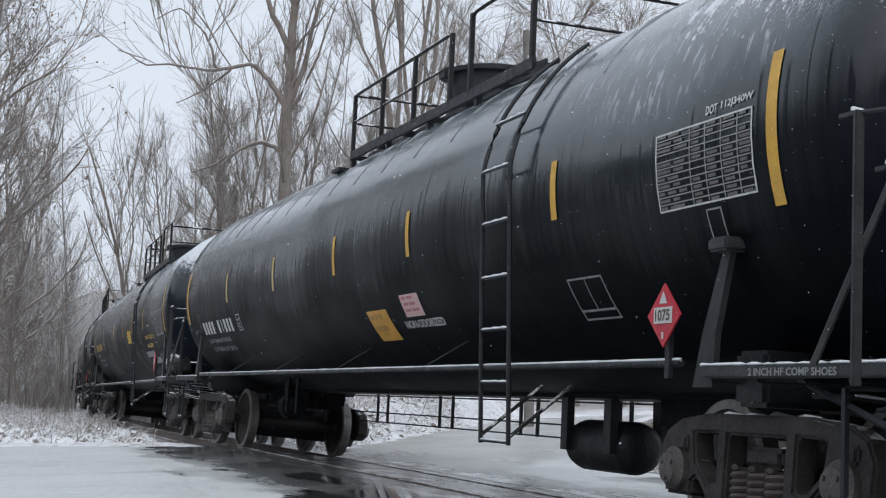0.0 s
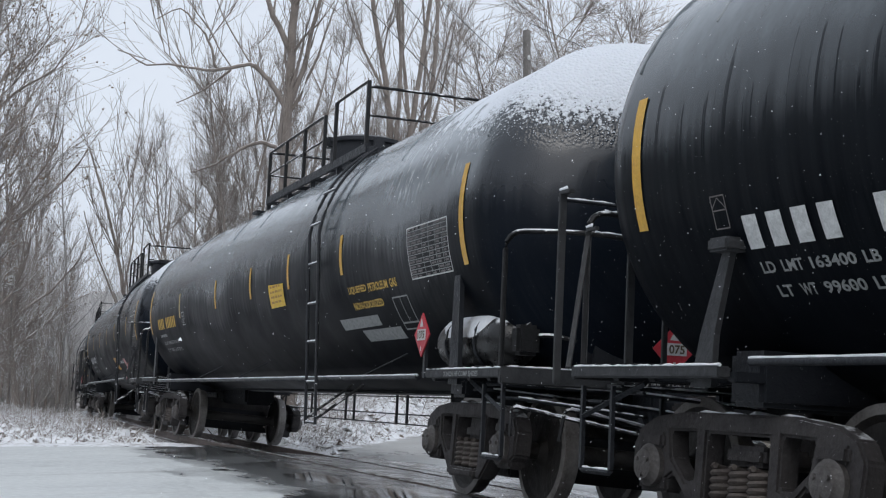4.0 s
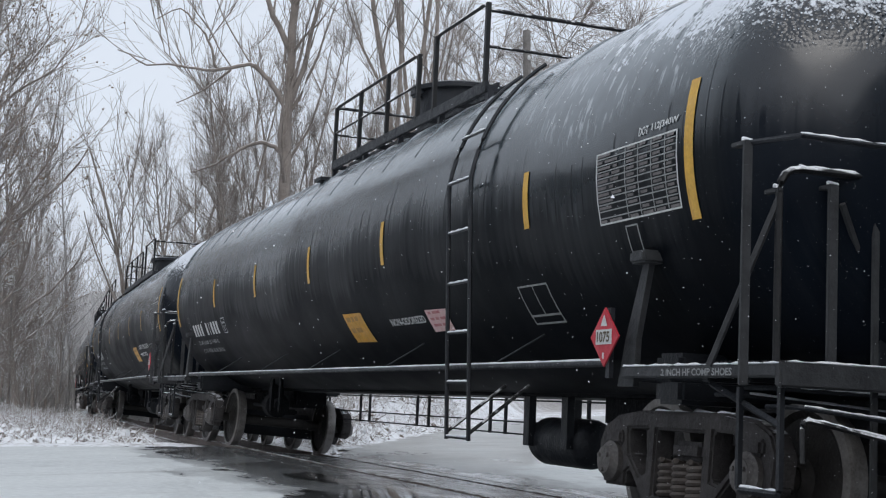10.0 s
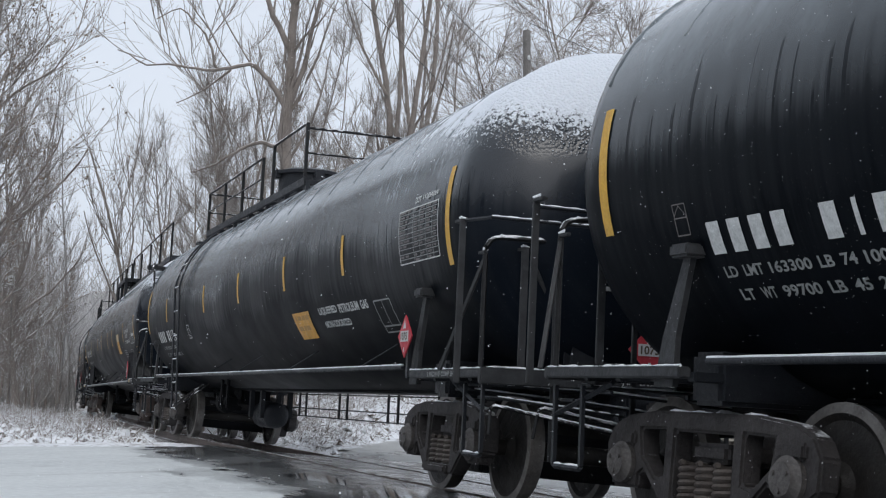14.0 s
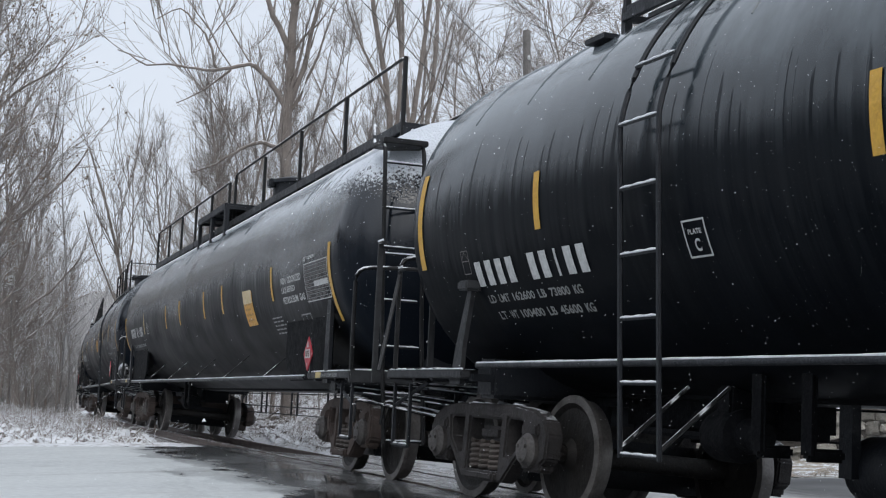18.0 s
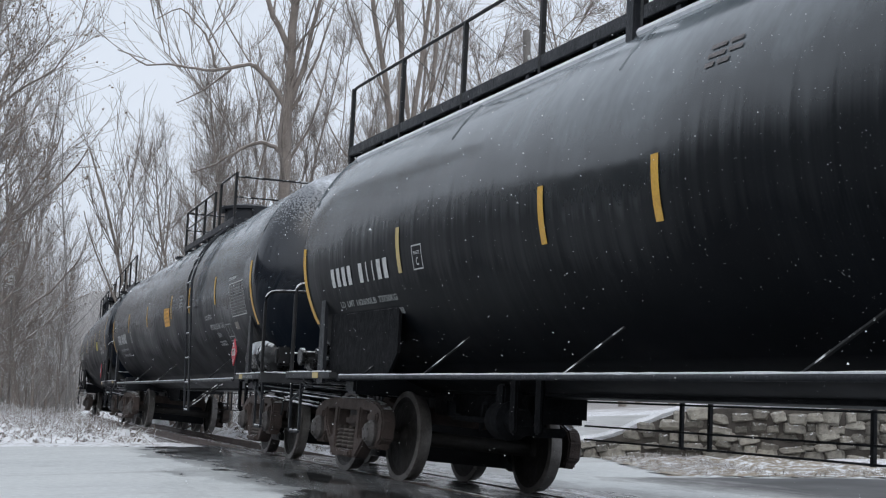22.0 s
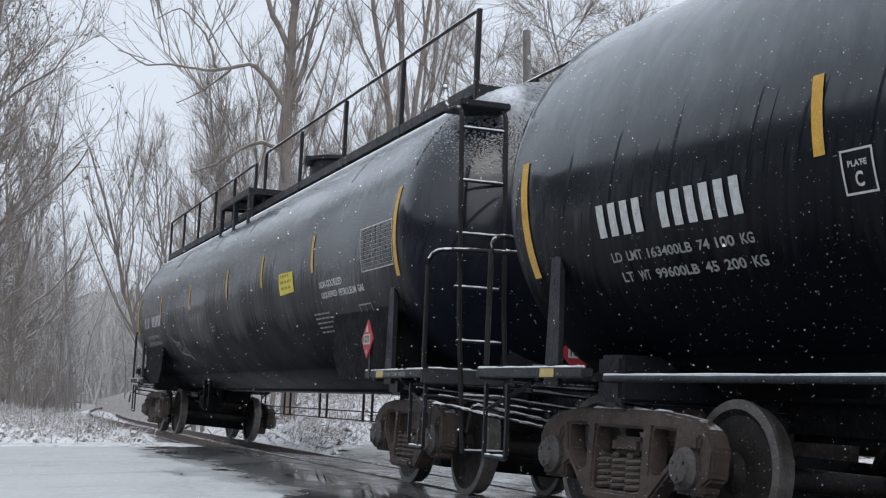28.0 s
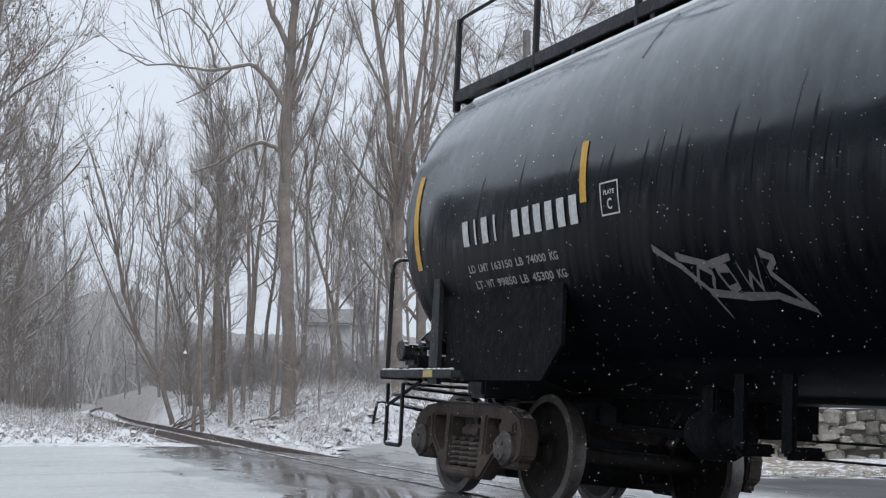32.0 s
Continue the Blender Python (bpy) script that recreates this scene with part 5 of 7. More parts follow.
def paint_six(car, cfg, rnd):
    k = 6
    head_marks(car, cfg, M_WHITE, 0.12, 0.06, (-0.3, 2.36))
    data_table(car, -7.08, -8.12, 1.94, 2.4, k)
    words(car, "tank_class", "DOT 112J340W", -7.08, -7.6, 2.44, 2.49, M_WHITE, "stencilled tank class")
    placard(car, "faded_placard", ((-0.47, 2.41), (-1.14, 2.39), (-1.13, 2.07), (-0.49, 2.07)), M_ORANGE, k, 4, "faded yellow placard")
    words(car, "gas_words", "LIQUEFIED", -4.86, -5.45, 1.98, 2.06, M_GREY)
    words(car, "gas_words", "PETROLEUM GAS", -5.17, -6.27, 1.83, 1.91, M_GREY)
    words(car, "gas_words", "NON", -5.54, -5.8, 1.71, 1.78, M_GREY)
    words(car, "gas_words", "ODORIZED", -5.42, -5.95, 1.59, 1.66, M_GREY)
    frame_mark(car, -6.34, -6.75, 1.63, 1.87, k)
    piece("faded_label", ("label6",), lambda bm: skin_patch(bm, ((-7.09, 1.87), (-7.35, 1.87), (-7.34, 1.77), (-7.09, 1.77)), 0.006, 2, 2), M_TAN, car, "faded tan label")
    car_mark(car, k, "ooee eooeoo", 7.6, 5.95, 1.97, 2.18, M_WHITE, "white stencilled car mark")
    weights(car, 7.5, 1.81, k, "LD LMT  163400LB  74 100 KG", "LT WT  99600LB  45 200 KG")
    plate_c(car, 5.12, 2.18)
    small_rows(car, "valve_lines", -2.4, -2.75, 2.5, 4, 0.03, 0.06, None, 61)
    shoe_words(car, cfg)


def paint_seven(car, cfg, rnd):
    k = 7
    data_table(car, -7.53, -8.55, 2.1, 2.53, k)
    placard(car, "yellow_placard", ((-4.04, 2.34), (-4.75, 2.33), (-4.74, 2.09), (-4.03, 2.08)), M_LEMON, k, 3, "bright yellow placard with dark print")
    words(car, "gas_words", "NON-ODORIZED", -5.88, -6.78, 2.045, 2.12)
    words(car, "gas_words", "LIQUEFIED PETROLEUM GAS", -5.9, -7.5, 1.93, 2.0)
    small_rows(car, "test_lines", -5.35, -6.05, 1.78, 5, 0.017, 0.048, None, k)
    small_rows(car, "valve_lines", 0.85, 0.58, 1.93, 3, 0.028, 0.055, M_FAINT, 71)
    frame_mark(car, -7.15, -7.56, 1.55, 1.81, k)
    car_mark(car, k, "e1e1 eooooo", 7.68, 5.66, 2.11, 2.31, M_WHITE, "white stencilled car mark")
    weights(car, 7.64, 1.9, k, "LD LMT  163150 LB  74000 KG", "LT WT  99850 LB  45300 KG")
    plate_c(car, 5.37, 2.34)
    head_marks(car, cfg, M_WHITE)
    shoe_words(car, cfg)
    def scrawl(bm):
        strokes = [[(4.85, 1.87), (4.6, 1.74), (4.42, 1.6), (4.34, 1.44)], [(4.5, 1.62), (4.42, 1.74), (4.3, 1.68), (4.36, 1.6)], [(4.26, 1.7), (4.2, 1.58), (4.1, 1.6), (4.14, 1.7), (4.26, 1.7)], [(4.04, 1.72), (4.0, 1.58), (3.95, 1.66), (3.9, 1.57), (3.84, 1.74)], [(3.8, 1.58), (3.8, 1.76), (3.68, 1.72), (3.78, 1.66), (3.66, 1.56), (3.54, 1.43)], [(4.42, 1.58), (4.1, 1.54), (3.8, 1.53), (3.56, 1.45)], [(4.62, 1.8), (4.3, 1.73), (4.08, 1.76)]]
        for st in strokes:
            for (a, za), (b, zb) in zip(st, st[1:]):
                skin_patch(bm, ((a, za + 0.03), (b, zb + 0.024), (b, zb - 0.014), (a, za - 0.02)), 0.007, 2, 1)
    piece("spray_scrawl", ("scrawl",), scrawl, M_FAINT, car, "pale illegible spray scrawl")["kind"] = "stuff"


SEAMS = [u * 0.98 for u in range(-8, 9)]
CARS = [
    dict(q=-92.7, seed=0, half=8.6, truck=(7.57, 7.83), paint=0, strips=[-5.4, -2.6, 0, 2.7, 5.4], pale=(), strip_z=2.58, bands=[-8.25, 8.45], band_z=2.79, rail_z=1.146, braces=[-5, -2.3, 0.5, 3.2, 5.6], ladder=(-4.4, -4.95), reservoir=-3.7, dia_u=-7.2, plat=(1.6, -3.7), top=top_short, paintwork=paint_shqx, seams=SEAMS, ends="posts", brown=False, plate_u=5.0, label="black tank car with worn white stencils, dusted with snow", tank="glossy black tank streaked by rain"),
    dict(q=-73.03, seed=1, half=8.55, truck=(7.57, 7.83), paint=0, strips=[-5.55, -2.45, -0.07, 2.62, 5.36], pale=(3, 4), strip_z=2.59, bands=[-8.22, 8.38], band_z=2.79, rail_z=1.14, braces=[-2.45, 0.3, 3.0, 5.6], ladder=(-4.42, -4.95), reservoir=-3.75, dia_u=-7.15, plat=(1.62, -3.7), top=top_short, paintwork=paint_shqx, seams=SEAMS, ends="posts", brown=False, plate_u=5.0, label="black tank car with orange placard and pink label", tank="glossy black tank streaked by rain"),
    dict(q=-53.47, seed=2, half=8.65, truck=(7.82, 7.88), paint=1, strips=[-4.9, -2.6, -0.5, 1.95, 5.15], pale=(4,), strip_z=2.56, bands=[-8.42, 8.47], band_z=2.8, rail_z=1.06, braces=[-5.2, 0.9, 4.0], ladder=(-3.86, -4.27), reservoir=0, dia_u=-7.6, plat=(1.65, -3.5), top=top_short, paintwork=paint_two, seams=[-6.2, -3.0, 0.0, 1.78, 5.4], ends="plain", brown=False, air=True, label="black tank car with gold stencils and yellow placard", tank="dusty black tank with gold stencils"),
    dict(q=-33.62, seed=3, half=8.6, truck=(7.69, 7.83), paint=0, strips=[-6.04, -2.66, 0.02, 2.72, 5.4], pale=(), strip_z=2.57, bands=[-8.35, 8.45], band_z=2.8, rail_z=1.147, braces=[-5, -2.3, 0.5, 2.9, 5.6], ladder=(-4.65, -5.13), reservoir=-3.9, dia_u=-7.37, dia_z=1.31, plat=(1.5, -3.6), top=top_short, paintwork=paint_shqx, seams=SEAMS, ends="posts", brown=False, plate_u=5.15, label="black tank car with orange placard and snowy leading head", tank="glossy black tank streaked by rain"),
    dict(q=-14.08, seed=4, half=8.6, truck=(7.52, 7.83), paint=0, strips=[-5.3, -2.73, -0.03, 2.6, 6.25], pale=(), strip_z=2.55, bands=[-8.46, 8.5], band_z=2.82, rail_z=1.15, braces=[-5.5, -2.5, 0.5, 2.6], ladder=(4.92, 4.46), reservoir=3.9, dia_u=-7.5, plat=(6.2, -1.0), dome=-0.5, top=top_short, paintwork=paint_four, seams=SEAMS, ends="posts", brown=False, label="black tank car with a ladder near its trailing end", tank="glossy black tank, snow on the leading crown"),
    dict(q=5.86, seed=5, half=8.95, truck=(8.3, 8.33), paint=3, strips=[-5.9, -2.6, -1.06, 1.36, 2.96, 5.95], pale=(5,), strip_z=2.45, bands=[-8.68, 8.94], band_z=2.5, rail_z=1.067, braces=[-5.4, -2.7, -0.02, 2.67, 5.36, 7.0], ladder=None, reservoir=0, dia_u=-8.02, dia_z=1.32, plat=(2.55, -0.05), rail_gap=(1.03, 0.5), dome=-1.0, top=top_long, paintwork=paint_five, seams=[-6.6, -3.1, -0.6, 2.2, 5.2], ends="plain", brown=True, label="black tank car with a full-length top walkway and railing", tank="black tank with frost on the leading shoulder"),
    dict(q=26.13, seed=6, half=8.75, truck=(7.72, 7.83), paint=2, strips=[-5.9, -3.42, -1.36, 2.06, 5.27], pale=(), strip_z=2.6, bands=[-8.6, 8.6], band_z=2.61, rail_z=1.05, braces=[-5.2, 0.6, 4.2], ladder=(-3.72, -4.13), reservoir=0, dia_u=-7.75, plat=(1.8, -3.6), top=top_short, paintwork=paint_six, seams=[-7.0, -6.0, -0.6, 1.2, 4.9], ends="plain", brown=True, air=True, label="weathered grey-black tank car with a snow-capped brake reservoir", tank="weathered black tank with grey rain streaks"),
    dict(q=46.12, seed=7, half=8.85, truck=(8.15, 8.3), paint=2, strips=[-5.65, -3.06, -0.74, 2.44, 5.6], pale=(), strip_z=2.66, bands=[-8.63, 8.65], band_z=2.82, rail_z=0, braces=[], ladder=None, reservoir=0, dia_u=-7.95, plat=(2.5, 0.2), rail_gap=(1.0, 0.3), dome=-1.2, top=top_long, paintwork=paint_seven, seams=[-6.4, -1.2, 1.4, 5.2], ends="plain", brown=True, label="last black tank car with walkway, yellow placard and spray scrawl", tank="weathered black tank with grey rain streaks"),
]
TRAIN = []
for cfg in CARS:
    n0 = len(TRUCKS)
    TRAIN.append((tank_car(cfg), cfg, TRUCKS[n0:]))


def car_pose(q, half_base, t):
    s = q - travelled(t)
    a, b = on_line(s - half_base), on_line(s + half_base)
    pa, pb = Vector((a[0], a[1], a[3])), Vector((b[0], b[1], b[3]))
    y = (pb - pa).normalized()
    x = Vector((y.y, -y.x, 0)).normalized()
    z = x.cross(y)
    m = Matrix((x, y, z)).transposed().to_4x4()
    m.translation = (pa + pb) / 2
    return m @ Matrix.Rotation(radians(LEAN), 4, "Y")

# ---- ground, road and track ----
def littered_snow():
    """Thin snow through which leaf litter and dead grass show in flecks."""
    ma = material("snowy_ground", (0.84, 0.86, 0.89), (0.74, 0.76, 0.8), 0.9, 0.0, 2.0, 24.0, 0.6)
    nt = ma.node_tree
    bs = nt.nodes["Principled BSDF"]
    c = bs.inputs["Base Color"].links[0].from_socket
    fleck = noise_mix(nt, 7.0, 0.49, 0.58, 7.0, 0.75)
    patch = noise_mix(nt, 0.8, 0.32, 0.6, 4.0, 0.6)
    tc = nt.nodes.new("ShaderNodeTexCoord")
    sx = nt.nodes.new("ShaderNodeSeparateXYZ")
    nt.links.new(tc.outputs["Object"], sx.inputs[0])
    # distant woodland floor: litter brown, greyed in the colour for mist
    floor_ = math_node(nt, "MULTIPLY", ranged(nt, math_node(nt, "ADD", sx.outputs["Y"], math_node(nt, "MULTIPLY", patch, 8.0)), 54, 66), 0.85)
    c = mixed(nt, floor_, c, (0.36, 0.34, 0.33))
    earth = mixed(nt, noise_mix(nt, 3.0, 0.35, 0.65), (0.23, 0.19, 0.16), (0.12, 0.1, 0.085))
    nt.links.new(mixed(nt, math_node(nt, "MULTIPLY", fleck, math_node(nt, "ADD", 0.12, math_node(nt, "MULTIPLY", patch, 0.6))), c, earth), bs.inputs["Base Color"])
    return ma


M_GROUND = littered_snow()


def wet_road():
    """Grey slush on asphalt: a wet apron along the railway with puddles, a wet lane beyond, a snow patch beside it and bare asphalt by the verge."""
    ma = material("slushy_asphalt", (0.6, 0.625, 0.625), (0.48, 0.505, 0.51), 0.55, 0.0, 0.35, 14.0, 0.25)
    nt = ma.node_tree
    bs = nt.nodes["Principled BSDF"]
    c = bs.inputs["Base Color"].links[0].from_socket
    r = bs.inputs["Roughness"].links[0].from_socket
    mul = lambda p, q: math_node(nt, "MULTIPLY", p, q)
    add = lambda p, q: math_node(nt, "ADD", p, q)
    sub = lambda p, q: math_node(nt, "SUBTRACT", p, q)
    tc = nt.nodes.new("ShaderNodeTexCoord")
    sx = nt.nodes.new("ShaderNodeSeparateXYZ")
    nt.links.new(tc.outputs["Object"], sx.inputs[0])
    east, north = sx.outputs["X"], sx.outputs["Y"]
    wide = sub(noise_mix(nt, 0.5, 0.3, 0.7, 4.0, 0.6), 0.5)
    ragged = sub(noise_mix(nt, 2.2, 0.3, 0.7, 6.0, 0.7, "Object", (1.0, 0.3, 1.0)), 0.5)
    across = sub(sub(east, 5.755), mul(mul(north, north), 0.0014))
    across = add(across, add(mul(wide, 0.4), mul(ragged, 0.5)))
    # tyre tracks through the slush, along the road and in a curve off the crossing
    tyre = mul(noise_mix(nt, 1.1, 0.54, 0.66, 5.0, 0.65, "Object", (0.09, 1.0, 1.0)), noise_mix(nt, 0.6, 0.4, 0.6, 3.0))
    skew = nt.nodes.new("ShaderNodeCombineXYZ")
    nt.links.new(mul(add(across, mul(north, 0.06)), 1.0), skew.inputs["X"])
    nt.links.new(mul(north, 0.05), skew.inputs["Y"])
    nz = nt.nodes.new("ShaderNodeTexNoise")
    nz.inputs["Scale"].default_value, nz.inputs["Detail"].default_value = 2.6, 4.0
    nt.links.new(skew.outputs[0], nz.inputs["Vector"])
    ruts = mul(ranged(nt, nz.outputs["Fac"], 0.52, 0.62), mul(ranged(nt, across, -3.6, -2.4), ranged(nt, across, 3.0, 1.8)))
    apron = mul(ranged(nt, across, -2.75, -2.3), ranged(nt, across, 2.5, 1.7))
    lane = mul(mul(ranged(nt, add(add(mul(sub(east, 8.87), -0.779), mul(sub(north, 17.98), 0.627)), mul(ragged, 0.5)), -0.1, 0.25), ranged(nt, across, 1.5, 2.2)), add(0.45, mul(noise_mix(nt, 0.8, 0.35, 0.65, 5.0, 0.65, "Object", (1.0, 0.35, 1.0)), 0.4)))
    bare = mul(ranged(nt, add(east, mul(ragged, 1.0)), 9.0, 10.4), ranged(nt, add(sub(sub(15.9, mul(sub(east, 10.25), 0.626)), north), mul(ragged, 0.3)), 0.0, 0.25))
    wet = math_node(nt, "MAXIMUM", math_node(nt, "MAXIMUM", apron, mul(lane, 0.8)), math_node(nt, "MAXIMUM", mul(bare, 0.95), mul(tyre, 0.55)))
    c = mixed(nt, mul(wet, 0.92), c, mixed(nt, ranged(nt, across, 1.6, 3.0), (0.12, 0.124, 0.128), (0.25, 0.235, 0.22)))
    c = mixed(nt, mul(bare, 0.92), c, (0.075, 0.078, 0.082))
    c = mixed(nt, mul(ruts, 0.5), c, (0.06, 0.062, 0.065))
    # puddles along the apron's near edge
    hole = mul(noise_mix(nt, 0.9, 0.565, 0.6, 3.0, 0.5, "Object", (1.5, 0.6, 1.0)), mul(ranged(nt, across, -3.0, -2.7), ranged(nt, across, -1.2, -1.5)))
    c = mixed(nt, mul(hole, 0.9), c, (0.035, 0.036, 0.037))
    nt.links.new(c, bs.inputs["Base Color"])
    damp = add(sub(r, add(mul(wet, 0.33), mul(apron, 0.06))), mul(bare, 0.35))
    nt.links.new(sub(0.5, mul(bare, 0.42)), bs.inputs["Specular IOR Level"])
    damp = add(mul(damp, sub(1.0, hole)), mul(hole, 0.05))
    nt.links.new(math_node(nt, "MAXIMUM", damp, 0.05), bs.inputs["Roughness"])
    bump = bs.inputs["Normal"].links[0].from_node
    nt.links.new(sub(0.22, mul(math_node(nt, "MAXIMUM", wet, hole), 0.2)), bump.inputs["Strength"])
    return ma


M_ROAD = wet_road()
M_BED = material("wet_dark_crossing", (0.13, 0.134, 0.138), (0.085, 0.087, 0.09), 0.2, 0.0, 0.8, 20.0, 0.05)
M_RAIL = material("worn_rail_steel", (0.13, 0.1, 0.085), (0.07, 0.05, 0.045), 0.6, 0.3, 4, 40, 0.3, snow=0.12, snow_scale=5)
M_TIE = material("old_oak_tie", (0.06, 0.048, 0.04), (0.1, 0.085, 0.075), 0.85, 0.0, 5, 40, 0.6, snow=0.4, snow_scale=4)
M_STONE = material("grey_field_stone", (0.29, 0.275, 0.24), (0.15, 0.14, 0.125), 0.85, 0.0, 3, 26, 0.8, snow=0.1, snow_scale=6, jitter=0.55)
M_BARK = material("grey_brown_bark", (0.265, 0.232, 0.208), (0.16, 0.137, 0.122), 0.9, 0.0, 3, 30, 0.6, snow=0.36, snow_scale=2.5)
M_TWIG = material("snowy_twigs", (0.275, 0.242, 0.218), (0.17, 0.147, 0.132), 0.9, 0.0, 1.5, 12, 0.0, snow=0.54, snow_scale=1.8)
# far twigs: haze paled into the base colour, with some snow on top
M_FARTWIG = material("haze_pale_snowy_twigs", (0.44, 0.43, 0.425), (0.34, 0.33, 0.326), 0.95, 0.0, 0.8, 8, 0.0, snow=0.3, snow_scale=1.5)
# the hill's flat pale grey is distance mist put into its colour
M_HILL = material("haze_grey_hill", (0.3, 0.293, 0.292), (0.25, 0.245, 0.244), 1.0, 0.0, 0.06, 0.8, 0.0)
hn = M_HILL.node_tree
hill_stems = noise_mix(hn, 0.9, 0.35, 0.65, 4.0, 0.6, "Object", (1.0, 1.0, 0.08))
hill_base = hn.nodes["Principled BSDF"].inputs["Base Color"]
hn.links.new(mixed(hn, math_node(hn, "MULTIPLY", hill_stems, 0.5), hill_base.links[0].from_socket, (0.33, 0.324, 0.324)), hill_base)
M_BRUSH = material("dead_brush", (0.27, 0.225, 0.195), (0.16, 0.137, 0.12), 0.95, 0.0, 2, 20, 0.0, snow=0.88, snow_scale=3)
M_LEAF = material("brown_dead_leaves", (0.26, 0.2, 0.15), (0.16, 0.12, 0.09), 0.8, 0.0, 3, 30, 0.0)
M_POLE = material("weathered_pole_wood", (0.2, 0.19, 0.18), (0.13, 0.12, 0.115), 0.9, 0.0, 4, 30, 0.4)

FORE = Vector((math.sin(HEAD), math.cos(HEAD), 0))
SIDE = Vector((math.cos(HEAD), -math.sin(HEAD), 0))


def bearing(b, depth):
    """The ground plan's place at a bearing (tangent to the right of the view's middle) and a depth."""
    p = FORE * depth + SIDE * (b * depth)
    return p.x, p.y


def near_line(x, y):
    """How far up the line, and how far to its right, a place lies."""
    s = y
    for _ in range(3):
        cx, cy, th, h = on_line(max(-95, min(240, s)))
        s += (x - cx) * math.sin(th) + (y - cy) * math.cos(th)
    s = max(-95, min(240, s))
    cx, cy, th, h = on_line(s)
    return s, (x - cx) * math.cos(th) - (y - cy) * math.sin(th)


def step01(a, b, v):
    t = max(0.0, min(1.0, (v - a) / (b - a)))
    return t * t * (3 - 2 * t)


def road_side(x, y):
    """Positive on the road and the lane beyond the line, negative off it, in metres."""
    n1 = 20.9 - 0.52 * (x - 2.0) - y if x < 4.6 else (21.2 - y) + (x - 6.2) * 1.55
    n1 = max(n1, 19.55 - y) if 4.4 < x < 7.3 else n1
    # the grass in front of the stone wall
    ex = 10.2 + max(0, 16.0 - y) * 1.63 + max(0, y - 16.0) * 0.32
    n2 = ex - x if y > 13.5 else 2.0
    n2 = max(n2, (y - 23.0) * 0.8 - max(0, x - 17.5) * 0.6) if y > 20.5 else n2
    return min(n1, n2)


def ground_z(x, y):
    s, n = near_line(x, y)
    h = rail_height(s)
    tilt = -math.sin(radians(CANT)) * max(-1.6, min(1.6, n))
    z = h + tilt - 0.02
    far = step01(20.5, 24, s)
    if far > 0:
        z -= far * 0.2 * step01(2.3, 1.4, abs(n))
    # left bank, with brush
    if n < -1.8:
        z += far * (0.17 * max(0, min(5, -n - 2.9)) + 0.06 * max(0, -n - 7.8)) * step01(20, 32, s)
    # right bank between line and lane
    if n > 1.7:
        off = -road_side(x, y)
        z += far * 0.95 * step01(0.0, 3.2, min(n - 1.7, off * 1.2)) + far * 0.03 * max(0, off - 4)
        z += 0.02 * max(0, x - 18) * step01(22, 30, y)
    r = -road_side(x, y)
    rough = step01(0.0, 0.8, r) * step01(1.4, 2.0, abs(n))
    z += rough * 0.11 * noise.noise(Vector((x * 1.3, y * 1.3, 0))) + rough * 0.05 * noise.noise(Vector((x * 4, y * 4, 3)))
    dist = math.hypot(x, y)
    if dist > 90:
        z = z * step01(200, 90, dist) - 2.0 * step01(90, 200, dist)
    return z


def sheet(name, xs, ys, keep, lift, mat, kind="structure", label="", category=""):
    nx, ny = len(xs), len(ys)
    co = np.array([(x, y, ground_z(x, y) + lift) for y in ys for x in xs])
    fs = []
    for j in range(ny - 1):
        for i in range(nx - 1):
            if keep((xs[i] + xs[i + 1]) / 2, (ys[j] + ys[j + 1]) / 2):
                a = j * nx + i
                fs.append((a, a + 1, a + nx + 1, a + nx))
    used = sorted({v for f in fs for v in f})
    at = {v: k for k, v in enumerate(used)}
    me = bpy.data.meshes.new(name)
    me.from_pydata([tuple(co[v]) for v in used], [], [tuple(at[v] for v in f) for f in fs])
    me.materials.append(mat)
    me.shade_smooth()
    return tagged(new(name, me), label, category, "", kind)


def spaced(a, b, step):
    return [a + (b - a) * i / round((b - a) / step) for i in range(round((b - a) / step) + 1)]


far_steps = [-2200, -1200, -600, -300, -160, -90, -50]
gx = far_steps + spaced(-28, 40, 0.5) + [50, 62, 80, 110, 160, 300, 600, 1200, 2200]
gy = [-1500, -500, -150, -60, -25] + spaced(-10, 75, 0.5) + [80, 88, 100, 120, 150, 200, 300, 600, 1200, 2200]
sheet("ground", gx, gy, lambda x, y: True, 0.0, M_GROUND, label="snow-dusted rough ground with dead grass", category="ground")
sheet("road", spaced(-26, 34, 0.3), spaced(-9, 46, 0.3), lambda x, y: road_side(x, y) > 0 and not (abs(near_line(x, y)[1]) < 1.45), 0.012, M_ROAD, label="wet asphalt road streaked with slush", category="road")
sheet("crossing", spaced(4.2, 9.2, 0.12), spaced(-9, 21.2, 0.3), lambda x, y: abs(near_line(x, y)[1]) < 1.5 and near_line(x, y)[0] < 20.9, 0.008, M_BED, label="dark wet paving of the level crossing", category="crossing")

M_VERGE = material("snow_specked_verge", (0.38, 0.33, 0.26), (0.22, 0.185, 0.145), 0.95, 0.0, 2.5, 40.0, 1.0, snow=0.03, snow_scale=7.0)
sheet("verge", spaced(9.8, 18.8, 0.2), spaced(13.4, 21.4, 0.2), lambda x, y: -3.6 < road_side(x, y) < -0.02, 0.02, M_VERGE, label="tan gravel and dead grass flecked with snow", category="verge")

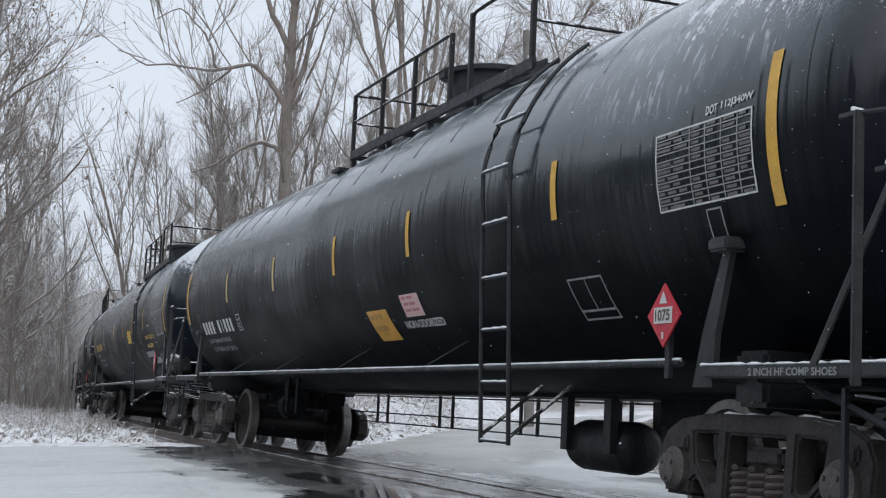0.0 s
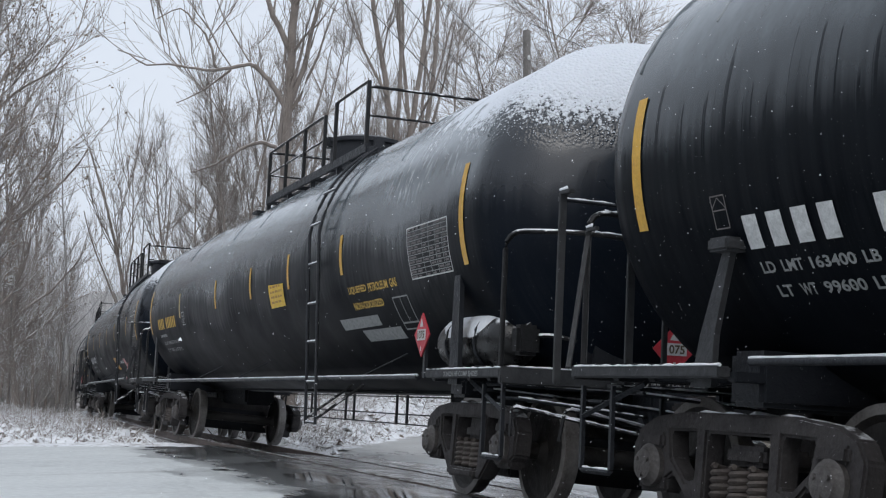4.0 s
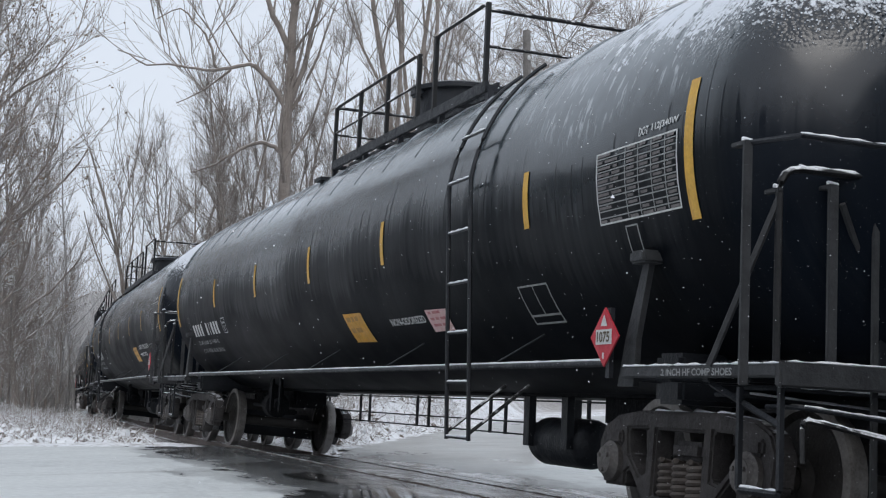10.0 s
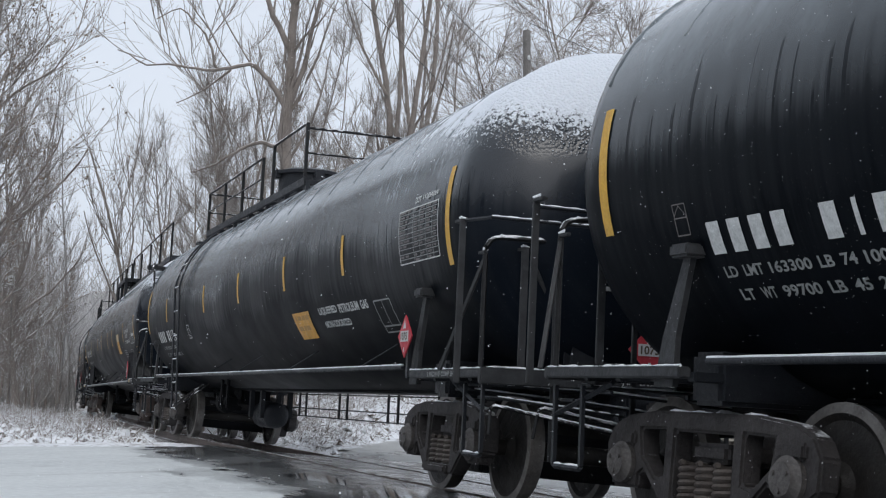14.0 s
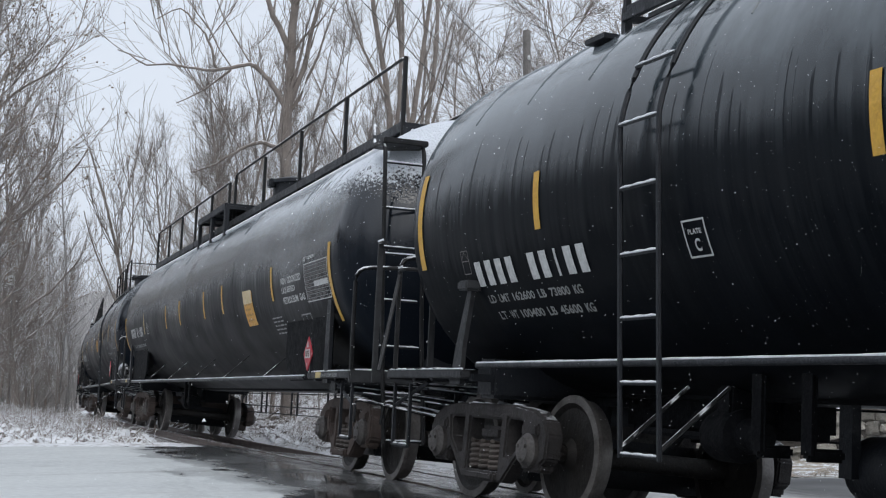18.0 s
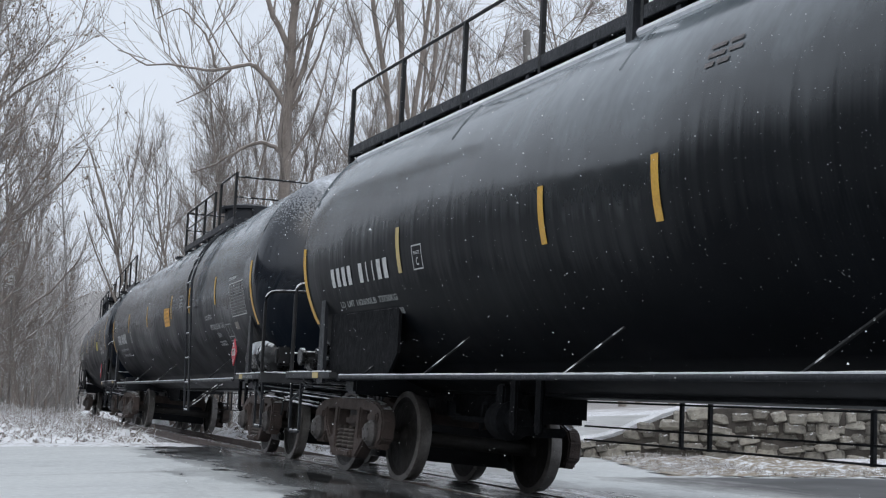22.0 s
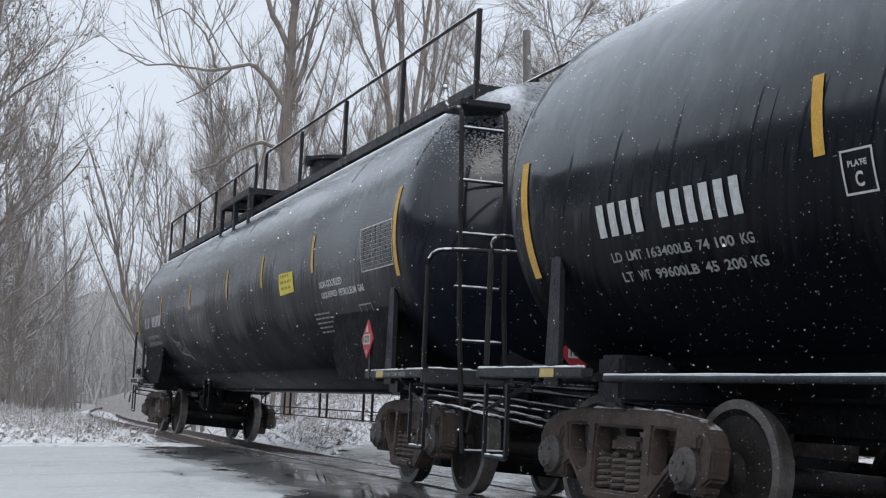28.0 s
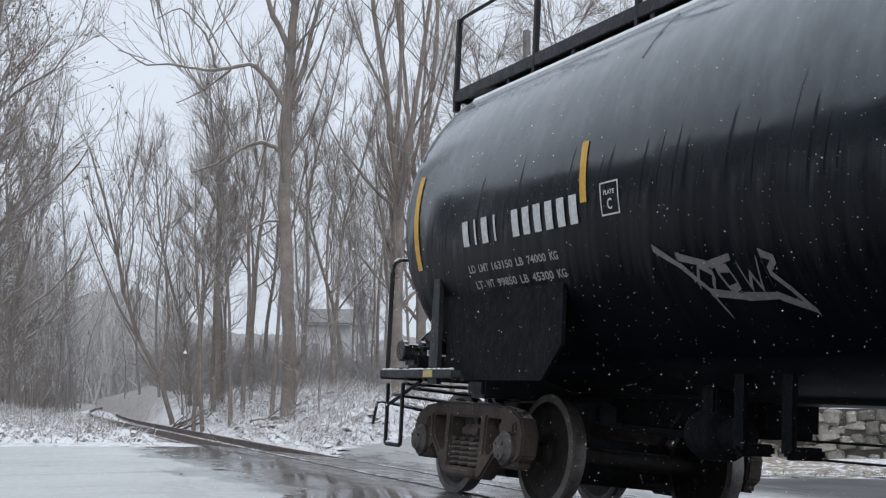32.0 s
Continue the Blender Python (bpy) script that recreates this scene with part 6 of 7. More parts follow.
# rails and ties
track = tagged(new("railway_track"), "curved single railway track with snow between old ties", "railway track", "", "structure")
for lat in (-GAUGE, GAUGE):
    bm = bmesh.new()
    prof = [(-0.075, -0.17), (0.075, -0.17), (0.075, -0.155), (0.012, -0.13), (0.012, -0.045), (0.036, -0.035), (0.036, -0.004), (0.028, 0.0), (-0.028, 0.0), (-0.036, -0.004), (-0.036, -0.035), (-0.012, -0.045), (-0.012, -0.13), (-0.075, -0.155)]
    last = None
    for i in range(101):
        s = -30 + i * 1.5
        ring = [bm.verts.new(rail_point(s, lat + a, z)) for a, z in prof]
        if last:
            for k in range(len(ring)):
                bm.faces.new((last[k], last[(k + 1) % len(ring)], ring[(k + 1) % len(ring)], ring[k]))
        last = ring
    part("rail", bm, M_RAIL, track, "worn steel rail")
tie = bmesh.new()
add_box(tie, -1.3, 1.3, -0.11, 0.11, -0.36, -0.172, 0.015)
tie_me = bpy.data.meshes.new("tie")
tie.to_mesh(tie_me)
tie.free()
tie_me.materials.append(M_TIE)
for i in range(150):
    s = 21.2 + i * 0.55
    x, y, th, h = on_line(s)
    o = new("tie", tie_me)
    o.parent = track
    o.matrix_basis = Matrix.Translation((x, y, h)) @ Matrix.Rotation(-th, 4, "Z") @ Matrix.Rotation(radians(CANT), 4, "Y")

# wooded hill far behind
bm = bmesh.new()
last = None
HILL = [(-0.75, 9), (-0.33, 9.5), (-0.285, 11.5), (-0.255, 13.2), (-0.235, 13), (-0.222, 12), (-0.2, 9), (-0.165, 7.0), (-0.1, 6.2), (-0.04, 6.0), (0.1, 7.0), (0.75, 10)]
for i in range(1201):
    b = -0.75 + 1.5 * i / 1200
    depth = 190
    x, y = bearing(b, depth)
    top = float(np.interp(b, [p[0] for p in HILL], [p[1] for p in HILL])) + 0.8 * noise.noise(Vector((b * 50, 0, 0))) + 0.4 * noise.noise(Vector((b * 300, 1, 0)))
    ring = [bm.verts.new((x, y, -8)), bm.verts.new((x + 1, y + 3, top * 0.6)), bm.verts.new((x + 3, y + 7, top))]
    if last:
        for k in range(2):
            bm.faces.new((last[k], ring[k], ring[k + 1], last[k + 1]))
    last = ring
tagged(part("backdrop", bm, M_HILL), "wooded hillside far behind the line, mist painted in as grey", "hillside", "", "structure")

# ---- trees: tubes from numpy rings ----


def tubes(lines, sides):
    """One vertex and face list for many tapered lines [(points n x 3, radii n)]."""
    vs, fs, base = [], [], 0
    ang = np.arange(sides) * 2 * np.pi / sides
    for pts, rad in lines:
        n = len(pts)
        d = np.gradient(pts, axis=0)
        d /= np.linalg.norm(d, axis=1)[:, None] + 1e-9
        ref = np.where(np.abs(d[:, 2:3]) > 0.9, np.array([[1.0, 0, 0]]), np.array([[0, 0, 1.0]]))
        a = np.cross(d, ref)
        a /= np.linalg.norm(a, axis=1)[:, None] + 1e-9
        b = np.cross(d, a)
        ring = pts[:, None, :] + rad[:, None, None] * (a[:, None, :] * np.cos(ang)[None, :, None] + b[:, None, :] * np.sin(ang)[None, :, None])
        vs.append(ring.reshape(-1, 3))
        i = np.arange(n - 1)[:, None] * sides + np.arange(sides)[None, :] + base
        j = np.arange(n - 1)[:, None] * sides + (np.arange(sides)[None, :] + 1) % sides + base
        fs.append(np.stack([i, j, j + sides, i + sides], -1).reshape(-1, 4))
        base += n * sides
    return np.concatenate(vs), np.concatenate(fs)


def tube_mesh(name, lines, sides, mat):
    v, f = tubes(lines, sides)
    me = bpy.data.meshes.new(name)
    me.vertices.add(len(v))
    me.vertices.foreach_set("co", v.astype(np.float32).ravel())
    me.loops.add(len(f) * 4)
    me.loops.foreach_set("vertex_index", f.astype(np.int32).ravel())
    me.polygons.add(len(f))
    me.polygons.foreach_set("loop_start", np.arange(0, len(f) * 4, 4, dtype=np.int32))
    me.polygons.foreach_set("loop_total", np.full(len(f), 4, dtype=np.int32))
    me.update(calc_edges=True)
    me.shade_smooth()
    me.materials.append(mat)
    return me


def limb_line(rs, start, way, length, n, wander, rise, r0, r1):
    pts = [np.array(start, float)]
    d = np.array(way, float)
    d /= np.linalg.norm(d)
    for _ in range(n):
        d = d + rs.normal(0, wander, 3) + np.array([0, 0, rise])
        d /= np.linalg.norm(d)
        pts.append(pts[-1] + d * length / n)
    return np.array(pts), np.linspace(r0, r1, n + 1)


def tree_mesh(seed, height, girth, first, limbs, sub, twigs, spread, lean=(0, 0), upright=0.06):
    """Lines of one bare tree: trunk and limbs, then twigs."""
    rs = np.random.RandomState(seed)
    trunk = limb_line(rs, (0, 0, -0.3), (lean[0], lean[1], 1), height, 14, 0.05, 0.05, girth, girth * 0.12)
    thick, thin = [trunk], []
    tp, tr_ = trunk
    for i in range(limbs):
        f = first + (0.98 - first) * (i + rs.rand()) / limbs
        k = f * 14
        j = int(k)
        p = tp[j] + (tp[min(j + 1, 14)] - tp[j]) * (k - j)
        r = np.interp(k, range(15), tr_)
        a = rs.rand() * 2 * np.pi
        up = rs.uniform(0.35, 1.3)
        ln = spread * height * (1.05 - f) ** 0.6 * rs.uniform(0.5, 1.0)
        lb = limb_line(rs, p, (np.cos(a), np.sin(a), up), ln, 7, 0.13, upright, r * rs.uniform(0.35, 0.6), 0.012)
        thick.append(lb)
        for m in range(sub):
            g = rs.uniform(0.15, 0.98) * 7
            q = int(min(6, g))
            p2 = lb[0][q] + (lb[0][q + 1] - lb[0][q]) * (g - q)
            d2 = lb[0][q + 1] - lb[0][q]
            d2 = d2 / np.linalg.norm(d2) + rs.normal(0, 0.36, 3)
            r2 = np.interp(g, range(8), lb[1])
            sb = limb_line(rs, p2, d2, ln * rs.uniform(0.25, 0.55), 4, 0.14, upright * 1.2, max(0.009, r2 * 0.55), 0.006)
            thin.append(sb)
            for w in range(twigs):
                g3 = rs.uniform(0.2, 1.0) * 4
                q3 = int(min(3, g3))
                p3 = sb[0][q3] + (sb[0][q3 + 1] - sb[0][q3]) * (g3 - q3)
                d3 = sb[0][q3 + 1] - sb[0][q3]
                d3 = d3 / np.linalg.norm(d3) + rs.normal(0, 0.36, 3)
                thin.append(limb_line(rs, p3, d3, rs.uniform(0.45, 1.3), 2, 0.15, upright, 0.007, 0.004))
    return thick, thin


KINDS = {}


def px(v):
    """A bearing from a place across the view."""
    return (v - 784) / 2431.3


# ---- stone wall beyond the road ----
wall = tagged(new("stone_wall"), "low retaining wall of grey field stones", "stone wall", "", "structure")
wa, wb = Vector((11.4, 20.9)), Vector((18.6, 16.4))
wd = (wb - wa).normalized()
wnrm = Vector((wd.y, -wd.x))
STONES = []
for k in range(6):
    bm = bmesh.new()
    bmesh.ops.create_cube(bm, size=1)
    bmesh.ops.bevel(bm, geom=bm.edges[:], offset=0.2, segments=1, affect="EDGES")
    rk = random.Random(k)
    for v in bm.verts:
        v.co += Vector((rk.uniform(-0.1, 0.1), rk.uniform(-0.07, 0.07), rk.uniform(-0.1, 0.1)))
    me = bpy.data.meshes.new("stone")
    bm.to_mesh(me)
    bm.free()
    me.materials.append(M_STONE)
    STONES.append(me)
rs = random.Random(9)
length = (wb - wa).length
z = -0.34
core = bmesh.new()
row = 0
while z < 0.62:
    h = rs.uniform(0.12, 0.26)
    u = rs.uniform(-0.1, 0.05)
    while u < length:
        w = rs.uniform(0.16, 0.46)
        top = -0.05 + 0.62 * step01(0.0, 2.3, u + w / 2)
        if z + h * 0.6 < top:
            p = wa + wd * (u + w / 2)
            o = new("stone", STONES[rs.randrange(6)])
            o.parent = wall
            o.matrix_basis = Matrix.Translation((p.x + wnrm.x * rs.uniform(-0.02, 0.03), p.y + wnrm.y * rs.uniform(-0.02, 0.03), z + h / 2 + rs.uniform(-0.05, 0.05))) @ Matrix.Rotation(math.atan2(wd.y, wd.x), 4, "Z") @ Matrix.Rotation(rs.uniform(-0.16, 0.16), 4, "Y") @ Matrix.Diagonal((w * rs.uniform(0.85, 1.1), rs.uniform(0.26, 0.4), h * rs.uniform(0.75, 1.35), 1))
        u += w
    z += h
    row += 1
mortar = bmesh.new()
cap = bmesh.new()
ends = []
for i in range(25):
    u = length * i / 24
    top = -0.05 + 0.62 * step01(0.0, 2.3, u)
    p = wa + wd * u
    ends.append((mortar.verts.new((p.x + wnrm.x * -0.1, p.y + wnrm.y * -0.1, -0.5)), mortar.verts.new((p.x + wnrm.x * -0.1, p.y + wnrm.y * -0.1, top - 0.02)), mortar.verts.new((p.x + wnrm.x * 0.1, p.y + wnrm.y * 0.1, top - 0.02)), mortar.verts.new((p.x + wnrm.x * 0.1, p.y + wnrm.y * 0.1, -0.5))))
for a, b in zip(ends, ends[1:]):
    for k in range(3):
        mortar.faces.new((a[k], a[k + 1], b[k + 1], b[k]))
M_MORTAR = material("dark_wall_core", (0.09, 0.08, 0.072), (0.05, 0.046, 0.042), 0.95, 0.0, 5, 40, 0.6)
part("wall_core", mortar, M_MORTAR, wall, "dark earth between the stones")
add_tube(cap, [(wa.x + wd.x * length * i / 40, wa.y + wd.y * length * i / 40, 0.0 + 0.62 * step01(0.0, 2.3, length * i / 40) + 0.025 * noise.noise(Vector((i * 0.9, 0, 5)))) for i in range(41)], [0.07 + 0.035 * noise.noise(Vector((i * 0.7, 3, 0))) for i in range(41)], 6)
part("snow_cap", cap, M_SNOW, wall, "ridge of snow on the wall's top")


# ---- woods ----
# far bark, greyed in its colour to stand in for haze
M_BARKFAR = material("haze_grey_bark", (0.26, 0.25, 0.247), (0.2, 0.192, 0.19), 0.95, 0.0, 2, 12, 0.0, snow=0.3, snow_scale=2)


def finish_tree(key, thick, thin, far=False, leaves=0, seed=0):
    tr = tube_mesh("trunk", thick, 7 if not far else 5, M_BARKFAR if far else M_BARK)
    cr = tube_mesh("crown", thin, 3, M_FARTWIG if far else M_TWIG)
    lf = None
    if leaves:
        rs = np.random.RandomState(seed)
        vs, fs = [], []
        tips = [p for p, r in thin if len(p) == 3]
        for i in range(leaves):
            p = tips[rs.randint(len(tips))]
            c = p[rs.randint(1, 3)] + rs.normal(0, 0.04, 3) - np.array([0, 0, 0.04])
            a = rs.normal(0, 1, 3)
            a *= 0.036 / np.linalg.norm(a)
            b = np.cross(a, rs.normal(0, 1, 3))
            b *= 0.024 / (np.linalg.norm(b) + 1e-6)
            k = len(vs)
            vs += [c - a, c + b, c + a, c - b]
            fs.append((k, k + 1, k + 2, k + 3))
        lf = bpy.data.meshes.new("leaves")
        lf.from_pydata([tuple(v) for v in vs], [], fs)
        lf.materials.append(M_LEAF)
    KINDS[key] = (tr, cr, lf)


def kind(key, far=False, leaves=0, **kw):
    thick, thin = tree_mesh(**kw)
    finish_tree(key, thick, thin, far, leaves, kw["seed"])


def plant(key, b, depth, turn, scale=1.0, label="tall bare tree with snow on its branches", sink=0.2, group="bare trees", squash=1.0):
    x, y = bearing(b, depth)
    t = new("tree")
    tagged(t, label, "tree", group)
    for name, me in zip(("trunk", "crown", "leaves"), KINDS[key]):
        if me:
            o = new(name, me)
            o.parent = t
    t.matrix_basis = Matrix.Translation((x, y, ground_z(x, y) - sink)) @ Matrix.Rotation(turn, 4, "Z") @ Matrix.Scale(scale, 4)
    return t


for i in range(5):
    kind(("tall", i), seed=20 + i, height=17 + 2 * i, girth=0.11 + 0.016 * i, first=0.25, limbs=26, sub=8, twigs=4, spread=0.24, upright=0.13)
for i in range(4):
    kind(("slim", i), seed=40 + i, height=13 + 1.5 * i, girth=0.065, first=0.2, limbs=18, sub=7, twigs=4, spread=0.22, upright=0.14)
for i in range(3):
    kind(("sapling", i), seed=80 + i, height=6 + i, girth=0.035, first=0.1, limbs=16, sub=5, twigs=3, spread=0.3, upright=0.13)
for i in range(2):
    kind(("leafy", i), seed=60 + i, height=12 + 2 * i, girth=0.14, first=0.12, limbs=30, sub=9, twigs=5, spread=0.4, upright=0.09, leaves=2000)
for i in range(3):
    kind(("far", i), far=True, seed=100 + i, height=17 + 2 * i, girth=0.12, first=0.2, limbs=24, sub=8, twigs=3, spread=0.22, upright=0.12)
for i in range(3):
    kind(("stem", i), seed=140 + i, height=15 + 2 * i, girth=0.13, first=0.42, limbs=16, sub=8, twigs=5, spread=0.26, upright=0.12)
for i in range(3):
    kind(("twiggy", i), seed=160 + i, height=10.5 + i, girth=0.1, first=0.3, limbs=20, sub=6, twigs=3, spread=0.36, upright=0.1)
kind(("brushy", 0), seed=120, height=11, girth=0.12, first=0.3, limbs=26, sub=9, twigs=6, spread=0.5, upright=-0.02)


def drawn_tree(key, rs, trunk, radii, arms, limbs, sub, twigs, unit, foot):
    """A tree whose trunk and chief arms follow given lines in its own plane (metres right, metres up)."""
    def line3(pts, r0, r1, depth=0.0):
        p = np.array([(x, depth * i / max(1, len(pts) - 1), z) for i, (x, z) in enumerate(pts)], float)
        n = (len(p) - 1) * 3
        f = np.linspace(0, len(p) - 1, n + 1)
        q = np.stack([np.interp(f, range(len(p)), p[:, k]) for k in range(3)], 1)
        q += rs.normal(0, 0.015, q.shape)
        return q, np.linspace(r0, r1, n + 1)
    thick = [line3(trunk, *radii)]
    hosts = [thick[0]]
    for pts, r0, r1 in arms:
        a = line3(pts, r0, r1, rs.uniform(-0.8, 0.8))
        thick.append(a)
        hosts.append(a)
    thin = []
    for i in range(limbs):
        h = hosts[0] if i < limbs * 0.55 else hosts[rs.randint(len(hosts))]
        n = len(h[0])
        j = rs.randint(int(n * 0.3), n - 1)
        d = h[0][j + 1] - h[0][j]
        d = d / np.linalg.norm(d) + rs.normal(0, 0.6, 3)
        d[2] = abs(d[2]) + 0.55
        lb = limb_line(rs, h[0][j], d, rs.uniform(1.2, 3.8), 6, 0.13, 0.1, max(0.014, h[1][j] * 0.4), 0.008)
        thick.append(lb)
        for m in range(sub):
            g = rs.randint(1, 6)
            d2 = lb[0][g + 1 if g < 6 else g] - lb[0][g - 1]
            d2 = d2 / np.linalg.norm(d2) + rs.normal(0, 0.34, 3)
            sb = limb_line(rs, lb[0][g], d2, rs.uniform(0.7, 2.0), 4, 0.12, 0.1, 0.01, 0.006)
            thin.append(sb)
            for w in range(twigs):
                g3 = rs.randint(1, 5)
                thin.append(limb_line(rs, sb[0][min(g3, 4)], (sb[0][-1] - sb[0][0]) / np.linalg.norm(sb[0][-1] - sb[0][0]) + rs.normal(0, 0.4, 3) + np.array([0, 0, 0.2]), rs.uniform(0.3, 0.9), 2, 0.15, 0.1, 0.007, 0.004))
    finish_tree(key, thick, thin)


U = 0.0144
oak_trunk = [(0.05, -0.5), (0.1, 1.6), (0.0, 4.0), (-0.08, 6.2), (-0.02, 8.0), (0.08, 9.6), (0.16, 11.5), (0.1, 14), (0.2, 17), (0.1, 20)]
oak_arms = [([(-0.08, 6.95), (-0.35, 7.25), (-0.7, 7.36), (-1.1, 7.28), (-1.6, 7.0), (-2.1, 6.75), (-2.6, 6.6)], 0.075, 0.02),
            ([(-0.04, 8.1), (-0.2, 8.45), (-0.48, 8.95), (-0.85, 9.29), (-1.05, 9.33), (-1.65, 9.2), (-2.1, 9.15), (-2.8, 9.27), (-3.6, 9.27), (-4.3, 9.65)], 0.085, 0.016),
            ([(-1.5, 9.22), (-2.2, 8.75), (-2.95, 8.4)], 0.035, 0.012),
            ([(-1.85, 9.18), (-2.0, 9.8), (-2.3, 10.35), (-2.85, 10.9), (-3.5, 10.6)], 0.04, 0.012),
            ([(-2.8, 9.27), (-3.2, 9.7), (-3.35, 10.2)], 0.02, 0.008),
            ([(0.0, 5.25), (-0.5, 5.35), (-1.0, 5.1), (-1.6, 4.85)], 0.045, 0.012),
            ([(0.05, 6.9), (0.5, 7.6), (0.9, 8.6), (1.1, 9.8)], 0.04, 0.012),
            ([(0.1, 9.6), (-0.4, 10.6), (-0.9, 12.0), (-1.2, 14)], 0.09, 0.03),
            ([(0.05, 8.4), (0.5, 9.6), (0.9, 11.2), (1.3, 13.5)], 0.08, 0.025)]
drawn_tree("oak", np.random.RandomState(3), oak_trunk, (0.2, 0.05), oak_arms, 56, 6, 3, U, 0)
fork = [(0.0, -0.5), (0.0, 2.5), (-0.02, 5.0), (0.02, 6.2)]
fork_arms = [([(0.02, 6.1), (-0.2, 7.5), (-0.35, 9.0), (-0.7, 11.0), (-0.9, 14), (-1.0, 17)], 0.11, 0.04), ([(0.02, 6.0), (0.35, 7.5), (0.62, 9.2), (0.95, 11.5), (1.1, 15)], 0.1, 0.035), ([(-0.1, 7.0), (0.1, 9), (0.05, 11), (0.3, 14)], 0.07, 0.03), ([(0.3, 7.3), (1.0, 8.8), (1.6, 11.0)], 0.05, 0.015), ([(-0.3, 8.6), (-1.1, 10.2), (-1.7, 12)], 0.05, 0.015)]
drawn_tree("fork", np.random.RandomState(4), fork, (0.17, 0.15), fork_arms, 44, 6, 3, U, 0)
leaner = [(0, -0.5), (-0.1, 0.6), (-0.5, 1.9), (-1.2, 3.2), (-1.75, 4.8), (-2.05, 6.4), (-2.5, 8.0), (-3.0, 9.6)]
lean_arms = [([(-1.2, 3.2), (-1.9, 4.3), (-2.6, 6.0), (-3.0, 7.4)], 0.05, 0.015), ([(-1.75, 4.8), (-1.5, 6.5), (-1.6, 8.5)], 0.045, 0.012), ([(-0.5, 1.9), (-0.3, 4.0), (-0.5, 6.0), (-0.4, 8.5)], 0.06, 0.02)]
drawn_tree("leaner", np.random.RandomState(6), leaner, (0.1, 0.03), lean_arms, 22, 6, 4, U, 0)

FACE = math.atan2(SIDE.y, SIDE.x)
plant("oak", px(507), 35, FACE, 1.0, "big bare oak with two snow-laden arching limbs")
plant("fork", px(703), 38, FACE, 1.0, "bare tree forking into upright limbs")
plant("fork", px(745), 46, FACE + 2.6, 1.05, "bare tree forking into upright limbs")
plant("leaner", px(313), 45, FACE, 1.0, "slender bare tree leaning over the railway")
rt = random.Random(5)
for k, (p_, d_, s_) in enumerate(((340, 50, 1.0), (395, 47, 1.05), (450, 48, 1.05), (610, 49, 1.0))):
    plant(("twiggy", k % 3), px(p_), d_, k * 2.1, s_, "bare young tree with a fine twiggy crown", group="young trees")
spots = [("stem", 0, 345, 42), ("stem", 1, 388, 46), ("stem", 2, 430, 40), ("tall", 3, 466, 50), ("stem", 0, 362, 40), ("stem", 1, 410, 38), ("stem", 2, 446, 44), ("stem", 0, 482, 37), ("slim", 1, 545, 48), ("slim", 2, 590, 45), ("slim", 0, 628, 55), ("slim", 3, 660, 50), ("tall", 1, 800, 58), ("slim", 2, 850, 62), ("brushy", 0, 1130, 80), ("brushy", 0, 1260, 78), ("brushy", 0, 985, 82), ("slim", 1, 905, 62),
         ("leafy", 0, -70, 34), ("leafy", 1, -10, 44), ("leafy", 0, 35, 54), ("leafy", 1, -140, 30), ("slim", 0, 5, 52), ("slim", 2, 62, 62), ("slim", 1, 85, 70)]
for k_, i, p, depth in spots:
    plant((k_, i), px(p), depth, rt.uniform(0, 6.28), rt.uniform(0.9, 1.1) * (1.9 if p > 950 else 0.55 if 330 < p < 490 else 0.8 if 490 < p < 680 else 1), "leaf-hung bare tree at the wood's edge" if k_ == "leafy" else "tall bare tree with snow on its branches")
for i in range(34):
    plant(("far", i % 3), px(rt.uniform(-160, 110)), rt.uniform(62, 120), rt.uniform(0, 6.28), rt.uniform(0.5, 0.8), "bare tree in the far wood, its colours paled for haze", group="far trees")
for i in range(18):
    plant(("far", i % 3), px(rt.uniform(250, 900)), rt.uniform(58, 110), rt.uniform(0, 6.28), rt.uniform(0.6, 0.95), "bare tree in the far wood, its colours paled for haze", group="far trees")
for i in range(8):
    plant(("far", i % 3), px(rt.uniform(60, 330)), rt.uniform(74, 125), rt.uniform(0, 6.28), rt.uniform(0.32, 0.5), "bare tree in the far wood, its colours paled for haze", group="far trees")
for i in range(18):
    plant(("far", i % 3), px(rt.uniform(20, 160)), rt.uniform(66, 120), rt.uniform(0, 6.28), rt.uniform(0.45, 0.66), "bare tree in the far wood, its colours paled for haze", group="far trees")
for p_, d_, s_ in ((1020, 78, 1.95), (1100, 74, 2.1), (1190, 76, 2.2)):
    plant(("brushy", 0), px(p_), d_, rt.uniform(0, 6.28), s_, "spreading bare tree with snow along its branches")
for i in range(8):
    plant(("stem", i % 3), px(rt.uniform(330, 700)), rt.uniform(38, 58), rt.uniform(0, 6.28), rt.uniform(0.5, 0.8), "slender bare tree with snowy twigs", group="slender trees")
for i in range(6):
    plant(("sapling", i % 3), px(rt.uniform(285, 640)), rt.uniform(33, 48), rt.uniform(0, 6.28), rt.uniform(0.5, 0.9), "bare sapling on the snowy bank", group="saplings")
for i in range(12):
    plant(("sapling", i % 3), px(rt.uniform(-20, 120)), rt.uniform(36, 60), rt.uniform(0, 6.28), rt.uniform(0.6, 1.0), "bare sapling on the snowy bank", group="saplings")
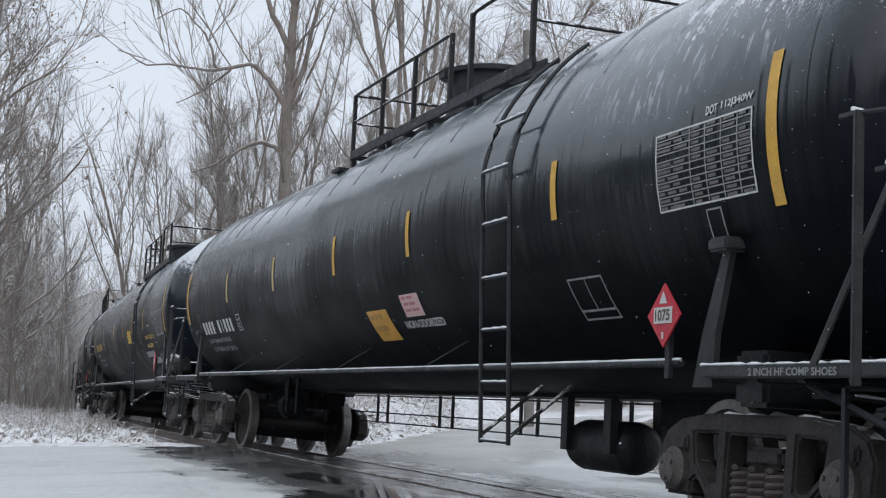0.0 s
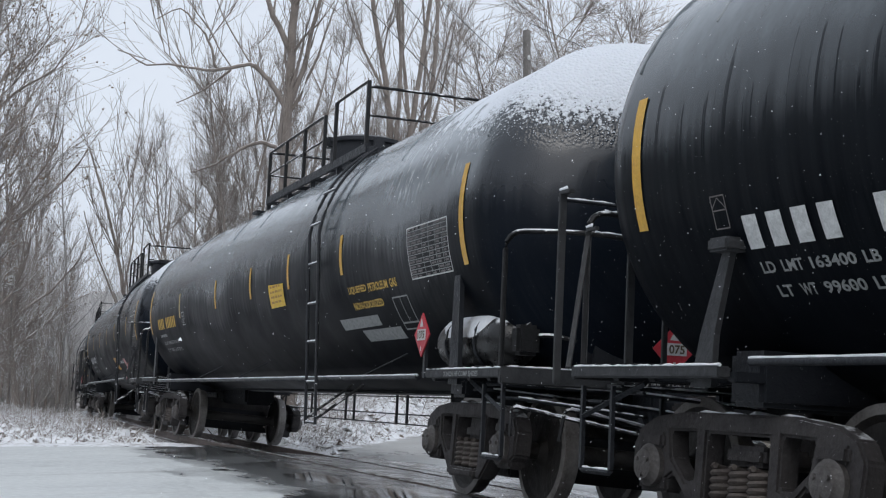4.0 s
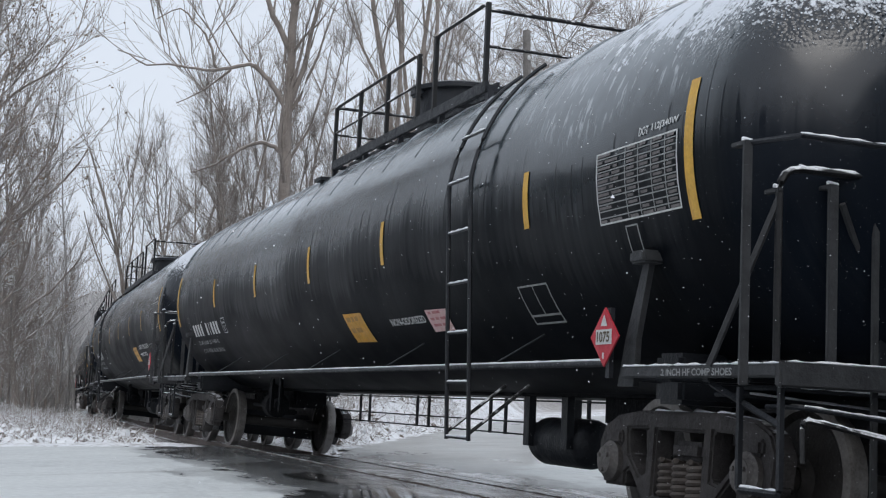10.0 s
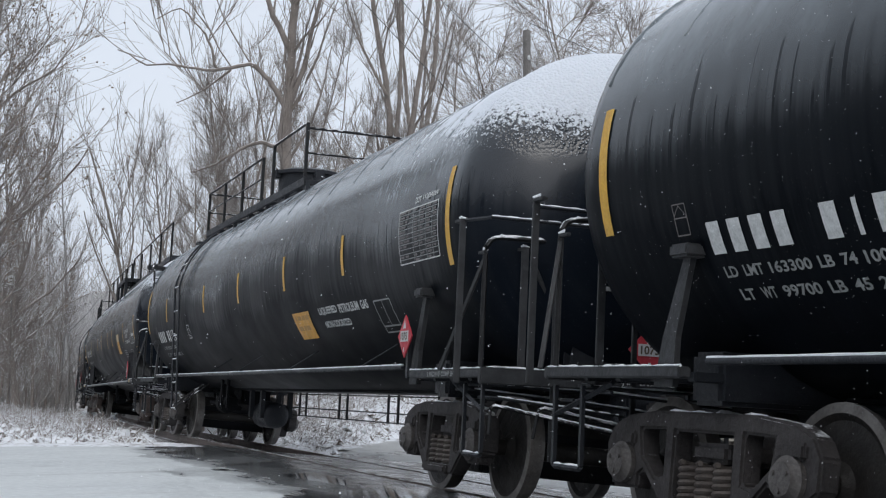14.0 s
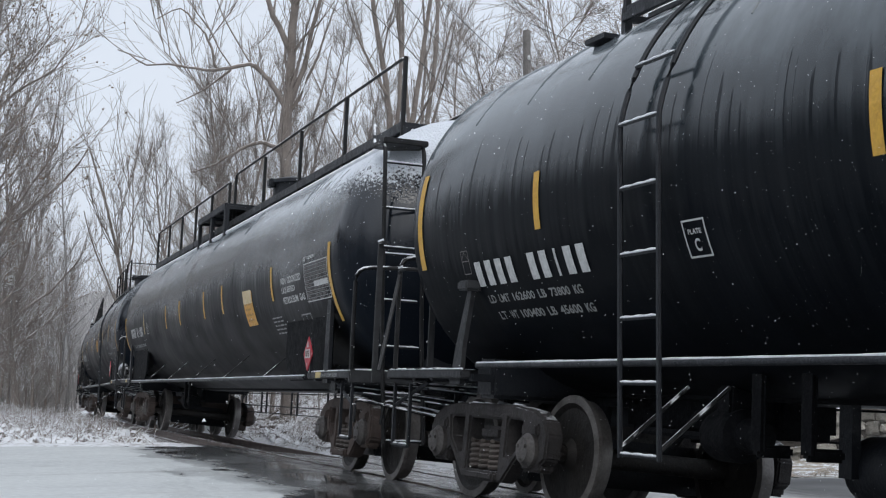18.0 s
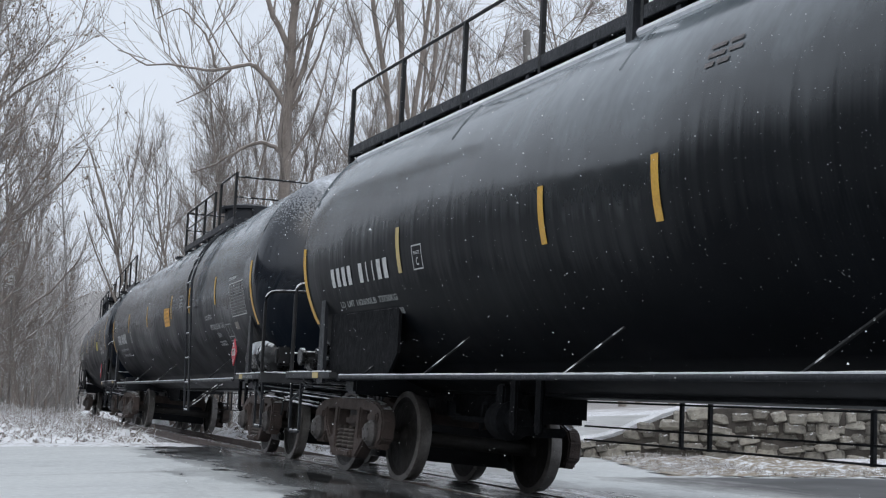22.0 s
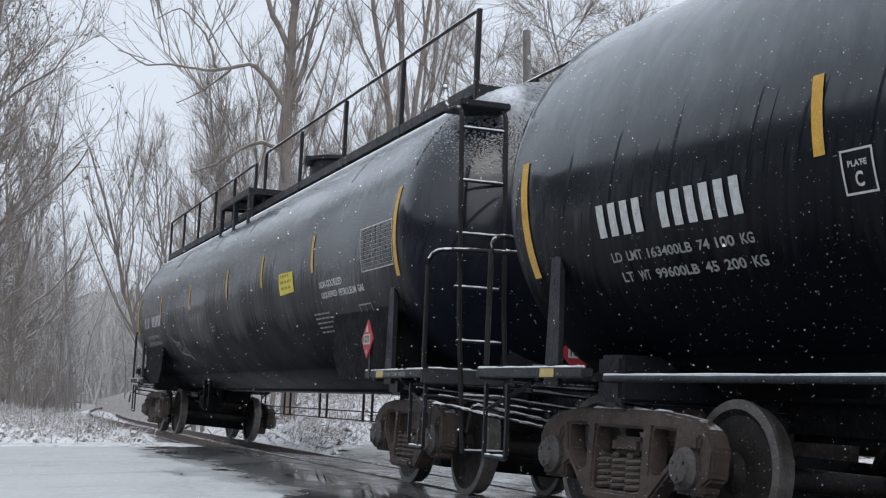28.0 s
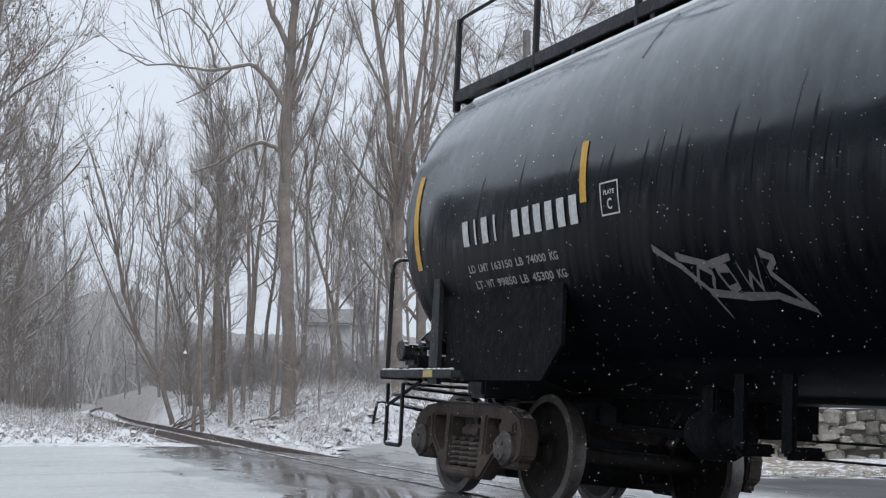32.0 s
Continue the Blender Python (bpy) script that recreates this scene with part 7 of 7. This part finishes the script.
# woods added out of view on the near side of the railway and behind the road
for i in range(26):
    a = radians(rt.uniform(95, 300))
    r = rt.uniform(26, 44)
    x, y = -4 + r * math.cos(a + 0.4), -2 + r * math.sin(a + 0.4)
    t = new("tree")
    tagged(t, "tall bare tree with snow on its branches", "tree", "bare trees")
    for name, me in zip(("trunk", "crown"), KINDS[("tall", i % 5)]):
        o = new(name, me)
        o.parent = t
    t.matrix_basis = Matrix.Translation((x, y, ground_z(x, y) - 0.2)) @ Matrix.Rotation(rt.uniform(0, 6), 4, "Z")
# unseen dark wood edge, added to close the near side and darken the tanks' reflections
bm = bmesh.new()
last = None
for i in range(81):
    a = radians(85 + 230 * i / 80)
    r = 46 + 3 * noise.noise(Vector((a * 3, 0, 0)))
    top = 13 + 3.0 * noise.noise(Vector((a * 6, 1, 0))) + 1.4 * noise.noise(Vector((a * 40, 2, 0)))
    c, s_ = math.cos(a + 0.2), math.sin(a + 0.2)
    ring = [bm.verts.new((-2 + r * c, r * s_, -3)), bm.verts.new((-2 + (r + 1) * c, (r + 1) * s_, top * 0.55)), bm.verts.new((-2 + (r + 4) * c, (r + 4) * s_, top))]
    if last:
        for k in range(2):
            bm.faces.new((last[k], last[k + 1], ring[k + 1], ring[k]))
    last = ring
M_WOODS = material("unseen_dark_wood", (0.07, 0.062, 0.058), (0.03, 0.027, 0.026), 1.0, 0.0, 0.3, 3.0, 0.0)
tagged(part("backdrop", bm, M_WOODS), "unseen dark wood edge added for the tanks to reflect", "wood", "", "structure")

# ---- brush, grass and fallen branches ----


def brush(name, n, place, length, r, label, seed, mat, spread=0.8, up=0.6, twig=2):
    rs = np.random.RandomState(seed)
    lines = []
    for i in range(n):
        x, y = place(rs)
        z = ground_z(x, y)
        d = rs.normal(0, spread, 3)
        d[2] = abs(rs.normal(up, 0.3))
        ln = length * rs.uniform(0.4, 1.2)
        l = limb_line(rs, (x, y, z - 0.03), d, ln, 4, 0.2, -0.07, r, r * 0.4)
        lines.append(l)
        for k in range(twig):
            g = rs.randint(1, 4)
            lines.append(limb_line(rs, l[0][g], l[0][g + 1] - l[0][g] + rs.normal(0, 0.12, 3), ln * 0.45, 2, 0.25, -0.04, r * 0.6, r * 0.3))
    me = tube_mesh(name, lines, 3, mat)
    return tagged(new(name, me), label, "brush", "", "stuff")


def left_bank(rs):
    while True:
        b, d = rs.uniform(-0.34, -0.2), rs.uniform(21, 46)
        x, y = bearing(b, d)
        s, n = near_line(x, y)
        if n < -1.9 and road_side(x, y) < -0.25 and rs.rand() < step01(21, 27, d) + 0.25:
            return x, y


def right_bank(rs):
    while True:
        b, d = rs.uniform(-0.21, 0.01), rs.uniform(22, 46)
        x, y = bearing(b, d)
        s, n = near_line(x, y)
        if n > 1.9 and road_side(x, y) < -0.3:
            return x, y


def wall_foot(rs):
    while True:
        x, y = rs.uniform(10.6, 18), rs.uniform(14.5, 21)
        if -1.6 < road_side(x, y) < -0.05:
            return x, y


def far_wood(rs):
    while True:
        b, d = rs.uniform(-0.33, -0.17), rs.uniform(64, 115)
        x, y = bearing(b, d)
        s, n = near_line(x, y)
        if abs(n) > 3.0:
            return x, y


def mid_wood(rs):
    while True:
        b, d = rs.uniform(-0.26, -0.02), rs.uniform(46, 70)
        x, y = bearing(b, d)
        s, n = near_line(x, y)
        if n > 3.0 and road_side(x, y) < -1:
            return x, y


def ridge_wood(rs):
    return bearing(rs.uniform(-0.34, -0.19), rs.uniform(135, 180))


# ridge stems nearly as pale as the sky: mist in the base colour
M_RIDGE = material("haze_pale_stems", (0.56, 0.55, 0.548), (0.46, 0.452, 0.45), 1.0, 0.0, 0.5, 4, 0.0)
brush("far_wood", 280, ridge_wood, 12.5, 0.11, "stems of the wood on the far slope, paled in colour for mist", 9, M_RIDGE, 0.16, 1.0, 6)
# undergrowth brown washed toward grey to imitate mist
M_MIST = material("haze_brown_undergrowth", (0.34, 0.322, 0.31), (0.26, 0.246, 0.238), 0.95, 0.0, 1.0, 9, 0.0)
brush("far_undergrowth", 1500, mid_wood, 1.7, 0.022, "brown undergrowth behind the trees, its colour greyed for mist", 8, M_MIST, 0.4, 1.0, 3)
brush("far_undergrowth", 2600, far_wood, 2.4, 0.035, "undergrowth of the far wood, its colour greyed for mist", 7, M_MIST, 0.35, 1.2, 3)
brush("dead_brush", 2300, left_bank, 0.42, 0.009, "snowy dead brush and weeds on the left bank", 1, M_BRUSH)
brush("dead_brush", 3400, right_bank, 0.62, 0.007, "snowy dead brush and brambles under the trees", 2, M_BRUSH)
brush("dead_grass", 6500, wall_foot, 0.15, 0.004, "flattened dead grass through thin snow", 3, M_BRUSH, 0.7, 0.4, 1)


def clumps(n, place, label, seed, size):
    """Small uneven mounds of litter and grass, snow on what faces up."""
    rs = np.random.RandomState(seed)
    vs, fs = [], []
    for i in range(n):
        x, y = place(rs)
        z = ground_z(x, y) - 0.02
        w, h = size * rs.uniform(0.4, 1.4), size * rs.uniform(0.25, 0.9)
        k = len(vs)
        for j in range(5):
            a = j * 1.257 + rs.uniform(-0.3, 0.3)
            vs.append((x + w * rs.uniform(0.7, 1.2) * math.cos(a), y + w * rs.uniform(0.7, 1.2) * math.sin(a), z))
        for j in range(5):
            a = j * 1.257 + rs.uniform(-0.5, 0.5)
            vs.append((x + w * 0.55 * math.cos(a), y + w * 0.55 * math.sin(a), z + h * rs.uniform(0.6, 1.0)))
        vs.append((x, y, z + h * 1.05))
        for j in range(5):
            m = (j + 1) % 5
            fs += [(k + j, k + m, k + 5 + m, k + 5 + j), (k + 5 + j, k + 5 + m, k + 10)]
    me = bpy.data.meshes.new("litter_clumps")
    me.from_pydata(vs, [], fs)
    me.materials.append(M_CLUMP)
    return tagged(new("litter_clumps", me), label, "brush", "", "stuff")


M_CLUMP = material("snow_topped_litter", (0.17, 0.14, 0.118), (0.085, 0.07, 0.06), 0.95, 0.0, 3, 25, 0.6, snow=0.85, snow_scale=5)
clumps(2600, left_bank, "snow-topped clumps of litter and weeds on the bank", 11, 0.12)
clumps(1300, right_bank, "snow-topped clumps of litter under the trees", 12, 0.13)


def fallen(b, depth, length, r, turn, tilt_):
    x, y = bearing(b, depth)
    rs = np.random.RandomState(int(depth * 100 + b * 1000) % 9999)
    lines = [limb_line(rs, (0, 0, 0), (1, 0, 0.02), length, 8, 0.04, 0, r, r * 0.5)]
    for i in range(4):
        lines.append(limb_line(rs, lines[0][0][rs.randint(2, 8)], (0.6, rs.normal(0, 0.6), 0.4), length * 0.35, 4, 0.1, 0, r * 0.35, 0.01))
    o = new("fallen_branch", tube_mesh("fallen_branch", lines, 6, M_LOG))
    tagged(o, "fallen branch lying on the bank under snow", "branch", "fallen branches")
    o.matrix_basis = Matrix.Translation((x, y, ground_z(x, y) + r * 0.6)) @ Matrix.Rotation(turn, 4, "Z") @ Matrix.Rotation(tilt_, 4, "Y")


M_LOG = material("snow_topped_log", (0.16, 0.13, 0.11), (0.09, 0.075, 0.068), 0.9, 0.0, 4, 30, 0.5, snow=0.45, snow_scale=4)
for b, d, ln, r, turn, tl in ((px(288), 43, 1.6, 0.06, FACE + 0.5, -0.28), (px(296), 43.5, 1.5, 0.05, FACE + 0.6, -0.25), (px(306), 42, 1.4, 0.06, FACE + 0.4, -0.25), (px(445), 36, 1.6, 0.1, FACE, -0.05), (px(465), 34.5, 1.3, 0.08, FACE - 0.3, 0.0), (px(560), 31, 1.6, 0.03, FACE + 0.4, -0.05), (px(500), 30, 1.8, 0.03, FACE + 2.8, -0.08)):
    fallen(b, d, ln, r, turn, tl)

# ---- house, mist imitated by its low-contrast colours ----
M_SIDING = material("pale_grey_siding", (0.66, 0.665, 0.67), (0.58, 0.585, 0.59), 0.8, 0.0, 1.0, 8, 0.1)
M_ROOF = material("hazed_dark_roof", (0.24, 0.238, 0.24), (0.2, 0.198, 0.2), 0.9, 0.0, 1.2, 9, 0.1)
M_PANE = material("hazed_window_glass", (0.26, 0.265, 0.27), (0.22, 0.225, 0.23), 0.1, 0.0, 1, 9, 0.0)
M_TRIM = material("hazed_white_trim", (0.44, 0.445, 0.45), (0.4, 0.405, 0.41), 0.7, 0.0, 2, 20, 0.0)


def house(b, depth, w, d, h, roof, turn, lift, label):
    ho = new("house")
    tagged(ho, label, "house", "houses")
    bm = bmesh.new()
    add_box(bm, -w / 2, w / 2, -d / 2, d / 2, -0.5 - lift, h)
    part("wall", bm, M_SIDING, ho)
    bm = bmesh.new()
    v = [bm.verts.new(p) for p in ((-w / 2 - 0.4, -d / 2 - 0.4, h), (w / 2 + 0.4, -d / 2 - 0.4, h), (w / 2 + 0.4, d / 2 + 0.4, h), (-w / 2 - 0.4, d / 2 + 0.4, h), (-w / 2 - 0.4, 0, h + roof), (w / 2 + 0.4, 0, h + roof))]
    for f in ((0, 1, 5, 4), (2, 3, 4, 5), (0, 4, 3), (1, 2, 5), (3, 2, 1, 0)):
        bm.faces.new([v[k] for k in f])
    part("roof", bm, M_ROOF, ho)
    for k in range(3):
        x = -w / 2 + w * (k + 0.5) / 3
        win = new("window")
        win.parent = ho
        bm = bmesh.new()
        add_box(bm, x - 0.5, x + 0.5, -d / 2 - 0.06, -d / 2 - 0.01, 1.0, 2.3)
        part("frame", bm, M_TRIM, win)
        bm = bmesh.new()
        add_box(bm, x - 0.4, x + 0.4, -d / 2 - 0.08, -d / 2 - 0.065, 1.1, 2.2)
        part("pane", bm, M_PANE, win)
    for k in range(4):
        x = -w / 2 + w * k / 3
        bm = bmesh.new()
        add_box(bm, x - 0.07, x + 0.07, -d / 2 - 1.5, -d / 2 - 1.36, -0.4, h - 0.3)
        part("porch_post", bm, M_TRIM, ho)
    bm = bmesh.new()
    add_box(bm, -w / 2 - 0.2, w / 2 + 0.2, -d / 2 - 1.7, -d / 2, h - 0.3, h - 0.15)
    part("porch_roof", bm, M_ROOF, ho)
    x, y = bearing(b, depth)
    ho.matrix_basis = Matrix.Translation((x, y, ground_z(x, y) + lift)) @ Matrix.Rotation(turn, 4, "Z")


house(px(598), 140, 7.2, 6, 4.3, 1.5, FACE + 0.1, 2.4, "small pale house with a porch, mist painted into its dim colours")

# ---- small things ----
bm = bmesh.new()
add_tube(bm, [(0, 0, -0.3), (0, 0, 12.25)], [0.16, 0.12], 12)
px_, py_ = bearing(px(935), 42)
pole = new("utility_pole")
tagged(pole, "weathered wooden utility pole", "utility pole")
shaft = part("shaft", bm, M_POLE, pole)
bm = bmesh.new()
add_disc_lathe(bm, [(0.04, 0), (0.05, 0.08), (0.03, 0.14)], "Z", (0.0, -0.14, 11.3), 8)
part("insulator", bm, M_WHITE, pole)
pole.matrix_basis = Matrix.Translation((px_, py_, ground_z(px_, py_)))
def aloft(x, y, depth):
    """A place in the air by its tangents across and up the tilted view."""
    p = FORE * (depth * (math.cos(PITCH) - math.sin(PITCH) * y)) + SIDE * (depth * x)
    return Vector((p.x, p.y, EYE[2] + depth * (math.sin(PITCH) + math.cos(PITCH) * y)))


for xa, ya, da, xb, yb, db in ((-0.1, 0.225, 30, 0.056, 0.063, 44), (-0.068, 0.225, 30, 0.06, 0.082, 46), (-0.045, 0.225, 28, 0.085, 0.1, 46), (0.02, 0.24, 22, 0.062, 0.165, 42), (0.062, 0.165, 42, 0.33, 0.05, 60)):
    p, q = aloft(xa, ya, da), aloft(xb, yb, db)
    bm = bmesh.new()
    add_tube(bm, [p.lerp(q, k / 12) - Vector((0, 0, 0.35 * k / 12 * (1 - k / 12))) for k in range(13)], 0.012, 4)
    tagged(part("overhead_wire", bm, M_IRON), "thin black overhead wire from the pole", "wire", "overhead wires")


def sign(b, depth, z, w, h, label):
    x, y = bearing(b, depth)
    g = ground_z(x, y)
    si = new("trackside_sign")
    tagged(si, label, "sign", "trackside signs")
    bm = bmesh.new()
    add_tube(bm, [(0, 0, g - 0.2), (0, 0, z)], 0.03, 6)
    part("post", bm, M_POLE, si)
    bm = bmesh.new()
    add_box(bm, -w / 2, w / 2, -0.05, -0.03, z - h, z + 0.03, 0.01)
    part("panel", bm, M_WHITE, si)
    bm = bmesh.new()
    for k in range(2):
        add_box(bm, -w * 0.3, w * 0.3, -0.056, -0.051, z - h * (0.35 + 0.35 * k), z - h * (0.2 + 0.35 * k))
    part("print", bm, M_DARKTXT, si)
    si.matrix_basis = Matrix.Translation((x, y, 0)) @ Matrix.Rotation(FACE, 4, "Z")


sign(px(20), 40, 3.95, 0.2, 0.26, "small white sign on a post beside the track")

# ---- falling snow ----
M_FLAKE = material("snowflake", (0.9, 0.92, 0.95), (0.85, 0.88, 0.92), 0.9, 0.0, 3, 30, 0.0)
SNOWFALL = []
for c, (seed, fall, n, d0, d1, size) in enumerate(((1, (0.25, -0.35, -1.35), 34000, 2.2, 6.5, 0.0011), (2, (0.4, -0.2, -1.0), 30000, 1.6, 5.0, 0.0007), (3, (0.1, -0.5, -1.6), 300, 1.2, 3.0, 0.0018))):
    rs = np.random.RandomState(seed)
    vs, fs = [], []
    for i in range(n):
        d = rs.uniform(d0, d1)
        t = rs.uniform(0, 32) if i % 3 else 32 - abs(rs.normal(0, 5))
        p = FORE * d + SIDE * (rs.uniform(-0.36, 0.4) * d)
        z = 1.145 + d * rs.uniform(-0.13, 0.32)
        o = np.array([p.x - fall[0] * t, p.y - fall[1] * t, z - fall[2] * t])
        r = size * rs.uniform(0.5, 1.4)
        k = len(vs)
        vs += [tuple(o + r * np.array(v)) for v in ((1.1, 0.2, -0.7), (-1.0, 0.6, -0.6), (0.1, -1.1, -0.6), (0, 0, 1.1))]
        fs += [(k + a, k + b, k + e) for a, b, e in ((0, 1, 3), (1, 2, 3), (2, 0, 3), (0, 2, 1))]
    me = bpy.data.meshes.new("falling_snow")
    me.from_pydata(vs, [], fs)
    me.materials.append(M_FLAKE)
    o = tagged(new("falling_snow", me), "small white snowflakes drifting down", "snow", "", "stuff")
    SNOWFALL.append((o, fall, 0))


def motions():
    for car, cfg, sets in TRAIN:
        walk(car, [(t, car_pose(cfg["q"] - slack(cfg["seed"], t), 7.7, t)) for t in [0, 0.1] + [k * 0.5 for k in range(1, 64)] + [31.9, 32]])
        for ws, v in sets:
            rows = []
            steps = 240
            for i in range(steps + 1):
                t = 32 * i / steps
                turn = -(travelled(t) - travelled(0)) / WHEEL
                rows.append((t, Matrix.Translation((0, v, WHEEL)) @ Matrix.Rotation(-turn, 4, "X")))
            walk(ws, rows)

    for cloud, fall, rows in SNOWFALL:
        walk(cloud, [(t, Matrix.Translation((fall[0] * t, fall[1] * t, fall[2] * t))) for t in [0, 0.1] + list(range(1, 32)) + [31.9, 32]])


motions()
